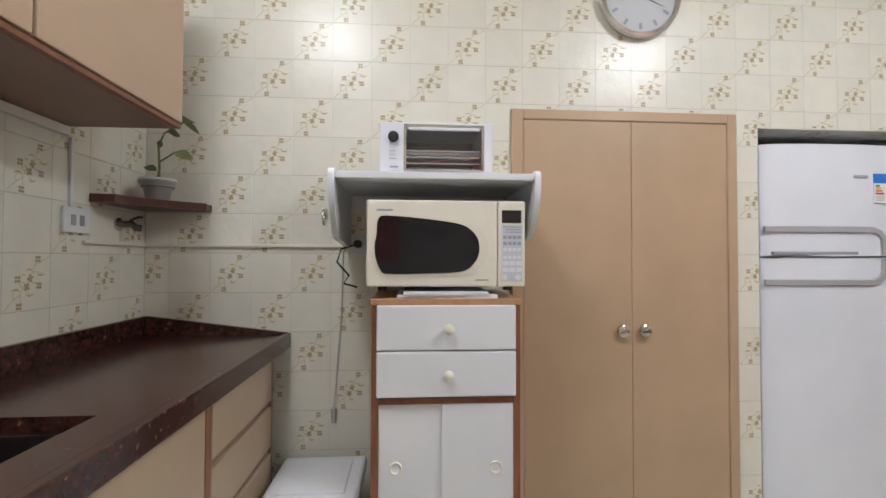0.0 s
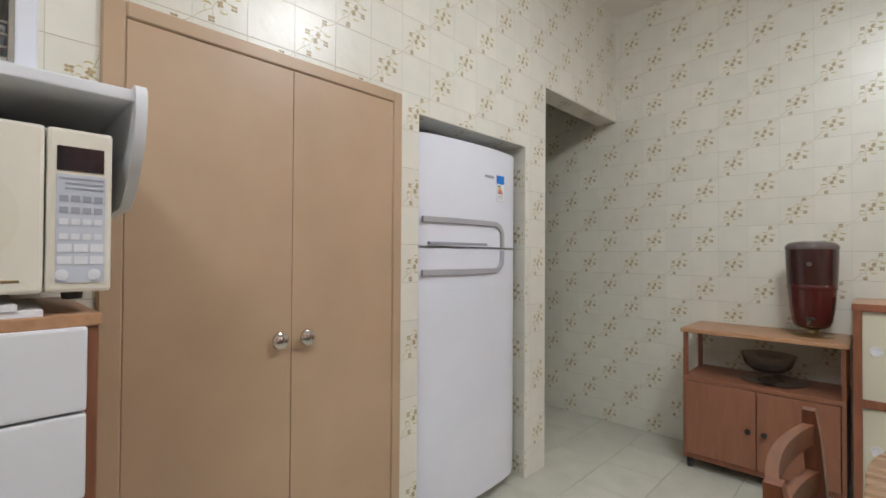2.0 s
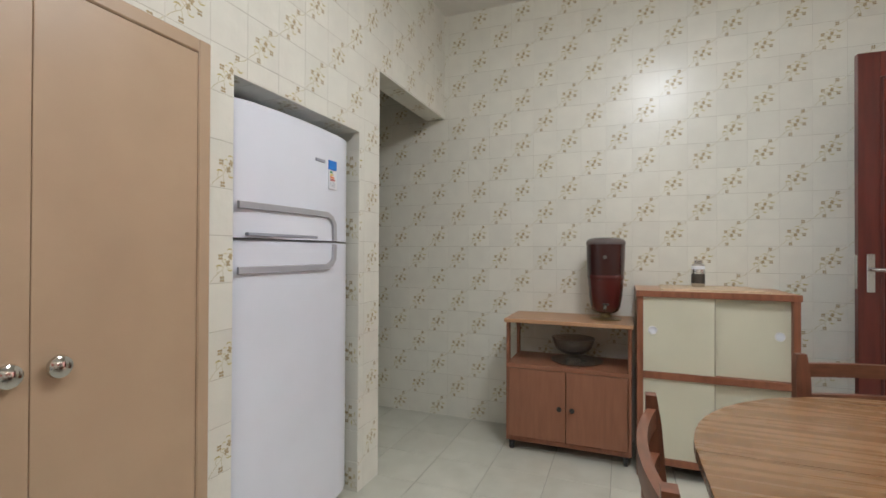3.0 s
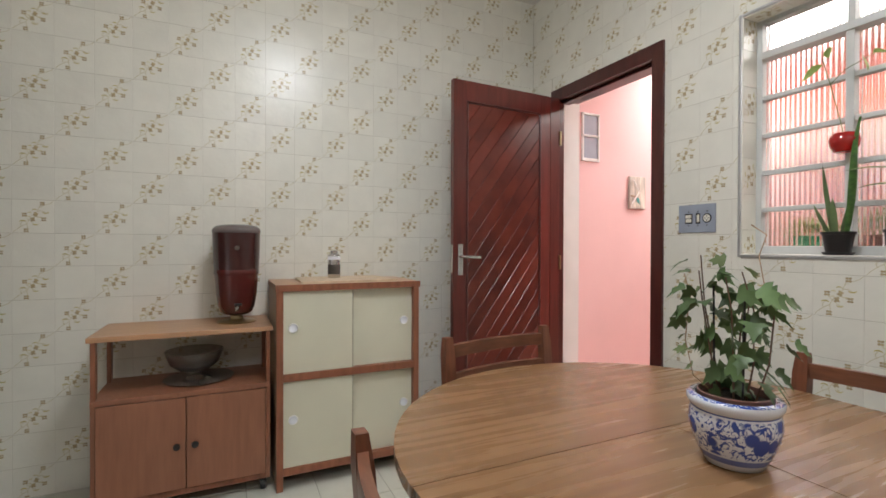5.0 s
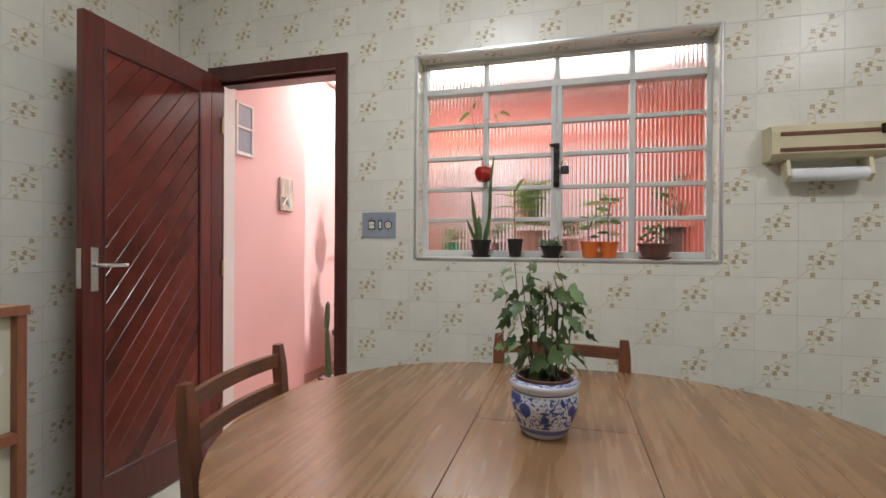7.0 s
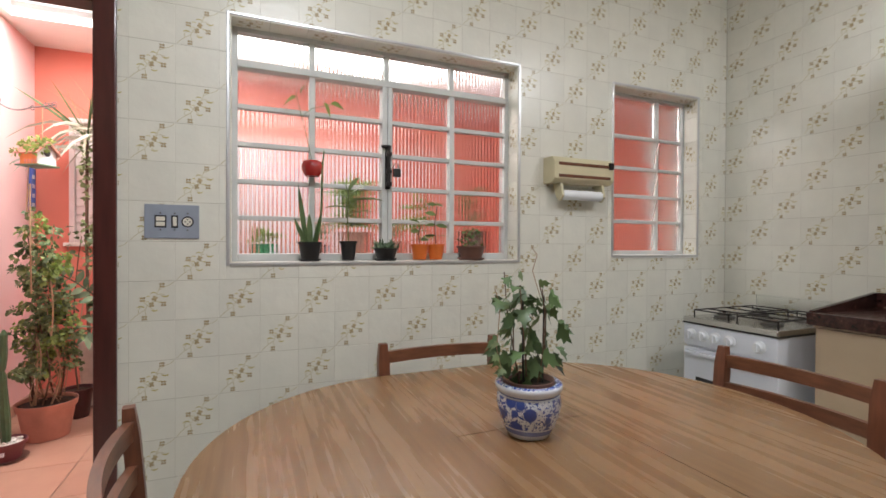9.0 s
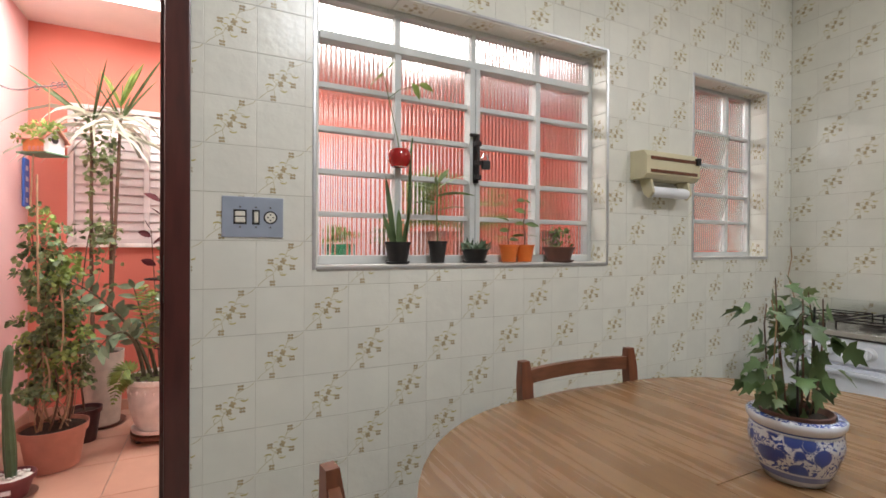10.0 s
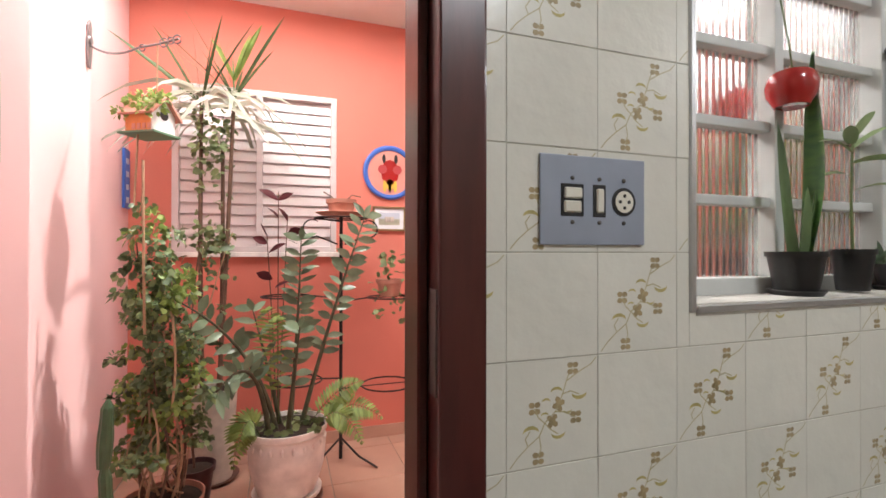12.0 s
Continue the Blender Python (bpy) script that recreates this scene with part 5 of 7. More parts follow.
def blue_pattern():
    m = bpy.data.materials.new("blue_white_porcelain")
    m.use_nodes = True
    n, l = m.node_tree.nodes, m.node_tree.links
    b = n["Principled BSDF"]
    b.inputs["Roughness"].default_value = 0.13
    b.inputs["Coat Weight"].default_value = 0.4
    tc = n.new("ShaderNodeTexCoord")
    def thresh(src, a, c):
        r = n.new("ShaderNodeMapRange")
        r.inputs["From Min"].default_value, r.inputs["From Max"].default_value = a, c
        l.new(src, r.inputs["Value"])
        return r.outputs[0]
    def math_(op, a, c):
        k = n.new("ShaderNodeMath")
        k.operation = op
        for i, v in enumerate((a, c)):
            if isinstance(v, (int, float)):
                k.inputs[i].default_value = v
            else:
                l.new(v, k.inputs[i])
        return k.outputs[0]
    vor = n.new("ShaderNodeTexVoronoi")
    vor.inputs["Scale"].default_value = 26
    no = n.new("ShaderNodeTexNoise")
    no.inputs["Scale"].default_value, no.inputs["Detail"].default_value, no.inputs["Distortion"].default_value = 62, 2, 2.5
    l.new(tc.outputs["Object"], vor.inputs["Vector"]), l.new(tc.outputs["Object"], no.inputs["Vector"])
    blossom = thresh(vor.outputs["Distance"], 0.46, 0.40)
    vine = thresh(no.outputs["Fac"], 0.51, 0.55)
    sep = n.new("ShaderNodeSeparateXYZ")
    l.new(tc.outputs["Object"], sep.inputs[0])
    z = sep.outputs["Z"]
    band = math_("MULTIPLY", thresh(z, 0.028, 0.031), thresh(z, 0.103, 0.100))
    base = math_("MULTIPLY", thresh(z, 0.013, 0.015), thresh(z, 0.027, 0.025))
    lip = math_("MULTIPLY", thresh(z, 0.1275, 0.1285), thresh(no.outputs["Fac"], 0.45, 0.5))
    ring = math_("MULTIPLY", thresh(z, 0.104, 0.105), thresh(z, 0.108, 0.107))
    both = math_("MULTIPLY", math_("MAXIMUM", blossom, vine), band)
    fac = math_("MAXIMUM", math_("MAXIMUM", both, math_("MULTIPLY", base, 0.85)), math_("MAXIMUM", lip, ring))
    mix = n.new("ShaderNodeMix")
    mix.data_type = "RGBA"
    mix.inputs[6].default_value = (0.66, 0.69, 0.75, 1)
    mix.inputs[7].default_value = (0.035, 0.07, 0.30, 1)
    l.new(fac, mix.inputs[0]), l.new(mix.outputs[2], b.inputs["Base Color"])
    return m


M["blue_white"] = blue_pattern()


M["leaf_sill"] = shader("thin_seedling_leaf", (0.15, 0.22, 0.075), 0.45, vary=0.3, scale=14, island=0.3)
M["leaf_bright"] = shader("banded_sword_leaf", (0.105, 0.235, 0.05), 0.4, vary=0.35, scale=26, stretch=(1, 1, 3), second=(0.05, 0.13, 0.035))
M["leaf_ivy"] = shader("ivy_leaf", (0.090, 0.150, 0.055), 0.45, vary=0.3, scale=14, island=0.4)

for key in ("leaf", "leaf_mid", "leaf_light", "leaf_pale", "leaf_sill", "leaf_ivy", "leaf_zz", "leaf_red"):
    thin_leaf(M[key], 0.45 if key in ("leaf_light", "leaf_pale", "leaf_sill") else 0.2)


def ivy_pot():
    t = thing("ivy_plant", 2.079, 1.117, TZ, label="green ivy in a blue and white porcelain pot on the table", category="potted plant")
    t.scale = (0.88, 0.88, 0.95)
    part("pot", lathe([(0.050, 0), (0.056, 0.002), (0.066, 0.020), (0.079, 0.050), (0.086, 0.078), (0.084, 0.098), (0.080, 0.106), (0.085, 0.110), (0.089, 0.118), (0.089, 0.126), (0.085, 0.130), (0.072, 0.130), (0.070, 0.115)], 40), M["blue_white"], t, "blue and white porcelain pot", smooth=50)
    part("inner_pot", lathe([(0.066, 0.10), (0.069, 0.136), (0.066, 0.137), (0.062, 0.124)], 28), M["brown_pot"], t, "brown plastic inner pot", smooth=40)
    part("soil", lathe([(0.066, 0.122), (0.03, 0.128), (0.0005, 0.128)], 20), M["soil"], t)
    rows, small = [], []
    for sx, sy, top in ((0.045, 0.0, 0.40), (0.030, 0.03, 0.37), (-0.045, 0.01, 0.37), (-0.060, -0.015, 0.33), (0.0, -0.03, 0.30), (0.02, -0.045, 0.34), (-0.02, 0.035, 0.36)):
        lean = rnd(-0.04, 0.04)
        pts = [(sx * 0.6, sy * 0.6, 0.12), (sx * 1.0, sy, 0.2), (sx * 1.25 + lean * 0.4, sy * 1.2, 0.3), (sx * 1.1 + lean, sy * 1.3, top)]
        part("stem", tube(pts, 0.0022, 6, 0.6), M["stem"], t)
        n = int(14 * top / 0.36)
        for k in range(n):
            f = 0.12 + 0.9 * k / n
            i = min(int(f * 3), 2)
            q = f * 3 - i
            p = Vector(pts[i]).lerp(Vector(pts[i + 1]), min(q, 1.0))
            a = rnd(0, 6.28)
            d = Vector((math.cos(a), math.sin(a), rnd(-0.5, 0.35)))
            reach = rnd(0.010, 0.045)
            rows.append((p + d * reach, d + Vector((0, 0, -0.25)), rnd(0.030, 0.052), rnd(0.032, 0.054)))
    for k in range(6):
        x = 0.085 + 0.018 * math.sin(k)
        p = (x, 0.015, 0.17 + 0.032 * k)
        small.append((p, (1, rnd(-0.5, 0.5), rnd(-0.6, 0.2)), rnd(0.022, 0.034), rnd(0.024, 0.034)))
    part("stem", tube([(0.05, 0.01, 0.13), (0.085, 0.012, 0.15), (0.105, 0.012, 0.22), (0.095, 0.012, 0.32), (0.11, 0.01, 0.36)], 0.0014, 6), M["stem_pale"], t)
    part("stem", tube([(-0.05, -0.02, 0.33), (-0.03, -0.03, 0.40), (-0.045, -0.03, 0.44), (-0.02, -0.02, 0.46)], 0.0012, 6), M["stem_pale"], t)
    leaves("foliage", rows, M["leaf_ivy"], t, "green lobed ivy leaves", "ivy", 0.2, 0.35)
    leaves("foliage", small + [((0.02, 0, 0.39), (0.3, 0.2, 0.1), 0.035, 0.035), ((-0.03, 0, 0.37), (-0.6, 0.4, 0.2), 0.035, 0.035)], M["leaf_mid"], t, "paler young ivy leaves", "ivy", 0.2, 0.3)
    for x, y in ((0.03, 0.02), (-0.03, 0.02), (0.0, -0.03)):
        part("cane", tube([(x, y, 0.12), (x * 1.1, y, 0.34)], 0.0024, 6), M["black"], t)


def sill_plants():
    z = W1[2] + 0.001
    def small_pot(name, x, y, r, h, mat, label, dish=True, square=False):
        t = thing(name, x, y, z, label=label, category="potted plant", group="pots on the window sill")
        if dish:
            part("saucer", lathe([(r * 0.85, 0), (r * 0.98, 0.010), (r * 0.96, 0.011), (r * 0.8, 0.004), (0.0005, 0.004)], 22), mat, t, smooth=40)
        pot(t, [(r * 0.72, 0.004), (r * 0.96, h * 0.88), (r * 1.04, h * 0.88), (r * 1.05, h)], mat, n=22)
        return t
    t = small_pot("snake_plant", 2.443, -0.052, 0.050, 0.085, M["black"], "snake plant with sword leaves in a black plastic pot")
    leaves("foliage", [((-0.012, 0, 0.06), (-0.22, 0.05, 1), 0.15, 0.022), ((0.012, 0, 0.06), (0.14, 0.0, 1), 0.28, 0.022), ((0.018, 0.01, 0.07), (0.42, 0.1, 1), 0.13, 0.020), ((0.0, 0.012, 0.07), (0.05, 0.1, 1), 0.14, 0.024)], M["leaf"], t, "upright dark green sword leaves", "sword", 0.3, 0.0, face=(0.3, 1.6, 0))
    # the tallest leaf is broad, stands across the sill and sways as it rises
    sway = [(-0.030 - 0.007 * math.sin(5.2 * f) - 0.040 * f, 0.006 * math.sin(4 * f), 0.06 + 0.43 * f, 0.021 * math.sin(math.pi * min(0.16 + 0.82 * f, 1)) + 0.001) for f in (k / 16 for k in range(17))]
    V = [q for x, y, z, w in sway for q in ((x + 0.006, y - w, z), (x, y, z), (x + 0.006 + 0.3 * w, y + w, z))]
    F = [q for k in range(16) for q in ((3 * k, 3 * k + 1, 3 * k + 4, 3 * k + 3), (3 * k + 1, 3 * k + 2, 3 * k + 5, 3 * k + 4))]
    tall = new("tall_leaf", mesh_of("tall_leaf", V, F, [M["leaf_bright"]], smooth=True))
    tall.parent = t
    tagged(tall, "bright green swaying sword leaf")
    t = small_pot("stem_plant", 2.275, -0.050, 0.038, 0.090, M["black"], "thin stemmed plant with slender arching leaves in a tapered black pot", dish=False)
    part("stem", tube([(0, 0, 0.08), (0.004, 0, 0.2), (-0.002, 0, 0.33)], 0.0032, 8, 0.6), M["stem_green"], t)
    leaves("foliage", [((0, 0, 0.30), (-1, 0.1, 0.75), 0.20, 0.017), ((0, 0, 0.27), (-1, 0.2, 0.35), 0.17, 0.015), ((0, 0, 0.29), (1, 0.2, 0.35), 0.17, 0.015), ((0, 0, 0.21), (-1, 0.3, 0.45), 0.13, 0.014), ((0, 0, 0.24), (1, 0.1, 0.25), 0.12, 0.014), ((0, 0, 0.31), (0.25, 0.1, 1), 0.055, 0.030), ((0, 0, 0.32), (-0.5, 0.2, 1), 0.10, 0.018)], M["leaf_mid"], t, kind="strap", fold=0.2, droop=0.3)
    t = small_pot("succulent_pot", 2.100, -0.052, 0.055, 0.058, M["black"], "low black bowl of small grey green succulents")
    leaves("foliage", [((rnd(-0.045, 0.045), rnd(-0.04, 0.04), 0.05), (rnd(-1, 1), rnd(-1, 1), rnd(0.3, 1.8)), rnd(0.03, 0.07), 0.012) for _ in range(90)], M["leaf_zz"], t, kind="oval", droop=0.1)
    for x, hgt, n in ((1.932, 0.11, 6), (1.848, 0.20, 8)):
        t = small_pot("orange_pot_plant", x, -0.05, 0.042, 0.078, M["orange"], "leafy seedling in a small orange plastic pot", dish=False)
        part("stem", tube([(0, 0, 0.06), (0.006, 0, 0.06 + hgt * 0.6), (-0.006, 0, 0.06 + hgt)], 0.0026, 8), M["stem"], t)
        for k in range(n // 2):
            up = 0.09 + hgt * (0.25 + 0.75 * k / (n // 2 - 1))
            for sg in (-1, 1):
                d = Vector((sg * rnd(0.7, 1), rnd(-0.4, 0.6), rnd(0.0, 0.4)))
                leaves("foliage", [((0, 0, up - 0.02), d, rnd(0.042, 0.066), rnd(0.018, 0.027))], M["leaf_sill"], t, kind="oval", droop=0.2)
    t = small_pot("bowl_plant", 1.655, -0.052, 0.072, 0.070, M["brown_pot"], "small grey leaved plant in a shallow brown bowl")
    leaves("foliage", [((rnd(-0.05, 0.05), rnd(-0.04, 0.04), rnd(0.06, 0.15)), (rnd(-1, 1), rnd(-1, 1), rnd(0.2, 1)), rnd(0.016, 0.028), rnd(0.010, 0.016)) for _ in range(60)], M["leaf_sill"], t, kind="round", droop=0.1)
    # the pots on the ledge outside the panes
    spots = [("green_pot_plant", 2.625, -0.215, 0.045, 0.075, M["green_pot"], "yellow green plant in a green plastic pot outside the glass", M["leaf_light"], 30, 0.06),
             ("ledge_plant", 2.395, -0.235, 0.045, 0.075, M["brown_pot"], "small plant in a dark pot outside the glass", M["leaf_mid"], 30, 0.09),
             ("ledge_palm", 2.21, -0.235, 0.075, 0.135, M["terracotta"], "feathery palm in a terracotta pot outside the glass", M["leaf_light"], 150, 0.26),
             ("ledge_plant", 2.02, -0.235, 0.06, 0.095, M["terracotta"], "bushy plant in a terracotta pot outside the glass", M["leaf_mid"], 40, 0.10),
             ("ledge_plant", 1.86, -0.235, 0.045, 0.075, M["terracotta"], "tall green plant in a terracotta pot outside the glass", M["leaf_light"], 30, 0.30),
             ("ledge_plant", 1.545, -0.225, 0.065, 0.150, M["brown_pot"], "broad leaved plant in a tall brown pot outside the glass", M["leaf_sill"], 26, 0.24)]
    for name, x, y, r, h, mat, label, lm, n, tall in spots:
        t = small_pot(name, x, y, r, h, mat, label)
        part("stem", tube([(0, 0, h * 0.7), (0.006, 0, h + tall * 0.5), (0, 0, h + tall * 0.8)], 0.003, 6), M["stem_green"], t)
        leaves("foliage", [((rnd(-0.02, 0.02), rnd(-0.02, 0.02), h + tall * rnd(0.1, 0.9)), (rnd(-1, 1), rnd(-0.8, 0.3), rnd(-0.1, 1.0)), rnd(0.05, 0.11) * (1.2 if tall > 0.15 else 0.7), rnd(0.012, 0.03)) for _ in range(n)], lm, t, kind="strap" if tall == 0.26 else "oval", droop=0.3)
    # apple-shaped holder on the glazing bar, with a trailing vine
    t = thing("apple_pot", 2.433, -0.066, 1.500, label="shiny red apple-shaped holder hung on the window bar", category="plant holder")
    part("pot", lathe([(0.012, 0.004), (0.030, 0.0), (0.043, 0.022), (0.046, 0.042), (0.042, 0.060), (0.034, 0.068), (0.022, 0.064), (0.0005, 0.054)], 26), M["red_gloss"], t, smooth=60)
    part("hook", tube([(0, 0, 0.055), (0, -0.012, 0.075), (0, -0.026, 0.08), (0, -0.034, 0.07)], 0.003, 6), M["steel"], t)
    part("stem", tube([(0, 0.004, 0.055), (0.012, 0.004, 0.12), (0.045, 0.0, 0.26), (0.07, 0, 0.36)], 0.0018, 6), M["stem_green"], t)
    part("stem", tube([(0.045, 0.0, 0.26), (0.0, 0, 0.30), (-0.09, 0, 0.33)], 0.0015, 6), M["stem_green"], t)
    leaves("foliage", [((0.07, 0, 0.34), (0.5, 0.3, -0.3), 0.07, 0.05), ((0.05, 0, 0.36), (-0.2, 0.4, 0.5), 0.06, 0.045), ((-0.08, 0, 0.33), (-0.8, 0.3, -0.1), 0.06, 0.045), ((-0.05, 0, 0.33), (-0.3, 0.3, -0.6), 0.06, 0.04)], M["leaf_light"], t, kind="oval", droop=0.3)


def corner_shelf():
    t = thing("corner_shelf", WX, NY, 1.372, label="small dark mahogany corner shelf on the tiled walls", category="shelf")
    o = [(0.002, -0.002), (0.245, -0.002), (0.242, -0.05)] + bezier2((0.255, -0.07), (0.12, -0.16), (0.08, -0.27)) + [(0.075, -0.305), (0.002, -0.31)]
    part("board", plate(o, 0.026, "z", 0, 0.004), M["door_dark"], t, smooth=40)
    p = thing("shelf_plant", WX + 0.105, NY - 0.115, 1.399, label="trailing green cutting in a small silver pot on the shelf", category="potted plant")
    pot(p, [(0.030, 0), (0.036, 0.004), (0.046, 0.045), (0.060, 0.062), (0.063, 0.070)], M["silver_pot"], "silver pot with white rim")
    part("rim", lathe([(0.055, 0.066), (0.060, 0.070), (0.060, 0.078), (0.052, 0.078)], 24), M["white_lam"], p, smooth=40)
    part("stem", tube([(0, 0, 0.06), (0.004, 0, 0.12), (0.0, 0, 0.2), (0.02, 0, 0.245), (0.09, -0.005, 0.285)], 0.005, 8, 0.5), M["stem_green"], p)
    part("stem", tube([(0.002, 0, 0.14), (0.04, 0, 0.165), (0.06, -0.01, 0.175)], 0.003, 6), M["stem_green"], p)
    leaves("foliage", [((0.06, -0.01, 0.175), (1, -0.3, -0.25), 0.075, 0.05), ((0.03, 0, 0.25), (1, -0.2, -0.1), 0.05, 0.035), ((0.085, -0.005, 0.285), (0.6, -0.4, 0.1), 0.06, 0.05), ((0.09, -0.005, 0.28), (0.9, 0.2, -0.4), 0.055, 0.04), ((-0.005, 0, 0.11), (-0.5, -0.6, 0.3), 0.045, 0.03), ((0, 0, 0.19), (0.3, -0.3, 0.9), 0.04, 0.025)], M["leaf_mid"], p, kind="oval", droop=0.25)


def wall_bits():
    c = thing("wall_clock", 1.791, NY - 0.002, 2.274, label="round silver-rimmed wall clock with a white dial", category="clock")
    part("case", lathe([(0.165, 0), (0.172, -0.020), (0.168, -0.036), (0.155, -0.040), (0.148, -0.030)], 48, "y"), M["steel"], c, "silver rim", smooth=40)
    part("dial", lathe([(0.149, -0.018), (0.149, -0.026), (0.0005, -0.0261)], 48, "y"), M["dial"], c, "white dial")
    for k in range(12):
        a = radians(90 - 30 * k)
        part("hour_mark", plate([(math.cos(a) * r + s * math.sin(a) * 0.006, math.sin(a) * r - s * math.cos(a) * 0.006) for r, s in ((0.112, -1), (0.112, 1), (0.138, 1), (0.138, -1))], 0.001, "y", -0.028), M["key"], c)
    for a, ln, w in ((radians(150), 0.075, 0.004), (radians(-22), 0.11, 0.003)):
        part("hand", plate([(-math.sin(a) * w, math.cos(a) * w), (math.sin(a) * w, -math.cos(a) * w), (math.cos(a) * ln, math.sin(a) * ln)], 0.0015, "y", -0.030), M["black"], c)
    o = thing("wall_socket", WX, 2.655, 1.308, label="white double wall socket on the tiles", category="socket")
    part("plate", box(0.001, -0.055, -0.038, 0.012, 0.055, 0.038, 0.004), M["white_lam"], o)
    for y in (-0.018, 0.018):
        part("outlet", box(0.010, y - 0.010, -0.016, 0.0135, y + 0.010, 0.016, 0.002), M["key"], o)
    k = thing("conduit", WX, 0, 0, label="thin white cable trunking along the tiles", category="conduit")
    part("run", boxes([(0.001, 2.69, 1.238, 0.010, NY - 0.011, 1.250), (0.001, NY - 0.011, 1.238, 0.76, NY - 0.001, 1.250)], 0.002), M["cream"], k)
    part("drop", box(0.001, 2.628, 1.347, 0.010, 2.640, 1.551, 0.002), M["white_lam"], k)
    v = thing("gas_tap", WX, 2.86, 1.312, label="small worn steel tap on the tiled wall", category="tap")
    part("body", tube([(0.002, 0, 0), (0.05, 0, 0), (0.06, 0, -0.012), (0.075, 0.01, -0.014)], 0.012, 10), M["dark_steel"], v, smooth=50)
    part("lever", tube([(0.045, 0, 0.012), (0.052, 0.03, 0.024), (0.05, 0.055, 0.026)], 0.007, 8), M["chrome"], v, smooth=50)
    part("flange", lathe([(0.022, 0.001), (0.022, 0.007), (0.012, 0.010)], 18, "x"), M["chrome"], v)
    p = thing("power_plug", 0.655, NY, 1.252, label="black plug and cord at the trunking's end", category="cable")
    part("plug", tube([(0, -0.012, 0), (0, -0.05, 0)], 0.016, 12), M["black"], p, smooth=50)
    part("cord", tube([(0, -0.05, 0), (-0.06, -0.06, -0.02), (-0.075, -0.06, -0.07), (-0.03, -0.06, -0.12), (-0.05, -0.06, -0.15), (0.0, -0.05, -0.165)], 0.004, 8), M["black"], p)
    part("socket_plate", box(-0.03, -0.012, -0.04, 0.03, -0.001, 0.04, 0.003), M["white_lam"], p)
    q = thing("loose_cable", 0.565, NY, 0, label="thin grey cable hanging down the tiles", category="cable")
    part("cord", tube([(0.03, -0.008, 1.24), (0.026, -0.010, 0.98), (0.012, -0.010, 0.80), (0.0, -0.012, 0.62)], 0.003, 6), M["alu"], q)
    part("plug", tube([(0.0, -0.016, 0.62), (0.0, -0.018, 0.565)], 0.011, 10, 0.7), M["alu"], q)
    w = thing("wall_hook", 0.522, NY, 1.356, label="small steel hook screwed to the tiles", category="hook")
    part("hook", tube([(0, -0.001, 0.02), (0, -0.02, 0.015), (0, -0.03, -0.012), (0, -0.018, -0.03)], 0.005, 8), M["chrome"], w, smooth=50)
    part("base_plate", box(-0.012, -0.004, -0.006, 0.012, -0.001, 0.034, 0.001), M["steel"], w)
    cl = thing("folded_cloth", 0.966, 2.752, 1.0745, label="folded white cloth under the microwave", category="cloth")
    part("fold", plate([(-0.15, -0.135), (0.16, -0.14), (0.165, 0.1), (-0.15, 0.1)], 0.010, "z", 0, 0.004), M["paper"], cl, smooth=60)
    part("fold", plate([(-0.13, -0.145), (0.13, -0.142), (0.13, 0.1), (-0.13, 0.1)], 0.010, "z", 0.0105, 0.004), M["white_lam"], cl, smooth=60)
    d = thing("foil_dispenser", 1.066, 0.0, 1.526, label="cream plastic foil and paper towel dispenser on the wall", category="dispenser")
    body = plate([(0.002, 0.0), (0.075, 0.0), (0.098, 0.02), (0.098, 0.105), (0.080, 0.132), (0.002, 0.134)], 0.385, "x", -0.1925, 0.005)
    b = part("body", body, M["old_cream"], d, smooth=30)
    for z0 in (0.026, 0.088):
        part("slot", box(-0.172, 0.094, z0, 0.165, 0.101, z0 + 0.016, 0.002), M["chair"], b, "dark cutter slot")
    part("slide", box(-0.186, 0.092, 0.082, -0.160, 0.112, 0.118, 0.004), M["iron"], b)
    for x in (-0.150, 0.120):
        part("arm", plate([(0.004, 0.002), (0.07, 0.002), (0.085, -0.065), (0.060, -0.092), (0.035, -0.075)], 0.014, "x", x, 0.003), M["old_cream"], d, smooth=40)
    part("towel_roll", lathe([(0.006, -0.136), (0.026, -0.136), (0.026, 0.118), (0.006, 0.118)], 26, "x", (0, 0.058, -0.060)), M["paper"], d, "white paper towel roll", smooth=40)
    s = thing("switch_plate", 2.961, 0.0, 1.284, label="blue grey switch plate with two switches and a socket", category="switch")
    metal = shader("grey_switch_plate", (0.33, 0.37, 0.45), 0.35, metal=0.2, vary=0.05, scale=20)
    part("plate", box(-0.092, 0.0008, -0.065, 0.092, 0.005, 0.065, 0.002), metal, s)
    f = part("switch", boxes([(0.0195, 0.004, -0.0235, 0.0585, 0.0060, 0.0235)], 0.001), M["black"], s)
    part("rocker", boxes([(0.024, 0.004, 0.002, 0.054, 0.010, 0.018), (0.024, 0.004, -0.018, 0.054, 0.0085, -0.001)], 0.002), M["cream"], f)
    f = part("switch", boxes([(-0.0195, 0.004, -0.0240, 0.0035, 0.0060, 0.0240)], 0.001), M["black"], s)
    part("rocker", boxes([(-0.015, 0.004, -0.018, -0.002, 0.009, 0.018)], 0.002), M["cream"], f)
    f = part("socket", lathe([(0.0215, 0.004), (0.0215, 0.0064), (0.018, 0.0066), (0.0005, 0.0066)], 24, "y", (-0.052, 0, 0)), M["black"], s)
    part("socket_face", lathe([(0.0165, 0.005), (0.0165, 0.0075), (0.0005, 0.0075)], 24, "y", (-0.052, 0, 0)), M["cream"], f)
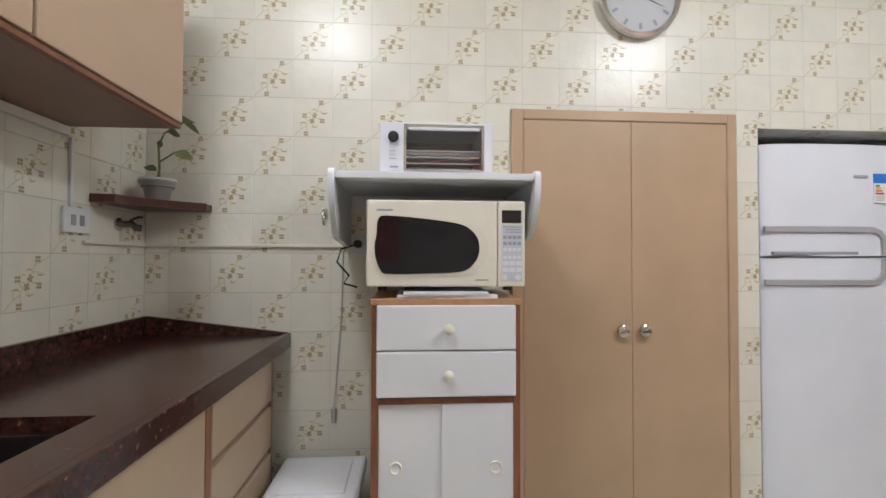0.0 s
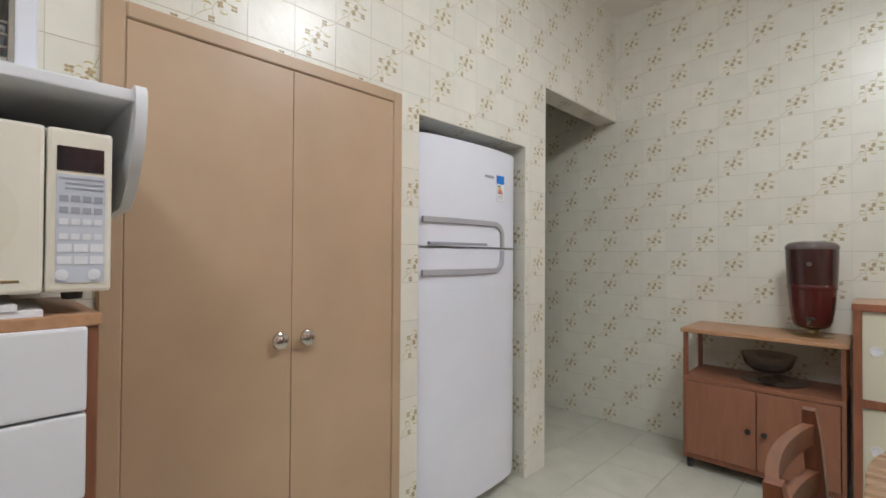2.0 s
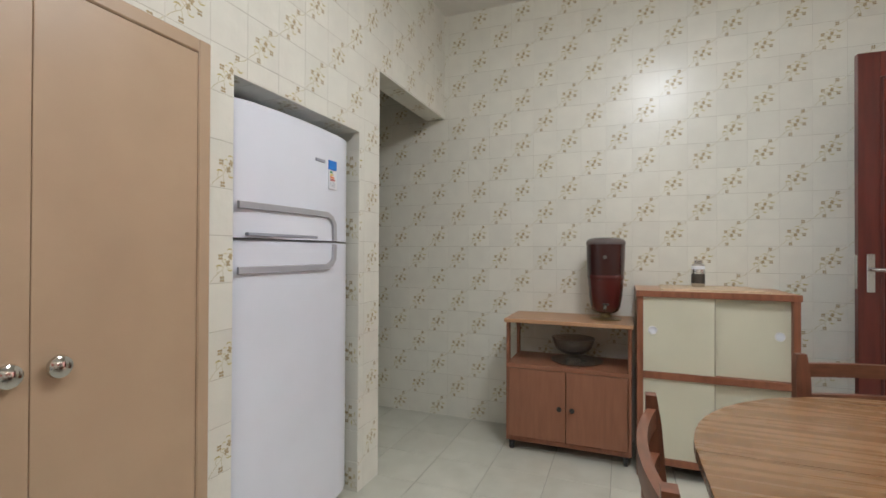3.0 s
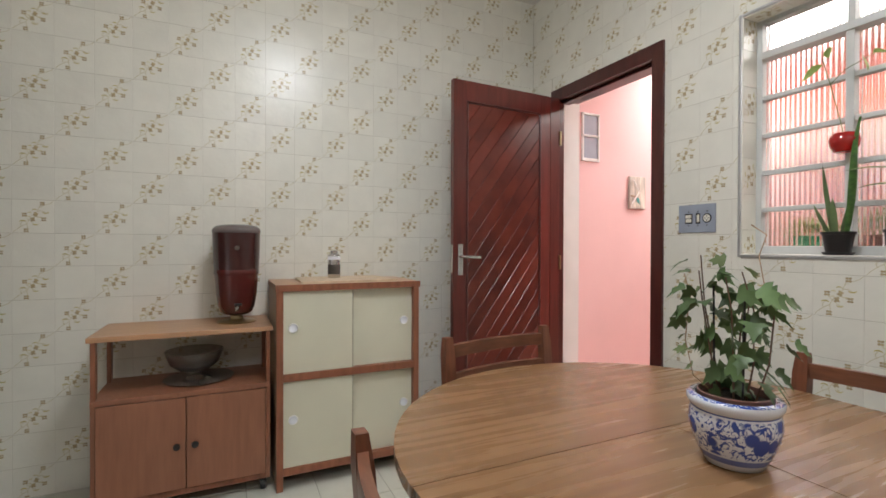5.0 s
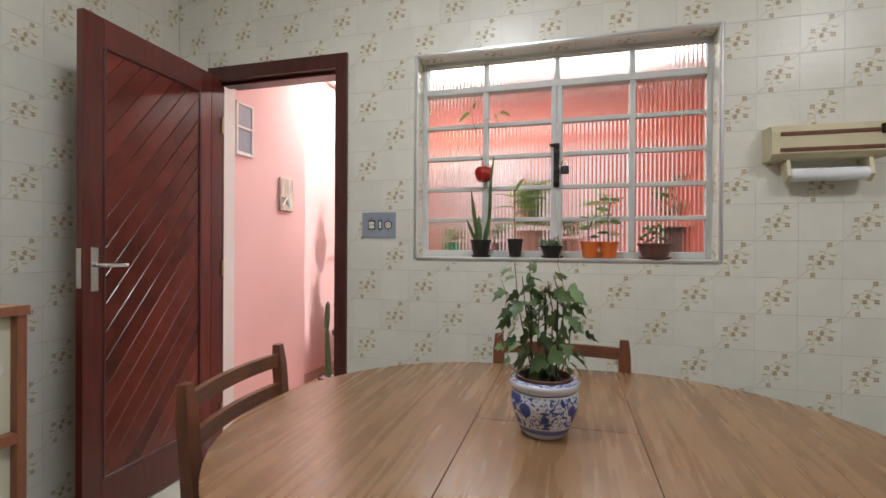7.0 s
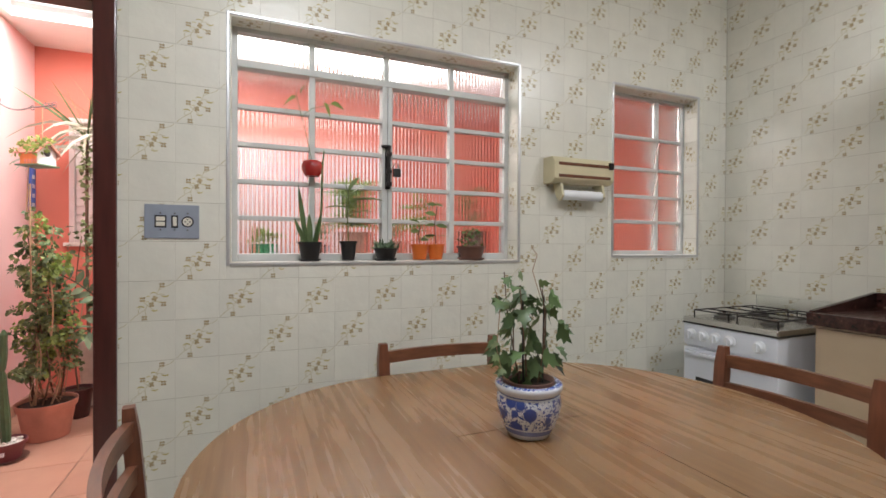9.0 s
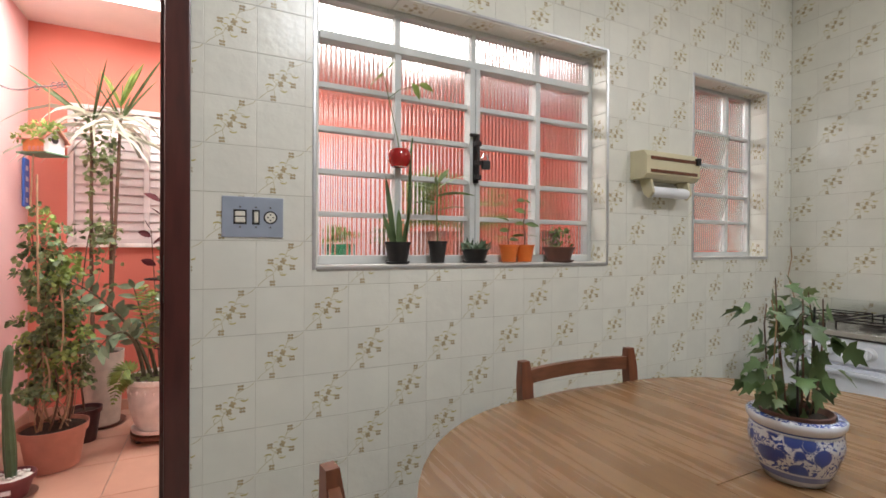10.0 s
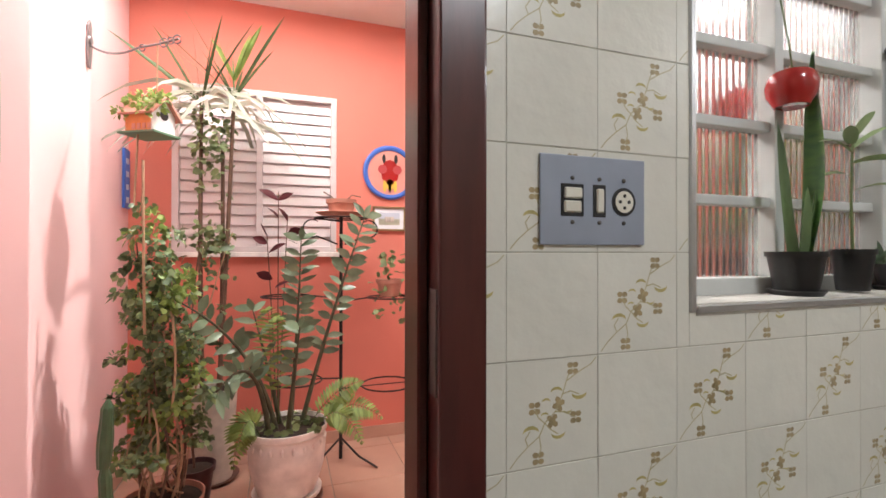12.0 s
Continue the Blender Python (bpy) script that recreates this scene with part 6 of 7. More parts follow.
    for dx, dz in ((-0.008, 0), (0.008, 0), (0, 0.009), (0, -0.009)):
        part("pin_hole", lathe([(0.0028, 0.0072), (0.0028, 0.0082), (0.0005, 0.0082)], 8, "y", (-0.052 + dx, 0, dz)), M["black"], f)
    for x in (0.039, -0.008, -0.052):
        for z in (-0.032, 0.032):
            part("screw", lathe([(0.0035, 0.004), (0.003, 0.0065), (0.0005, 0.007)], 10, "y", (x, 0, z)), M["dark_steel"], s)
    for k, (x, y) in enumerate((LAMP_A[:2], LAMP_B[:2])):
        lt = thing("ceiling_light", x, y, CZ - 0.001, label="round white ceiling lamp, lit", category="lamp", group="ceiling lamps")
        part("base", lathe([(0.07, 0), (0.07, -0.03), (0.03, -0.05), (0.02, -0.085), (0.0005, -0.086)], 24), M["white_lam"], lt, smooth=40)


def east_things():
    f = thing("water_filter", 4.03, 1.926, 0.776, label="brown plastic water filter standing on the trolley", category="water filter")
    part("stand", lathe([(0.088, 0), (0.090, 0.004), (0.084, 0.007), (0.045, 0.009), (0.032, 0.016), (0.028, 0.030), (0.040, 0.038)], 30), M["brass"], f, "brass coloured foot", smooth=40)
    part("lower_tank", lathe([(0.030, 0.036), (0.056, 0.040), (0.073, 0.052), (0.084, 0.080), (0.093, 0.14), (0.100, 0.235)], 36), M["amber"], f, "clear red brown lower tank", smooth=50)
    part("middle_band", lathe([(0.101, 0.234), (0.104, 0.240), (0.104, 0.256), (0.101, 0.262)], 36), M["amber"], f, smooth=40)
    part("upper_tank", lathe([(0.103, 0.260), (0.106, 0.32), (0.109, 0.42), (0.109, 0.440)], 36), M["amber_dark"], f, "dark brown upper tank", smooth=40)
    part("lid", lathe([(0.110, 0.438), (0.112, 0.446), (0.108, 0.460), (0.094, 0.472), (0.06, 0.479), (0.0005, 0.481)], 36), M["smoke"], f, "smoky grey domed lid", smooth=60)
    tap = part("tap", tube([(-0.080, 0, 0.085), (-0.118, 0, 0.085), (-0.124, 0, 0.068)], 0.010, 10), M["chrome"], f, smooth=50)
    part("tap_lever", box(-0.125, -0.022, 0.092, -0.105, 0.012, 0.102, 0.004), M["black"], tap)
    part("badge", lathe([(0.011, -0.1055), (0.011, -0.1080), (0.0005, -0.1085)], 20, "x", (0, 0, 0.365)), M["dark_steel"], f, "small steel badge")
    b = thing("glass_bowl", 4.03, 2.11, 0.513, label="cut glass fruit bowl on the trolley's open shelf", category="bowl")
    part("bowl", lathe([(0.05, 0), (0.052, 0.006), (0.020, 0.02), (0.022, 0.04), (0.07, 0.052), (0.105, 0.080), (0.122, 0.125), (0.126, 0.140), (0.121, 0.140), (0.100, 0.084), (0.06, 0.060), (0.0005, 0.055)], 32), M["cut_glass"], b, smooth=40)
    pl = thing("dark_tray", 4.03, 2.09, 0.5125, label="shallow smoky glass plate under the bowl", category="tray")
    part("tray", lathe([(0.10, -0.0003), (0.15, 0.006), (0.152, 0.009), (0.10, 0.004), (0.053, 0.0035)], 32), M["cut_glass"], pl, smooth=40)
    m = thing("table_runner", 4.035, 1.405, 0.9685, label="thin tan cloth runner on the cabinet top", category="cloth")
    part("cloth", plate([(-0.215, -0.245), (0.15, -0.225), (0.145, 0.225), (-0.21, 0.24)], 0.010, "z", 0, 0.001), M["cloth"], m)
    c = thing("spray_can", 4.05, 1.442, 0.979, label="small dark patterned metal can on the cabinet", category="can")
    part("can", lathe([(0.030, 0), (0.033, 0.004), (0.033, 0.118), (0.028, 0.126), (0.020, 0.130), (0.020, 0.146), (0.0005, 0.148)], 26), M["steel"], c, smooth=40)
    part("label_band", lathe([(0.0335, 0.02), (0.0337, 0.022), (0.0337, 0.07), (0.0335, 0.072)], 26), M["dark_steel"], c, "dark printed band", smooth=40)
    part("top_band", lathe([(0.0335, 0.098), (0.0337, 0.10), (0.0337, 0.114), (0.0335, 0.116)], 26), M["paper"], c, smooth=40)


M["smoke"] = shader("smoky_lid", (0.13, 0.105, 0.10), 0.18, vary=0.1, coat=0.3)


# ---- patio things ----
M["wine_dark"] = shader("dark_wine_pot", (0.06, 0.022, 0.024), 0.4, vary=0.1)
M["grey_iron"] = shader("grey_painted_iron", (0.20, 0.18, 0.18), 0.5, metal=0.3, vary=0.2)
M["stem_zz"] = shader("dark_olive_stem", (0.085, 0.085, 0.045), 0.5, vary=0.3, scale=24)
def patio_things():
    # lush scented-leaf climber in a terracotta pot
    t = thing("climbing_shrub", 3.848, -1.53, 0, label="tall leafy climbing shrub in a terracotta pot", category="potted plant")
    pot(t, [(0.105, 0), (0.112, 0.004), (0.140, 0.185), (0.150, 0.186), (0.155, 0.225)], M["terracotta"], "terracotta pot with thick rim")
    rows, young = [], []
    for k in range(9):
        a = k * 0.72
        top = (1.25, 1.42, 0.95, 1.1, 0.8, 1.3, 0.9, 1.05, 1.18)[k]
        pts = [(0.06 * math.cos(a), 0.06 * math.sin(a), 0.2), (0.11 * math.cos(a + 0.8), 0.11 * math.sin(a + 0.8), 0.4), (0.05 * math.cos(a - 0.5), 0.07 * math.sin(a - 0.5), 0.7), (0.06 * math.cos(a + 0.3) + 0.03, 0.06 * math.sin(a + 0.3), top)]
        way = sum([bezier(pts[0], pts[1], Vector(pts[1]).lerp(Vector(pts[2]), 0.5), 5), bezier(Vector(pts[1]).lerp(Vector(pts[2]), 0.5), pts[2], pts[3], 7)[1:]], [])
        part("stem", tube(way, 0.0055, 6, 0.5), M["stem_pale"] if k % 2 else M["stem"], t)
        for j in range(int(15 * top)):
            z = rnd(0.38, top + 0.03)
            f = (z - 0.2) / (top - 0.2)
            p = Vector(pts[1]).lerp(Vector(pts[3]), f)
            spread = 0.102 * (1 - 0.6 * max(0, (z - 0.75) / 0.7))
            q = Vector((p.x + rnd(-spread, spread), p.y + rnd(-spread, spread), z))
            ball = rnd(0.020, 0.042)
            fresh = random.random() < 0.28 + 0.25 * (z > 1.0)
            for _ in range(int(ball * 720)):
                d = Vector((random.gauss(0, 1), random.gauss(0, 1), random.gauss(0.35, 0.8))).normalized()
                e = d + Vector((rnd(-0.7, 0.7), rnd(-0.7, 0.7), rnd(-0.7, 0.3)))
                (young if fresh else rows).append((q + d * ball * rnd(0.5, 1), e, rnd(0.018, 0.030), rnd(0.019, 0.031)))
    leaves("foliage", rows[::2], M["leaf"], t, "small scalloped dark green leaves", "round", 0.2, 0.3)
    leaves("foliage", rows[1::2], M["leaf_mid"], t, "small scalloped green leaves", "round", 0.2, 0.3)
    leaves("foliage", young, M["leaf_light"], t, "lighter young leaves", "round", 0.2, 0.3)
    # bare tangled runners low down and between the clumps
    for k in range(12):
        a, b = rnd(0, 6.28), rnd(0, 6.28)
        low, high = rnd(0.2, 0.24), rnd(0.36, 0.62)
        c, r = rnd(0, 6.28), rnd(0.10, 0.17)
        part("runner", tube(bezier((0.08 * math.cos(a), 0.08 * math.sin(a), low), (r * math.cos(c), r * math.sin(c), (low + high) / 2), (0.11 * math.cos(b), 0.11 * math.sin(b), high), 8), rnd(0.002, 0.004), 5), M["stem_pale"], t)
    for x, y, z0, z1 in ((-0.06, 0.13, 0.62, 0.98), (-0.01, 0.14, 0.42, 0.62), (0.03, 0.13, 0.9, 1.55)):
        part("runner", tube(bezier((x, y, z0), (x + rnd(-0.03, 0.03), y + 0.01, (z0 + z1) / 2), (x + rnd(-0.02, 0.02), y - 0.02, z1), 8), 0.0045, 6), M["stem_pale"], t)
    # cactus
    t = thing("cactus", 3.928, -1.225, 0, label="ribbed green column cactus in a small wine-coloured pot", category="potted plant")
    part("saucer", lathe([(0.07, 0), (0.098, 0.014), (0.094, 0.015), (0.065, 0.005), (0.0005, 0.005)], 26), M["brown_pot"], t, smooth=40)
    pot(t, [(0.060, 0.006), (0.082, 0.085), (0.090, 0.086), (0.092, 0.106)], shader("wine_pot", (0.17, 0.045, 0.05), 0.45, vary=0.08), soil=M["pebble"])
    part("pot_label", box(-0.02, 0.074, 0.045, 0.015, 0.083, 0.065, 0.001), M["paper"], t, "white pot label")
    stones = merge(*[lathe([(0.0005, -0.006), (0.008, -0.003), (0.009, 0.003), (0.0005, 0.007)], 6, at=(rnd(-0.06, 0.06), rnd(-0.06, 0.06), 0.098)) for _ in range(26)])
    part("gravel", stones, M["pebble"], t)
    def column(z0, z1, r0, r1, lean):
        bm = bmesh.new()
        rings = []
        for k in range(9):
            f = k / 8
            r = (r0 + (r1 - r0) * f) * (0.72 + 0.28 * math.sin(math.pi * min(f * 1.2 + 0.15, 1))) * (1 if k < 8 else 0.25)
            rings.append([bm.verts.new((r * (1 if i % 2 else 0.84) * math.cos(2 * math.pi * i / 16) + lean * f, r * (1 if i % 2 else 0.84) * math.sin(2 * math.pi * i / 16), z0 + (z1 - z0) * f)) for i in range(16)])
        for a, b in zip(rings, rings[1:]):
            for i in range(16):
                bm.faces.new((a[i], a[(i + 1) % 16], b[(i + 1) % 16], b[i]))
        bm.faces.new(rings[-1]), bm.faces.new(rings[0])
        return bm
    part("column", column(0.08, 0.52, 0.024, 0.028, 0.020), M["cactus"], t, "ribbed cactus column")
    part("column", column(0.495, 0.72, 0.022, 0.028, -0.012), M["cactus"], t, m=pose(0.022, 0, 0))
    # tall woven pot with a palm
    t = thing("tall_palm", 3.742, -2.13, 0, label="tall palm with strap leaves in a ribbed white pot", category="potted plant")
    part("saucer", lathe([(0.10, 0), (0.13, 0.022), (0.125, 0.022), (0.09, 0.008), (0.0005, 0.008)], 26), M["brown_pot"], t, smooth=40)
    prof = []
    for k in range(66):
        z = 0.012 + 0.475 * k / 65
        prof.append((0.094 + 0.024 * k / 65 + (0.0022 if k % 2 else 0.0), z))
    pot(t, prof, M["rope_white"], "white pot ribbed like wound rope", n=30)
    trunk_tops = []
    for a, top, lx in ((0.3, 1.98, 0.03), (2.2, 2.02, -0.08), (4.1, 1.80, -0.02)):
        pts = [(0.05 * math.cos(a), 0.05 * math.sin(a), 0.46), (0.06 * math.cos(a) + lx * 0.4, 0.05 * math.sin(a), 1.1), (0.03 * math.cos(a) + lx, 0.04 * math.sin(a), top)]
        part("trunk", tube(bezier(*pts, 10), 0.013, 8, 0.75), M["stem"], t, smooth=50)
        trunk_tops.append(pts[-1])
    strap, dark, bright = [], [], []
    for k, p in enumerate(trunk_tops[:2]):
        for j in range(22):
            a = rnd(0, 6.28)
            strap.append((Vector(p) + Vector((0, 0, rnd(-0.12, 0.06))), (math.cos(a), math.sin(a) * 0.7, rnd(0.15, 0.55)), rnd(0.36, 0.60), rnd(0.022, 0.032)))
        for j in range(11):
            a = rnd(0, 6.28)
            dark.append((Vector(p), (math.cos(a) * 0.7, math.sin(a) * 0.7, rnd(0.6, 1.5)), rnd(0.36, 0.58), rnd(0.012, 0.020)))
    for k in range(7):
        a = rnd(0, 6.28)
        bright.append((Vector(trunk_tops[1]) + Vector((0, 0, 0.1)), (math.cos(a) * 0.5, math.sin(a) * 0.5, 1.0), rnd(0.2, 0.4), 0.034))
    leaves("fronds", strap, M["leaf_pale"], t, "pale arching strap leaves", "strap", 0.2, 0.80, face=(0, 0.9, 0.7))
    leaves("fronds", dark, M["leaf"], t, "dark upright spear leaves", "strap", 0.25, 0.1)
    leaves("fronds", bright, M["leaf_light"], t, "bright new leaves", "strap", 0.25, 0.15)
    leaves("climber", [((rnd(-0.09, 0.09), rnd(-0.04, 0.08), random.choice((rnd(1.6, 1.8), rnd(1.2, 1.35), rnd(1.75, 2.0), rnd(1.0, 1.9)))), (rnd(-1, 1), rnd(-1, 1), rnd(-0.4, 0.6)), rnd(0.026, 0.046), rnd(0.022, 0.036)) for _ in range(300)], M["leaf_mid"], t, "small climbing leaves on the trunks", "round", 0.2, 0.3)
    # dark pot behind the shrub
    t = thing("wine_pot_plant", 3.785, -1.86, 0, label="wine-leaved plant in a dark brown pot", category="potted plant")
    pot(t, [(0.06, 0), (0.082, 0.17), (0.090, 0.172), (0.092, 0.20)], M["wine_dark"])
    part("stem", tube(bezier((0, 0, 0.18), (0.05, 0.02, 0.7), (-0.02, 0, 1.25), 8), 0.006, 6, 0.5), M["stem"], t)
    part("stem", tube(bezier((0, 0, 0.5), (-0.02, 0, 0.9), (-0.16, 0.0, 1.30), 8), 0.005, 6, 0.5), M["stem_pale"], t)
    leaves("foliage", [((rnd(-0.12, 0.06), rnd(-0.05, 0.05), rnd(0.6, 1.32)), (rnd(-1, 1), rnd(-1, 1), rnd(0, 0.8)), rnd(0.04, 0.08), rnd(0.025, 0.04)) for _ in range(60)], M["leaf"], t, kind="round")
    # big white urn
    t = thing("white_urn", 3.372, -1.745, 0, label="weathered white urn of glossy stemmed plants on a wheeled base", category="potted plant")
    part("trolley", lathe([(0.12, 0.03), (0.165, 0.032), (0.165, 0.05), (0.12, 0.052)], 28), M["chair"], t, "dark wheeled base", smooth=40)
    for k in range(4):
        a = 0.6 + k * math.pi / 2
        part("wheel", lathe([(0.0005, -0.014), (0.018, -0.013), (0.020, 0), (0.018, 0.013), (0.0005, 0.014)], 14, "x", (0.135 * math.cos(a), 0.135 * math.sin(a), 0.02)), M["black"], t)
    part("saucer", lathe([(0.12, 0.053), (0.155, 0.062), (0.16, 0.082), (0.15, 0.082), (0.12, 0.066), (0.0005, 0.066)], 30), M["old_white"], t, smooth=40)
    pot(t, [(0.115, 0.068), (0.135, 0.085), (0.168, 0.20), (0.178, 0.29), (0.172, 0.335), (0.162, 0.345), (0.172, 0.352), (0.185, 0.362), (0.186, 0.388)], M["old_white"], "weathered white urn", n=36)
    frieze = []
    for k in range(22):
        a = 2 * math.pi * k / 22
        frieze.append(lathe([(0.0005, -0.022), (0.007, -0.014), (0.009, 0.006), (0.0005, 0.016)], 8, at=(0.174 * math.cos(a), 0.174 * math.sin(a), 0.318)))
    tagged(part("frieze", merge(*frieze), M["old_white"], t), kind="stuff")
    zz = []
    stems = [((-0.01, 0.0), (-0.05, 0.0, 0.85), (-0.06, 0.0, 1.26), 12), ((-0.06, 0.0), (-0.20, -0.02, 0.90), (-0.37, -0.02, 1.38), 12), ((0.05, 0.02), (0.13, 0.03, 0.80), (0.47, 0.05, 1.00), 9),
             ((0.08, 0.06), (0.13, 0.12, 0.84), (0.28, 0.20, 0.62), 8), ((0.0, 0.07), (-0.03, 0.11, 0.66), (-0.05, 0.16, 0.87), 5), ((0.03, -0.05), (0.10, -0.08, 0.70), (0.16, -0.10, 0.92), 4)]
    for (sx, sy), mid, end, pairs in stems:
        arcs = bezier((sx, sy, 0.36), mid, end, 24)
        part("stem", tube(arcs, 0.013, 8, 0.22), M["stem_zz"], t, smooth=50)
        pairs = int(pairs * 1.35)
        for k in range(pairs):
            j = 24 - int((24 * 0.72) * k / pairs)
            p, q = arcs[j], arcs[j - 1]
            d = (p - q).normalized()
            s = d.cross(Vector((0, 1, 0.2))).normalized()
            for sg in (-1, 1):
                zz.append((p + d * rnd(-0.012, 0.012), s * sg + d * rnd(0.35, 0.75) + Vector((0, rnd(-0.2, 0.45), rnd(-0.15, 0.1))), rnd(0.080, 0.108), rnd(0.036, 0.046)))
        zz.append((arcs[-1], (arcs[-1] - arcs[-2]) + Vector((0, 0.01, 0)), 0.085, 0.036))
    leaves("foliage", zz, M["leaf_zz"], t, "glossy paired blue green leaves", "oval", 0.15, 0.12, face=(0, 0.9, 0.55))
    fern = []
    for sx, sy, ex, ey, ez in ((0.14, 0.06, 0.22, 0.18, 0.29), (0.12, 0.10, 0.20, 0.20, 0.38), (-0.12, 0.06, -0.42, 0.16, 0.42), (-0.13, 0.08, -0.32, 0.22, 0.34), (-0.10, 0.03, -0.34, 0.10, 0.58), (0.07, -0.02, 0.09, 0.02, 0.94), (0.04, -0.02, 0.05, 0.06, 0.90)):
        arcs = bezier((sx, sy, 0.38), ((sx + ex) / 2, (sy + ey) / 2, max(0.56, ez)), (ex, ey, ez), 22)
        part("fern_rib", tube(arcs, 0.0022, 5, 0.5), M["stem_green"], t)
        for j in range(4, 23):
            d = (arcs[j] - arcs[j - 1]).normalized()
            s = d.cross(Vector((0, 0.6, 0.8))).normalized()
            w = 0.085 * math.sin(math.pi * min(1, 0.30 + 0.66 * (j - 4) / 18))
            for sg in (-1, 1):
                fern.append((arcs[j], s * sg + d * 0.45, w, 0.017))
    leaves("fern", fern, M["leaf_light"], t, "light green fern fronds", "oval", 0.1, 0.2, face=(0, 0.5, 0.9))
    leaves("groundcover", [((rnd(-0.15, 0.15), rnd(-0.15, 0.15), 0.385), (rnd(-1, 1), rnd(-1, 1), rnd(0.1, 0.8)), rnd(0.03, 0.06), rnd(0.025, 0.04)) for _ in range(50)], M["leaf_mid"], t, kind="round")
    # iron plant stand
    t = thing("plant_stand", 3.078, -2.115, 0, label="black wrought iron plant stand with ring shelves", category="plant stand")
    part("pole", tube([(0, 0, 0.02), (0, 0, 1.42)], 0.010, 10), M["iron"], t)
    for k in range(3):
        a = radians(20 + 120 * k)
        part("foot", tube([(0, 0, 0.14), (0.12 * math.cos(a), 0.12 * math.sin(a), 0.05), (0.24 * math.cos(a), 0.24 * math.sin(a), 0.006)], 0.006, 8), M["iron"], t)
    def ring(cx, cy, z, r):
        pts = [(cx + r * math.cos(2 * math.pi * k / 24), cy + r * math.sin(2 * math.pi * k / 24), z) for k in range(25)]
        part("ring_shelf", merge(tube(pts, 0.0045, 6), tube([(0, 0, z - 0.02), (cx - r if cx > 0 else cx + r, cy, z)], 0.0045, 6), tube([(cx - r, cy, z), (cx + r, cy, z)], 0.003, 6)), M["iron"], t)
    ring(0.0, 0.0, 1.40, 0.15), ring(0.30, 0.0, 0.96, 0.13), ring(-0.28, 0.02, 0.94, 0.13), ring(0.24, 0.05, 0.50, 0.13), ring(-0.26, 0.06, 0.44, 0.15)
    for sx in (-1, 1):
        part("scroll", tube([(sx * 0.02, 0, 1.25)] + [(sx * (0.16 + 0.05 * math.cos(a)), 0, 1.34 + 0.05 * math.sin(a)) for a in np.linspace(4.2, 8.5, 12)], 0.0045, 6), M["iron"], t)
    p = thing("stand_pot", 3.078, -2.115, 1.406, label="small terracotta pot and saucer on the iron stand", category="potted plant")
    part("saucer", lathe([(0.09, 0), (0.145, 0.024), (0.14, 0.026), (0.09, 0.008), (0.0005, 0.008)], 28), M["terracotta"], p, smooth=40)
    pot(p, [(0.062, 0.009), (0.078, 0.075), (0.086, 0.077), (0.088, 0.10)], M["terracotta"])
    part("twig", tube([(0.03, 0, 0.09), (0.06, 0, 0.12), (0.10, 0.01, 0.14)], 0.004, 6), M["stem"], p)
    part("twig", tube([(-0.02, 0, 0.09), (-0.06, 0, 0.13), (-0.11, 0.01, 0.12)], 0.004, 6), M["stem"], p)
    p = thing("stand_plant", 2.798, -2.095, 0.946, label="trailing plant in a terracotta pot on the iron stand", category="potted plant")
    pot(p, [(0.055, 0), (0.072, 0.075), (0.080, 0.077), (0.082, 0.10)], M["terracotta"])
    leaves("foliage", [((rnd(-0.10, 0.10), rnd(-0.08, 0.1), rnd(-0.15, 0.26)), (rnd(-1, 1), rnd(-1, 1), rnd(-0.4, 0.8)), rnd(0.03, 0.06), rnd(0.02, 0.035)) for _ in range(70)], M["leaf_mid"], p, kind="round")
    # wine-leaved stems in front of the shutter
    t = thing("wine_leaf_plant", 3.42, -2.20, 0, label="plant with dark wine-red leaves in a small pot", category="potted plant")
    pot(t, [(0.06, 0), (0.085, 0.15), (0.09, 0.152), (0.092, 0.17)], M["brown_pot"])
    for dx, top in ((0.0, 1.55), (0.06, 1.30), (-0.05, 1.42)):
        part("stem", tube([(0, 0, 0.15), (dx * 0.5, 0, 0.8), (dx, 0, top)], 0.005, 6, 0.5), M["stem"], t)
    leaves("foliage", [((x, 0, z), (sx, 0.4, 0.6), rnd(0.10, 0.14), rnd(0.04, 0.055)) for x, z, sx in ((0.0, 1.50, 0.8), (0.0, 1.50, -0.8), (0.0, 1.40, 0.5), (0.06, 1.25, 0.8), (0.05, 1.20, -0.7), (-0.05, 1.30, -0.8), (-0.05, 1.38, 0.3), (0.03, 1.05, 0.8), (0.02, 1.0, -0.8), (0.06, 1.30, 0.2))], M["leaf_red"], t, "dark wine-red leaves", "oval", 0.2, 0.2)
    # bird house on its bracket
    t = thing("bird_house", 3.900, -1.565, 1.672, -30, label="painted wooden bird house with leaves on its roof", category="bird house")
    t.scale = (0.78, 0.78, 0.78)
    part("floor_board", box(-0.10, -0.09, 0, 0.115, 0.09, 0.012, 0.003), M["green_board"], t, "green floor board")
    part("walls", plate([(-0.075, 0.012), (0.075, 0.012), (0.075, 0.11), (0.0, 0.185), (-0.075, 0.11)], 0.15, "x", -0.07, 0.002), M["bird_orange"], t)
    fr = part("front", plate([(-0.076, 0.012), (0.076, 0.012), (0.076, 0.11), (0.0, 0.186), (-0.076, 0.11)], 0.006, "x", -0.077), M["white_paint"], t, "white painted front with a round hole")
    part("hole", lathe([(0.027, -0.0765), (0.027, -0.0795), (0.0005, -0.0797)], 22, "x", (0, 0, 0.105)), M["black"], fr)
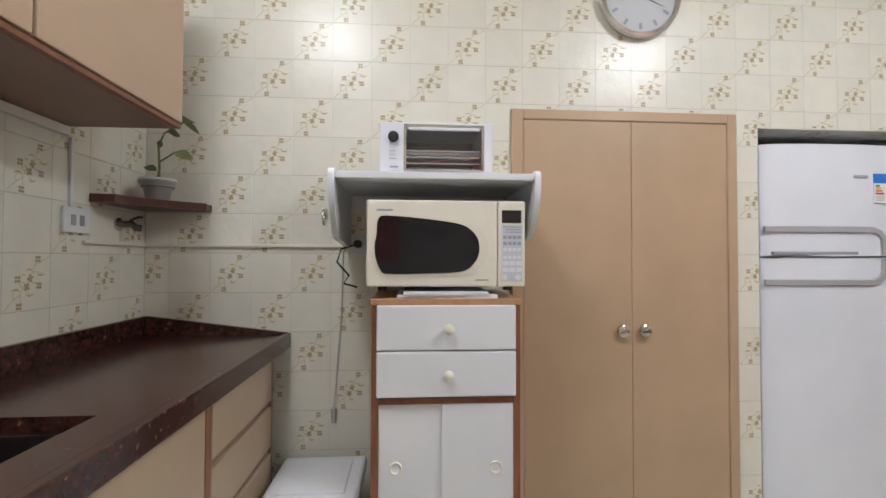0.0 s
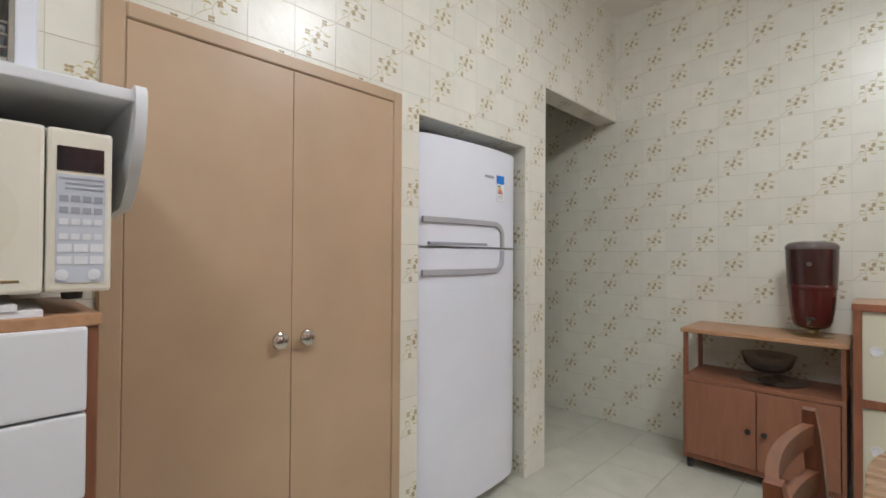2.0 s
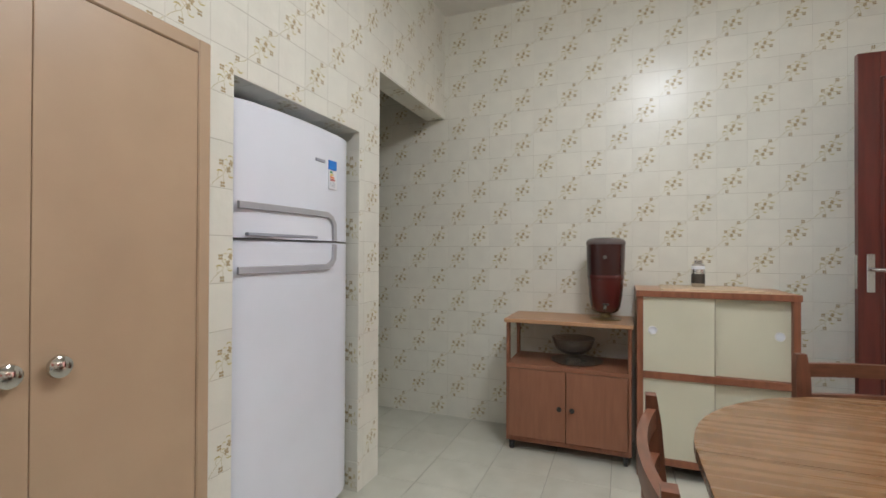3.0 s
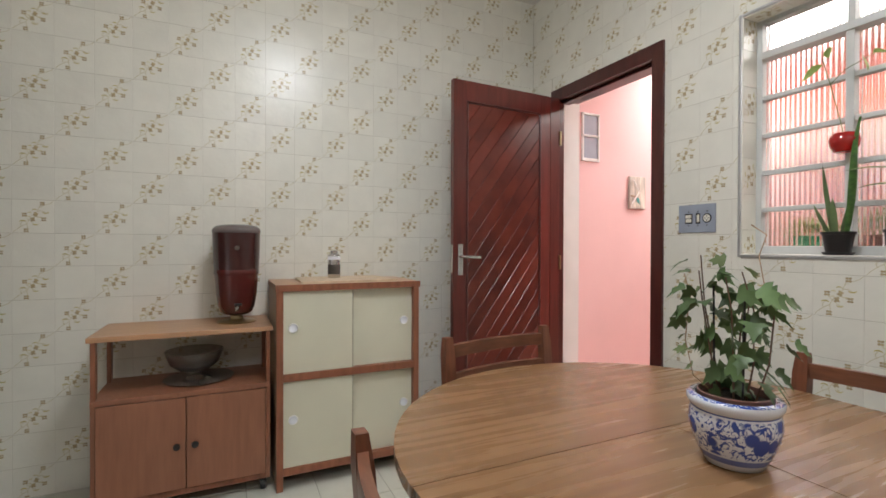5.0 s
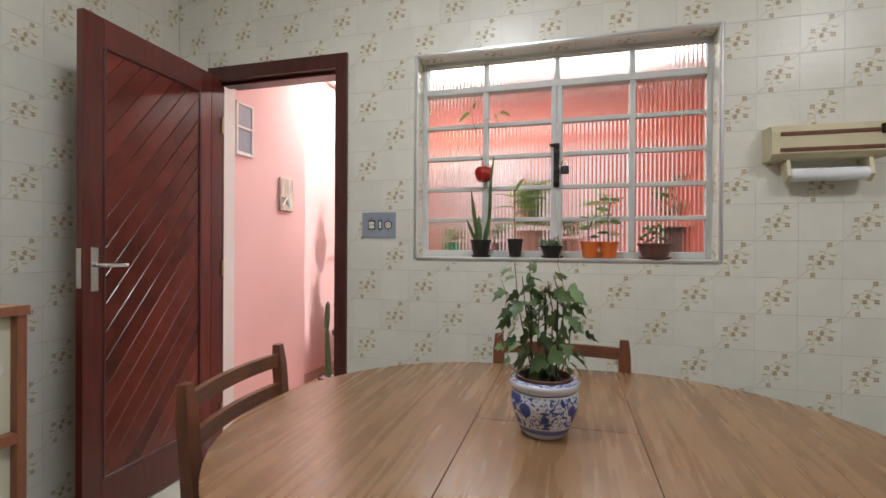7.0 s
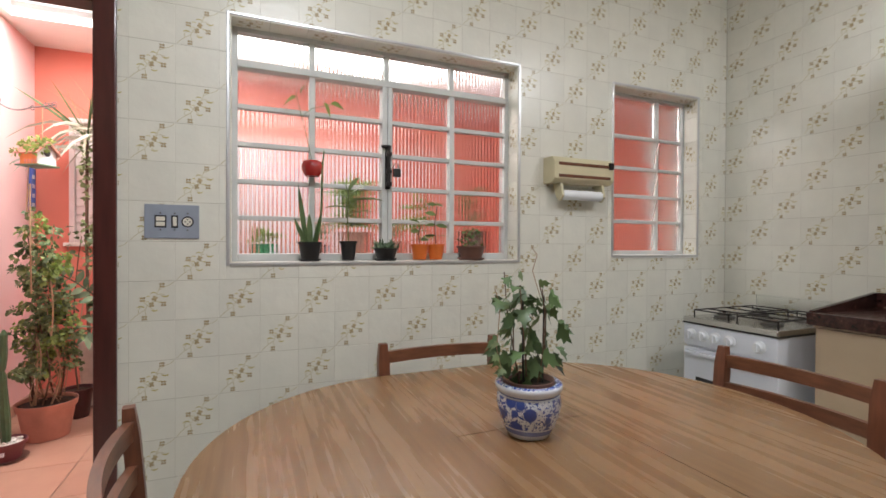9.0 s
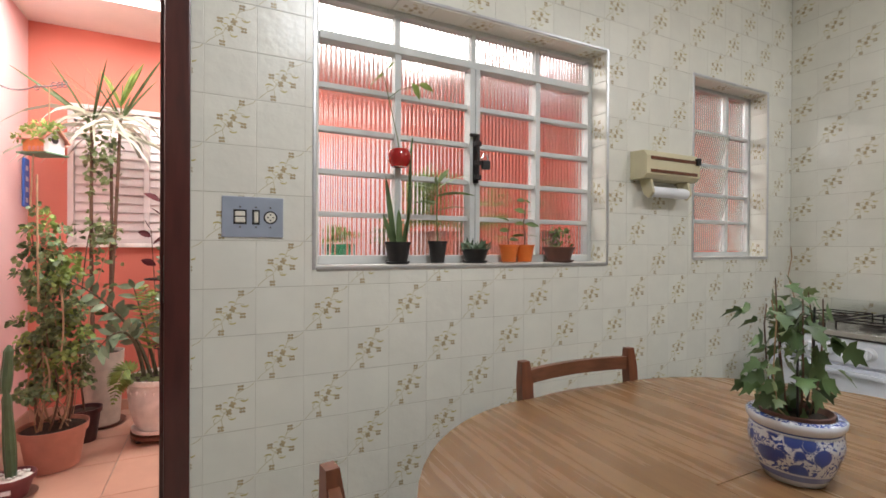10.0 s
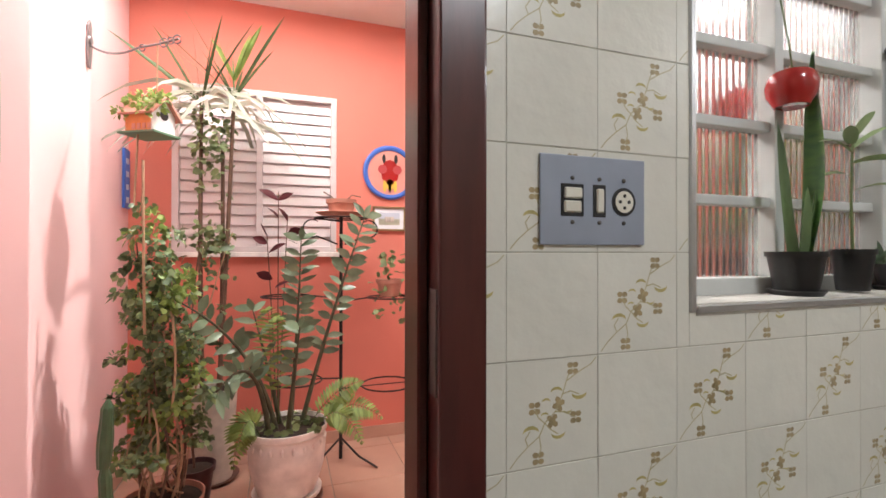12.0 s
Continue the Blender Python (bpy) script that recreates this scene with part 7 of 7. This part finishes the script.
    part("hole_ring", lathe([(0.036, -0.0765), (0.036, -0.079), (0.029, -0.0802), (0.028, -0.0785)], 22, "x", (0, 0, 0.105)), M["paper"], fr)
    for s in (-1, 1):
        o = [(s * 0.004, 0.20), (s * 0.105, 0.098), (s * 0.098, 0.090), (s * 0.0, 0.188)]
        part("roof_board", plate(o, 0.20, "x", -0.10), M["bird_roof"], t)
    tuft = []
    for cx, cy, cz in ((-0.06, 0.05, 0.17), (0.0, 0.07, 0.15), (0.06, 0.06, 0.17), (0.09, 0.10, 0.10), (-0.02, -0.01, 0.21), (-0.08, 0.0, 0.19), (0.05, 0.0, 0.20), (-0.05, 0.10, 0.10), (0.10, 0.03, 0.14), (-0.09, 0.06, 0.13)):
        for _ in range(26):
            d = Vector((random.gauss(0, 1), random.gauss(0, 1), random.gauss(0.3, 0.8))).normalized()
            tuft.append((Vector((cx, cy, cz)) + d * rnd(0.01, 0.035), d, rnd(0.020, 0.034), rnd(0.016, 0.024)))
    leaves("roof_plants", tuft, M["leaf_light"], t, "yellow green leaves on the roof", "round", 0.2, 0.3)
    for y in (-0.05, -0.02, 0.01, 0.04):
        part("fence_mark", box(-0.02, 0.0745, 0.02, 0.0, 0.0775, 0.05, 0.001), M["bird_roof"], t, m=pose(y, 0, 0))
    part("perch_post", tube([(0.03, 0.05, 0.0), (0.04, 0.05, -0.18), (0.05, 0.055, -0.42)], 0.005, 6), M["stem_pale"], t)
    b = thing("wall_bracket", 4.203, -1.83, 2.11, label="scrolled grey iron bracket on the pink wall", category="bracket")
    part("plate", plate([(-0.008, -0.10), (0.010, -0.10), (0.020, -0.05), (0.026, 0.0), (0.016, 0.05), (0.020, 0.08), (0.0, 0.11), (-0.020, 0.08), (-0.014, 0.05), (-0.024, 0.0), (-0.018, -0.05)], 0.008, "x", -0.010, 0.002), M["grey_iron"], b, smooth=40)
    part("rosette", lathe([(0.022, -0.008), (0.018, -0.016), (0.0005, -0.018)], 16, "x", (0, 0.004, 0.02)), M["grey_iron"], b, smooth=50)
    part("arm", tube(bezier((-0.008, 0, 0.0), (-0.12, 0.10, -0.09), (-0.24, 0.20, -0.06), 8) + [(-0.33, 0.28, -0.065), (-0.42, 0.36, -0.065)], 0.005, 8), M["grey_iron"], b, smooth=50)
    for x, y, r in ((-0.26, 0.22, 0.014), (-0.355, 0.302, 0.018), (-0.385, 0.33, 0.014), (-0.412, 0.353, 0.017)):
        part("scroll", tube([(x - r * math.cos(a) * 0.9, y + 0.4 * r * math.cos(a), -0.065 + r * math.sin(a)) for a in np.linspace(0.6, 6.0, 12)], 0.0032, 6), M["grey_iron"], b, smooth=50)
    part("hanger", tube([(-0.327, 0.278, -0.06), (-0.327, 0.280, -0.34)], 0.0032, 6), M["stem_pale"], b)
    # things on the walls
    q = thing("driftwood_plaque", 4.139, -0.915, 1.570, label="weathered wooden plaque with a leaf hung on the pink wall", category="wall decoration")
    part("board", box(-0.022, -0.085, -0.125, -0.001, 0.085, 0.125, 0.006), M["old_wood"], q)
    part("leaf_inlay", plate([(-0.02, -0.09), (0.015, -0.07), (0.02, -0.03), (-0.008, -0.045)], 0.004, "x", -0.027), shader("teal_inlay", (0.10, 0.33, 0.30), 0.4), q, "teal leaf shape")
    part("twig", tube([(-0.03, 0.07, -0.09), (-0.034, 0.0, 0.0), (-0.03, 0.05, 0.09)], 0.006, 6), M["old_white"], q)
    part("peg", tube([(-0.02, 0.03, -0.03), (-0.05, 0.10, -0.03)], 0.006, 6), M["stem_pale"], q)
    q = thing("blue_board", 4.204, -2.33, 1.60, label="narrow blue painted board on the wall", category="wall decoration")
    part("board", box(-0.014, -0.045, -0.16, -0.001, 0.045, 0.16, 0.003), M["blue_paint"], q)
    for z in (-0.13, -0.06, 0.01, 0.08):
        part("pattern_bar", box(-0.016, -0.02, z, -0.013, 0.02, z + 0.03, 0.001), M["pale_blue"], q)
    q = thing("wall_disc", 2.731, PY + 0.001, 1.728, label="round blue-rimmed wall plate with red and yellow shapes", category="wall decoration")
    part("rim", lathe([(0.175, 0), (0.178, 0.012), (0.165, 0.020), (0.148, 0.016), (0.146, 0.006)], 40, "y"), M["blue_paint"], q, "blue rim", smooth=40)
    part("disc", lathe([(0.147, 0.0), (0.147, 0.008), (0.0005, 0.009)], 40, "y"), shader("salmon_plate", (0.70, 0.30, 0.24), 0.5, vary=0.06), q)
    for x, z, rx, rz, mt in ((0.0, 0.0, 0.06, 0.085, "red_gloss"), (0.05, 0.02, 0.03, 0.03, "red_key"), (-0.05, 0.02, 0.03, 0.03, "red_key"), (0.0, -0.08, 0.025, 0.04, "yellow"), (0.035, -0.09, 0.012, 0.04, "yellow"), (-0.035, -0.09, 0.012, 0.04, "yellow"), (0.04, 0.09, 0.012, 0.03, "black"), (-0.04, 0.09, 0.012, 0.03, "black"), (0.0, -0.1, 0.01, 0.03, "black")):
        part("painted_shape", plate([(x + rx * math.cos(a), z + rz * math.sin(a)) for a in np.linspace(0, 6.28, 13)[:-1]], 0.003, "y", 0.009 + abs(x) * 0.02), M[mt], q)
    q = thing("picture_frame", 2.735, PY + 0.001, 1.424, label="small framed picture with a cream mount on the wall", category="picture")
    part("frame", boxes([(-0.11, 0, -0.08, -0.097, 0.016, 0.08), (0.097, 0, -0.08, 0.11, 0.016, 0.08), (-0.097, 0, 0.067, 0.097, 0.016, 0.08), (-0.097, 0, -0.08, 0.097, 0.016, -0.067)], 0.002), M["brass"], q)
    part("mount", boxes([(-0.097, 0, -0.067, 0.097, 0.008, 0.067)], 0), M["paper"], q)
    pic = part("picture", boxes([(-0.07, 0.006, -0.04, 0.07, 0.010, 0.04)], 0), M["leaf_pale"], q)
    part("painted_shape", boxes([(-0.07, 0.009, 0.0, 0.07, 0.0115, 0.04)], 0), M["pale_blue"], pic)
    part("painted_shape", boxes([(-0.03, 0.010, -0.02, 0.03, 0.0125, 0.012)], 0), M["old_wood"], pic)


ivy_pot(), sill_plants(), corner_shelf(), wall_bits(), east_things(), patio_things()

# ---- tiles: real pieces, one by one ----
def motif(u, v):
    """The printed spray of one tile, as flat pieces (points in tile units, kind)."""
    out = []
    def petal(cx, cy, rx, ry, rot, kind, n=6):
        out.append(([(cx + rx * math.cos(a) * math.cos(rot) - ry * math.sin(a) * math.sin(rot), cy + rx * math.cos(a) * math.sin(rot) + ry * math.sin(a) * math.cos(rot)) for a in (2 * math.pi * k / n for k in range(n))], kind))
    for cx, cy in ((0.715, 0.90), (0.29, 0.55), (0.75, 0.42), (0.33, 0.075)):
        for dx in (-0.030, 0.030):
            for dy in (-0.032, 0.032):
                petal(cx + dx, cy + dy, 0.036, 0.030, 0.15 if dx * dy > 0 else -0.15, 0)
    for cx, cy, r in ((0.555, 0.565, 0.3), (0.485, 0.41, 0.9)):
        for k in range(4):
            a = r + k * math.pi / 2
            petal(cx + 0.036 * math.cos(a), cy + 0.042 * math.sin(a), 0.040, 0.030, a, 0)
    for cx, cy, s, f in ((0.53, 0.685, 0.070, 1), (0.79, 0.655, 0.090, -1), (0.25, 0.325, 0.090, 1), (0.55, 0.29, 0.080, -1), (0.415, 0.60, 0.05, 1), (0.655, 0.50, 0.05, -1), (0.40, 0.47, 0.045, 1)):
        top = [(cx + s * math.cos(a), cy + f * 0.75 * s * math.sin(a)) for a in (math.pi * k / 5 for k in range(6))]
        low = [(cx + s * 0.8 * math.cos(a), cy + f * 0.34 * s * math.sin(a)) for a in (math.pi * k / 5 for k in (4, 3, 2, 1))]
        out.append((top + low, 1))
    line = [(0.03, 0.02), (0.10, 0.10), (0.22, 0.20), (0.34, 0.28), (0.40, 0.40), (0.52, 0.50), (0.60, 0.66), (0.64, 0.78), (0.78, 0.86), (0.92, 0.92), (0.985, 0.985)]
    twigs = [line, [(0.40, 0.40), (0.33, 0.46), (0.29, 0.55)], [(0.52, 0.50), (0.63, 0.48), (0.75, 0.42)], [(0.34, 0.28), (0.36, 0.17), (0.33, 0.075)], [(0.64, 0.78), (0.67, 0.85), (0.715, 0.90)], [(0.22, 0.20), (0.19, 0.27), (0.24, 0.34)], [(0.60, 0.66), (0.69, 0.68), (0.79, 0.64)], [(0.40, 0.40), (0.47, 0.33), (0.55, 0.28)]]
    for (a, b), (c, d) in [q for w in twigs for q in zip(w, w[1:])]:
        n = math.hypot(c - a, d - b)
        ox, oy = -(d - b) / n * 0.0060, (c - a) / n * 0.0060
        out.append(([(a - ox, b - oy), (c - ox, d - oy), (c + ox, d + oy), (a + ox, b + oy)], 2))
    return out


SPRAY = motif(0, 0)


def tile_data(u0, v0, u1, v1, cell_u, cell_v, printed):
    """Vertices, faces and materials of one tile, in (right, up, out) from (0, 0)."""
    e, dp = 0.0006, 0.006
    V, F, I = [], [], []
    for w, o in ((-dp, 0), (-e, 0), (0, e)):
        V += [(u0 + o, v0 + o, w), (u1 - o, v0 + o, w), (u1 - o, v1 - o, w), (u0 + o, v1 - o, w)]
    for a, b in ((0, 4), (4, 8)):
        for k in range(4):
            j = (k + 1) % 4
            F.append((a + k, a + j, b + j, b + k)), I.append(0)
    F.append((8, 9, 10, 11)), I.append(0)
    if printed:
        s = T - 0.003
        for pts, kind in SPRAY:
            p = clip_rect([(cell_u + 0.0015 + s * x, cell_v + 0.0015 + s * y) for x, y in pts], u0 + 0.002, u1 - 0.002, v0 + 0.002, v1 - 0.002)
            if len(p) > 2:
                n = len(V)
                V += [(x, y, 0.00025) for x, y in p]
                F.append(tuple(range(n, n + len(p)))), I.append(kind + 1)
    return V, F, I


def cut_out(rects, hole):
    out = []
    for a, b, c, d in rects:
        h0, h1, h2, h3 = max(a, hole[0]), min(b, hole[1]), max(c, hole[2]), min(d, hole[3])
        if h0 >= h1 or h2 >= h3:
            out.append((a, b, c, d))
            continue
        out += [r for r in ((a, h0, c, d), (h1, b, c, d), (h0, h1, c, h2), (h0, h1, h3, d)) if r[1] - r[0] > 0.006 and r[3] - r[2] > 0.006]
    return out


PRINTS = [M["print_brown"], M["print_olive"], M["print_stem"]]
shared = {}


def tile_wall(wall, frame_m, u_joint, parity, u_range, v_range, holes, near, most=300, v_joint=Z0):
    """Tiles a wall. frame_m: right, up and out of the wall as seen; near: a stretch (u0, u1, v0, v1) whose tiles are objects of their own."""
    gap = 0.0009
    cells = []
    i0, i1 = math.floor((u_range[0] - u_joint) / T), math.ceil((u_range[1] - u_joint) / T)
    j0, j1 = math.floor((v_range[0] - v_joint) / T), math.ceil((v_range[1] - v_joint) / T)
    for j in range(j0, j1):
        for i in range(i0, i1):
            cu, cv = u_joint + i * T, v_joint + j * T
            full = (cu + gap * 0.45, cu + T - gap * 0.45, cv + gap, cv + T - gap)
            r = (max(full[0], u_range[0] + gap), min(full[1], u_range[1] - gap), max(full[2], v_range[0]), min(full[3], v_range[1]))
            if r[1] - r[0] < 0.006 or r[3] - r[2] < 0.006:
                continue
            rects = [r]
            for h in holes:
                rects = cut_out(rects, h)
            for q in rects:
                cells.append((cu, cv, q, q == full, (i + j + parity) % 2 == 0))
    centre = ((near[0] + near[1]) / 2, (near[2] + near[3]) / 2)
    def off(c):
        return max(abs(c[0] + T / 2 - centre[0]) / (near[1] - near[0]), abs(c[1] + T / 2 - centre[1]) / (near[3] - near[2]))
    cells.sort(key=off)
    BV, BF, BI = [], [], []
    for k, (cu, cv, q, whole, printed) in enumerate(cells):
        if k < most:
            if whole:
                key = printed
                if key not in shared:
                    shared[key] = mesh_of("tile", *tile_data(gap * 0.45, gap, T - gap * 0.45, T - gap, 0, 0, printed)[:2], [M["tile"], *PRINTS], tile_data(gap * 0.45, gap, T - gap * 0.45, T - gap, 0, 0, printed)[2])
                me = shared[key]
            else:
                V, F, I = tile_data(q[0] - cu, q[2] - cv, q[1] - cu, q[3] - cv, 0, 0, printed)
                me = mesh_of("tile", V, F, [M["tile"], *PRINTS], I)
            ob = new("tile", me)
            ob.parent = wall
            lean = (random.uniform(-0.12, 0.12), random.uniform(-0.12, 0.12))
            ob.matrix_local = frame_m @ Matrix.Translation((cu, cv, random.uniform(-0.0003, 0.0003))) @ pose(0, 0, 0, lean[0], lean[1], 0)
        else:
            V, F, I = tile_data(q[0], q[2], q[1], q[3], cu, cv, printed)
            n = len(BV)
            BV += [tuple(frame_m @ Vector(v)) for v in V]
            BF += [tuple(x + n for x in f) for f in F]
            BI += I
    if BV:
        ob = new("far_tiles", mesh_of("far_tiles", BV, BF, [M["tile_joined"], *PRINTS], BI))
        ob.parent = wall
        tagged(ob, kind="stuff")


def frame_of(origin, right, up, out):
    m = Matrix.Identity(4)
    for k, v in enumerate((right, up, out)):
        for r in range(3):
            m[r][k] = v[r]
    m.translation = origin
    return m


def grow(r, d=0.0):
    return (r[0] - d, r[1] + d, r[2] - d, r[3] + d)


# south: right is -x
def flip(r):
    return (-r[1], -r[0], r[2], r[3])
tile_wall(wall_south, frame_of((0, 0, 0), (-1, 0, 0), (0, 0, 1), (0, 1, 0)), -3.104, 0, (-EX, -WX), (0, CZ),
          [flip(grow(W1, 0.013)), flip(grow(W2, 0.013)), flip(DOOR)], (-3.3, -1.2, 0.5, 2.3))
# east: right is -y
tile_wall(wall_east, frame_of((EX, 0, 0), (0, -1, 0), (0, 0, 1), (-1, 0, 0)), -2.083, 1, (-3.9, 0), (0, CZ), [], (-2.4, -0.8, 0.9, 2.4), v_joint=-0.010)
# north: right is +x
tile_wall(wall_north, frame_of((0, NY, 0), (1, 0, 0), (0, 0, 1), (0, -1, 0)), 0.244, 0, (WX, EX), (0, CZ),
          [(CUP[0], CUP[1], -1, CUP[2]), (NICHE[0], NICHE[1], -1, NICHE[2]), (PASS[0], EX + 1, -1, PASS[1])], (-0.1, 3.4, 0.6, 2.6), v_joint=0.0)
# west: right is +y
tile_wall(wall_west, frame_of((WX, 0, 0), (0, 1, 0), (0, 0, 1), (1, 0, 0)), NY - 20 * T, 1, (0, NY), (0, CZ), [], (1.8, 3.0, 0.9, 1.7), most=120)


def reveal(wall, frame_m, length, depth, start):
    """Plain tiles that line an opening."""
    k = math.floor(-start / T)
    while start + k * T < length:
        a, b = max(start + k * T, 0) + 0.001, min(start + (k + 1) * T, length) - 0.001
        if b - a > 0.01:
            V, F, I = tile_data(a, 0.001, b, depth, start + k * T, -0.02, k % 2 == 0)
            ob = new("tile", mesh_of("tile", V, F, [M["tile"], *PRINTS], I))
            ob.parent = wall
            ob.matrix_local = frame_m
        k += 1


for x0, x1, z0, z1 in (W1, W2):
    reveal(wall_south, frame_of((x0 + 0.0045, 0, z0), (0, 0, 1), (0, -1, 0), (1, 0, 0)), z1 - z0, 0.095, -0.05)
    reveal(wall_south, frame_of((x1 - 0.0045, 0, z0), (0, 0, 1), (0, -1, 0), (-1, 0, 0)), z1 - z0, 0.095, -0.05)
    reveal(wall_south, frame_of((x0, 0, z1 - 0.0045), (1, 0, 0), (0, -1, 0), (0, 0, -1)), x1 - x0, 0.095, -0.02)
# passage and niche linings
reveal(wall_north, frame_of((PASS[0] + 0.0045, NY, 0), (0, 0, 1), (0, 1, 0), (1, 0, 0)), PASS[1], 0.139, -0.01)
reveal(wall_north, frame_of((PASS[0], NY, PASS[1] - 0.0045), (1, 0, 0), (0, 1, 0), (0, 0, -1)), EX - PASS[0], 0.139, -0.06)
reveal(wall_north, frame_of((NICHE[1] - 0.0045, NY, 0), (0, 0, 1), (0, 1, 0), (-1, 0, 0)), NICHE[2], 0.139, -0.01)
reveal(wall_north, frame_of((NICHE[0], NY, NICHE[2] - 0.0045), (1, 0, 0), (0, 1, 0), (0, 0, -1)), NICHE[1] - NICHE[0], 0.139, -0.06)


def floor_tiles(floor, size, ox, oy, x_range, y_range, z, material, name="floor_tile", gap=0.0015):
    me = {}
    nx0, nx1 = math.floor((x_range[0] - ox) / size), math.ceil((x_range[1] - ox) / size)
    ny0, ny1 = math.floor((y_range[0] - oy) / size), math.ceil((y_range[1] - oy) / size)
    for i in range(nx0, nx1):
        for j in range(ny0, ny1):
            x0, x1 = max(ox + i * size, x_range[0]), min(ox + (i + 1) * size, x_range[1])
            y0, y1 = max(oy + j * size, y_range[0]), min(oy + (j + 1) * size, y_range[1])
            if x1 - x0 < 0.01 or y1 - y0 < 0.01:
                continue
            key = (round(x1 - x0, 4), round(y1 - y0, 4))
            if key not in me:
                w, d, e = key[0] - gap, key[1] - gap, 0.0015
                V = []
                for zz, o in ((-0.008, 0), (-e, 0), (0, e)):
                    V += [(gap + o, gap + o, zz), (w - o, gap + o, zz), (w - o, d - o, zz), (gap + o, d - o, zz)]
                F = [(a + k, a + (k + 1) % 4, b + (k + 1) % 4, b + k) for a, b in ((0, 4), (4, 8)) for k in range(4)] + [(8, 9, 10, 11)]
                me[key] = mesh_of(name, V, F, [material])
            ob = new(name, me[key])
            ob.parent = floor
            ob.matrix_local = pose(x0, y0, z + random.uniform(-0.0003, 0.0003))


floor_tiles(floor_slab, 0.308, 3.590, 2.195, (WX, EX), (0.0, PASS_N), 0.0, M["floor_tile"])
floor_tiles(patio_floor, 0.405, 3.555, -1.86, (PX0, 4.19), (PY, SY - 0.014), 0.0, M["terracotta_floor"], "patio_tile", 0.002)
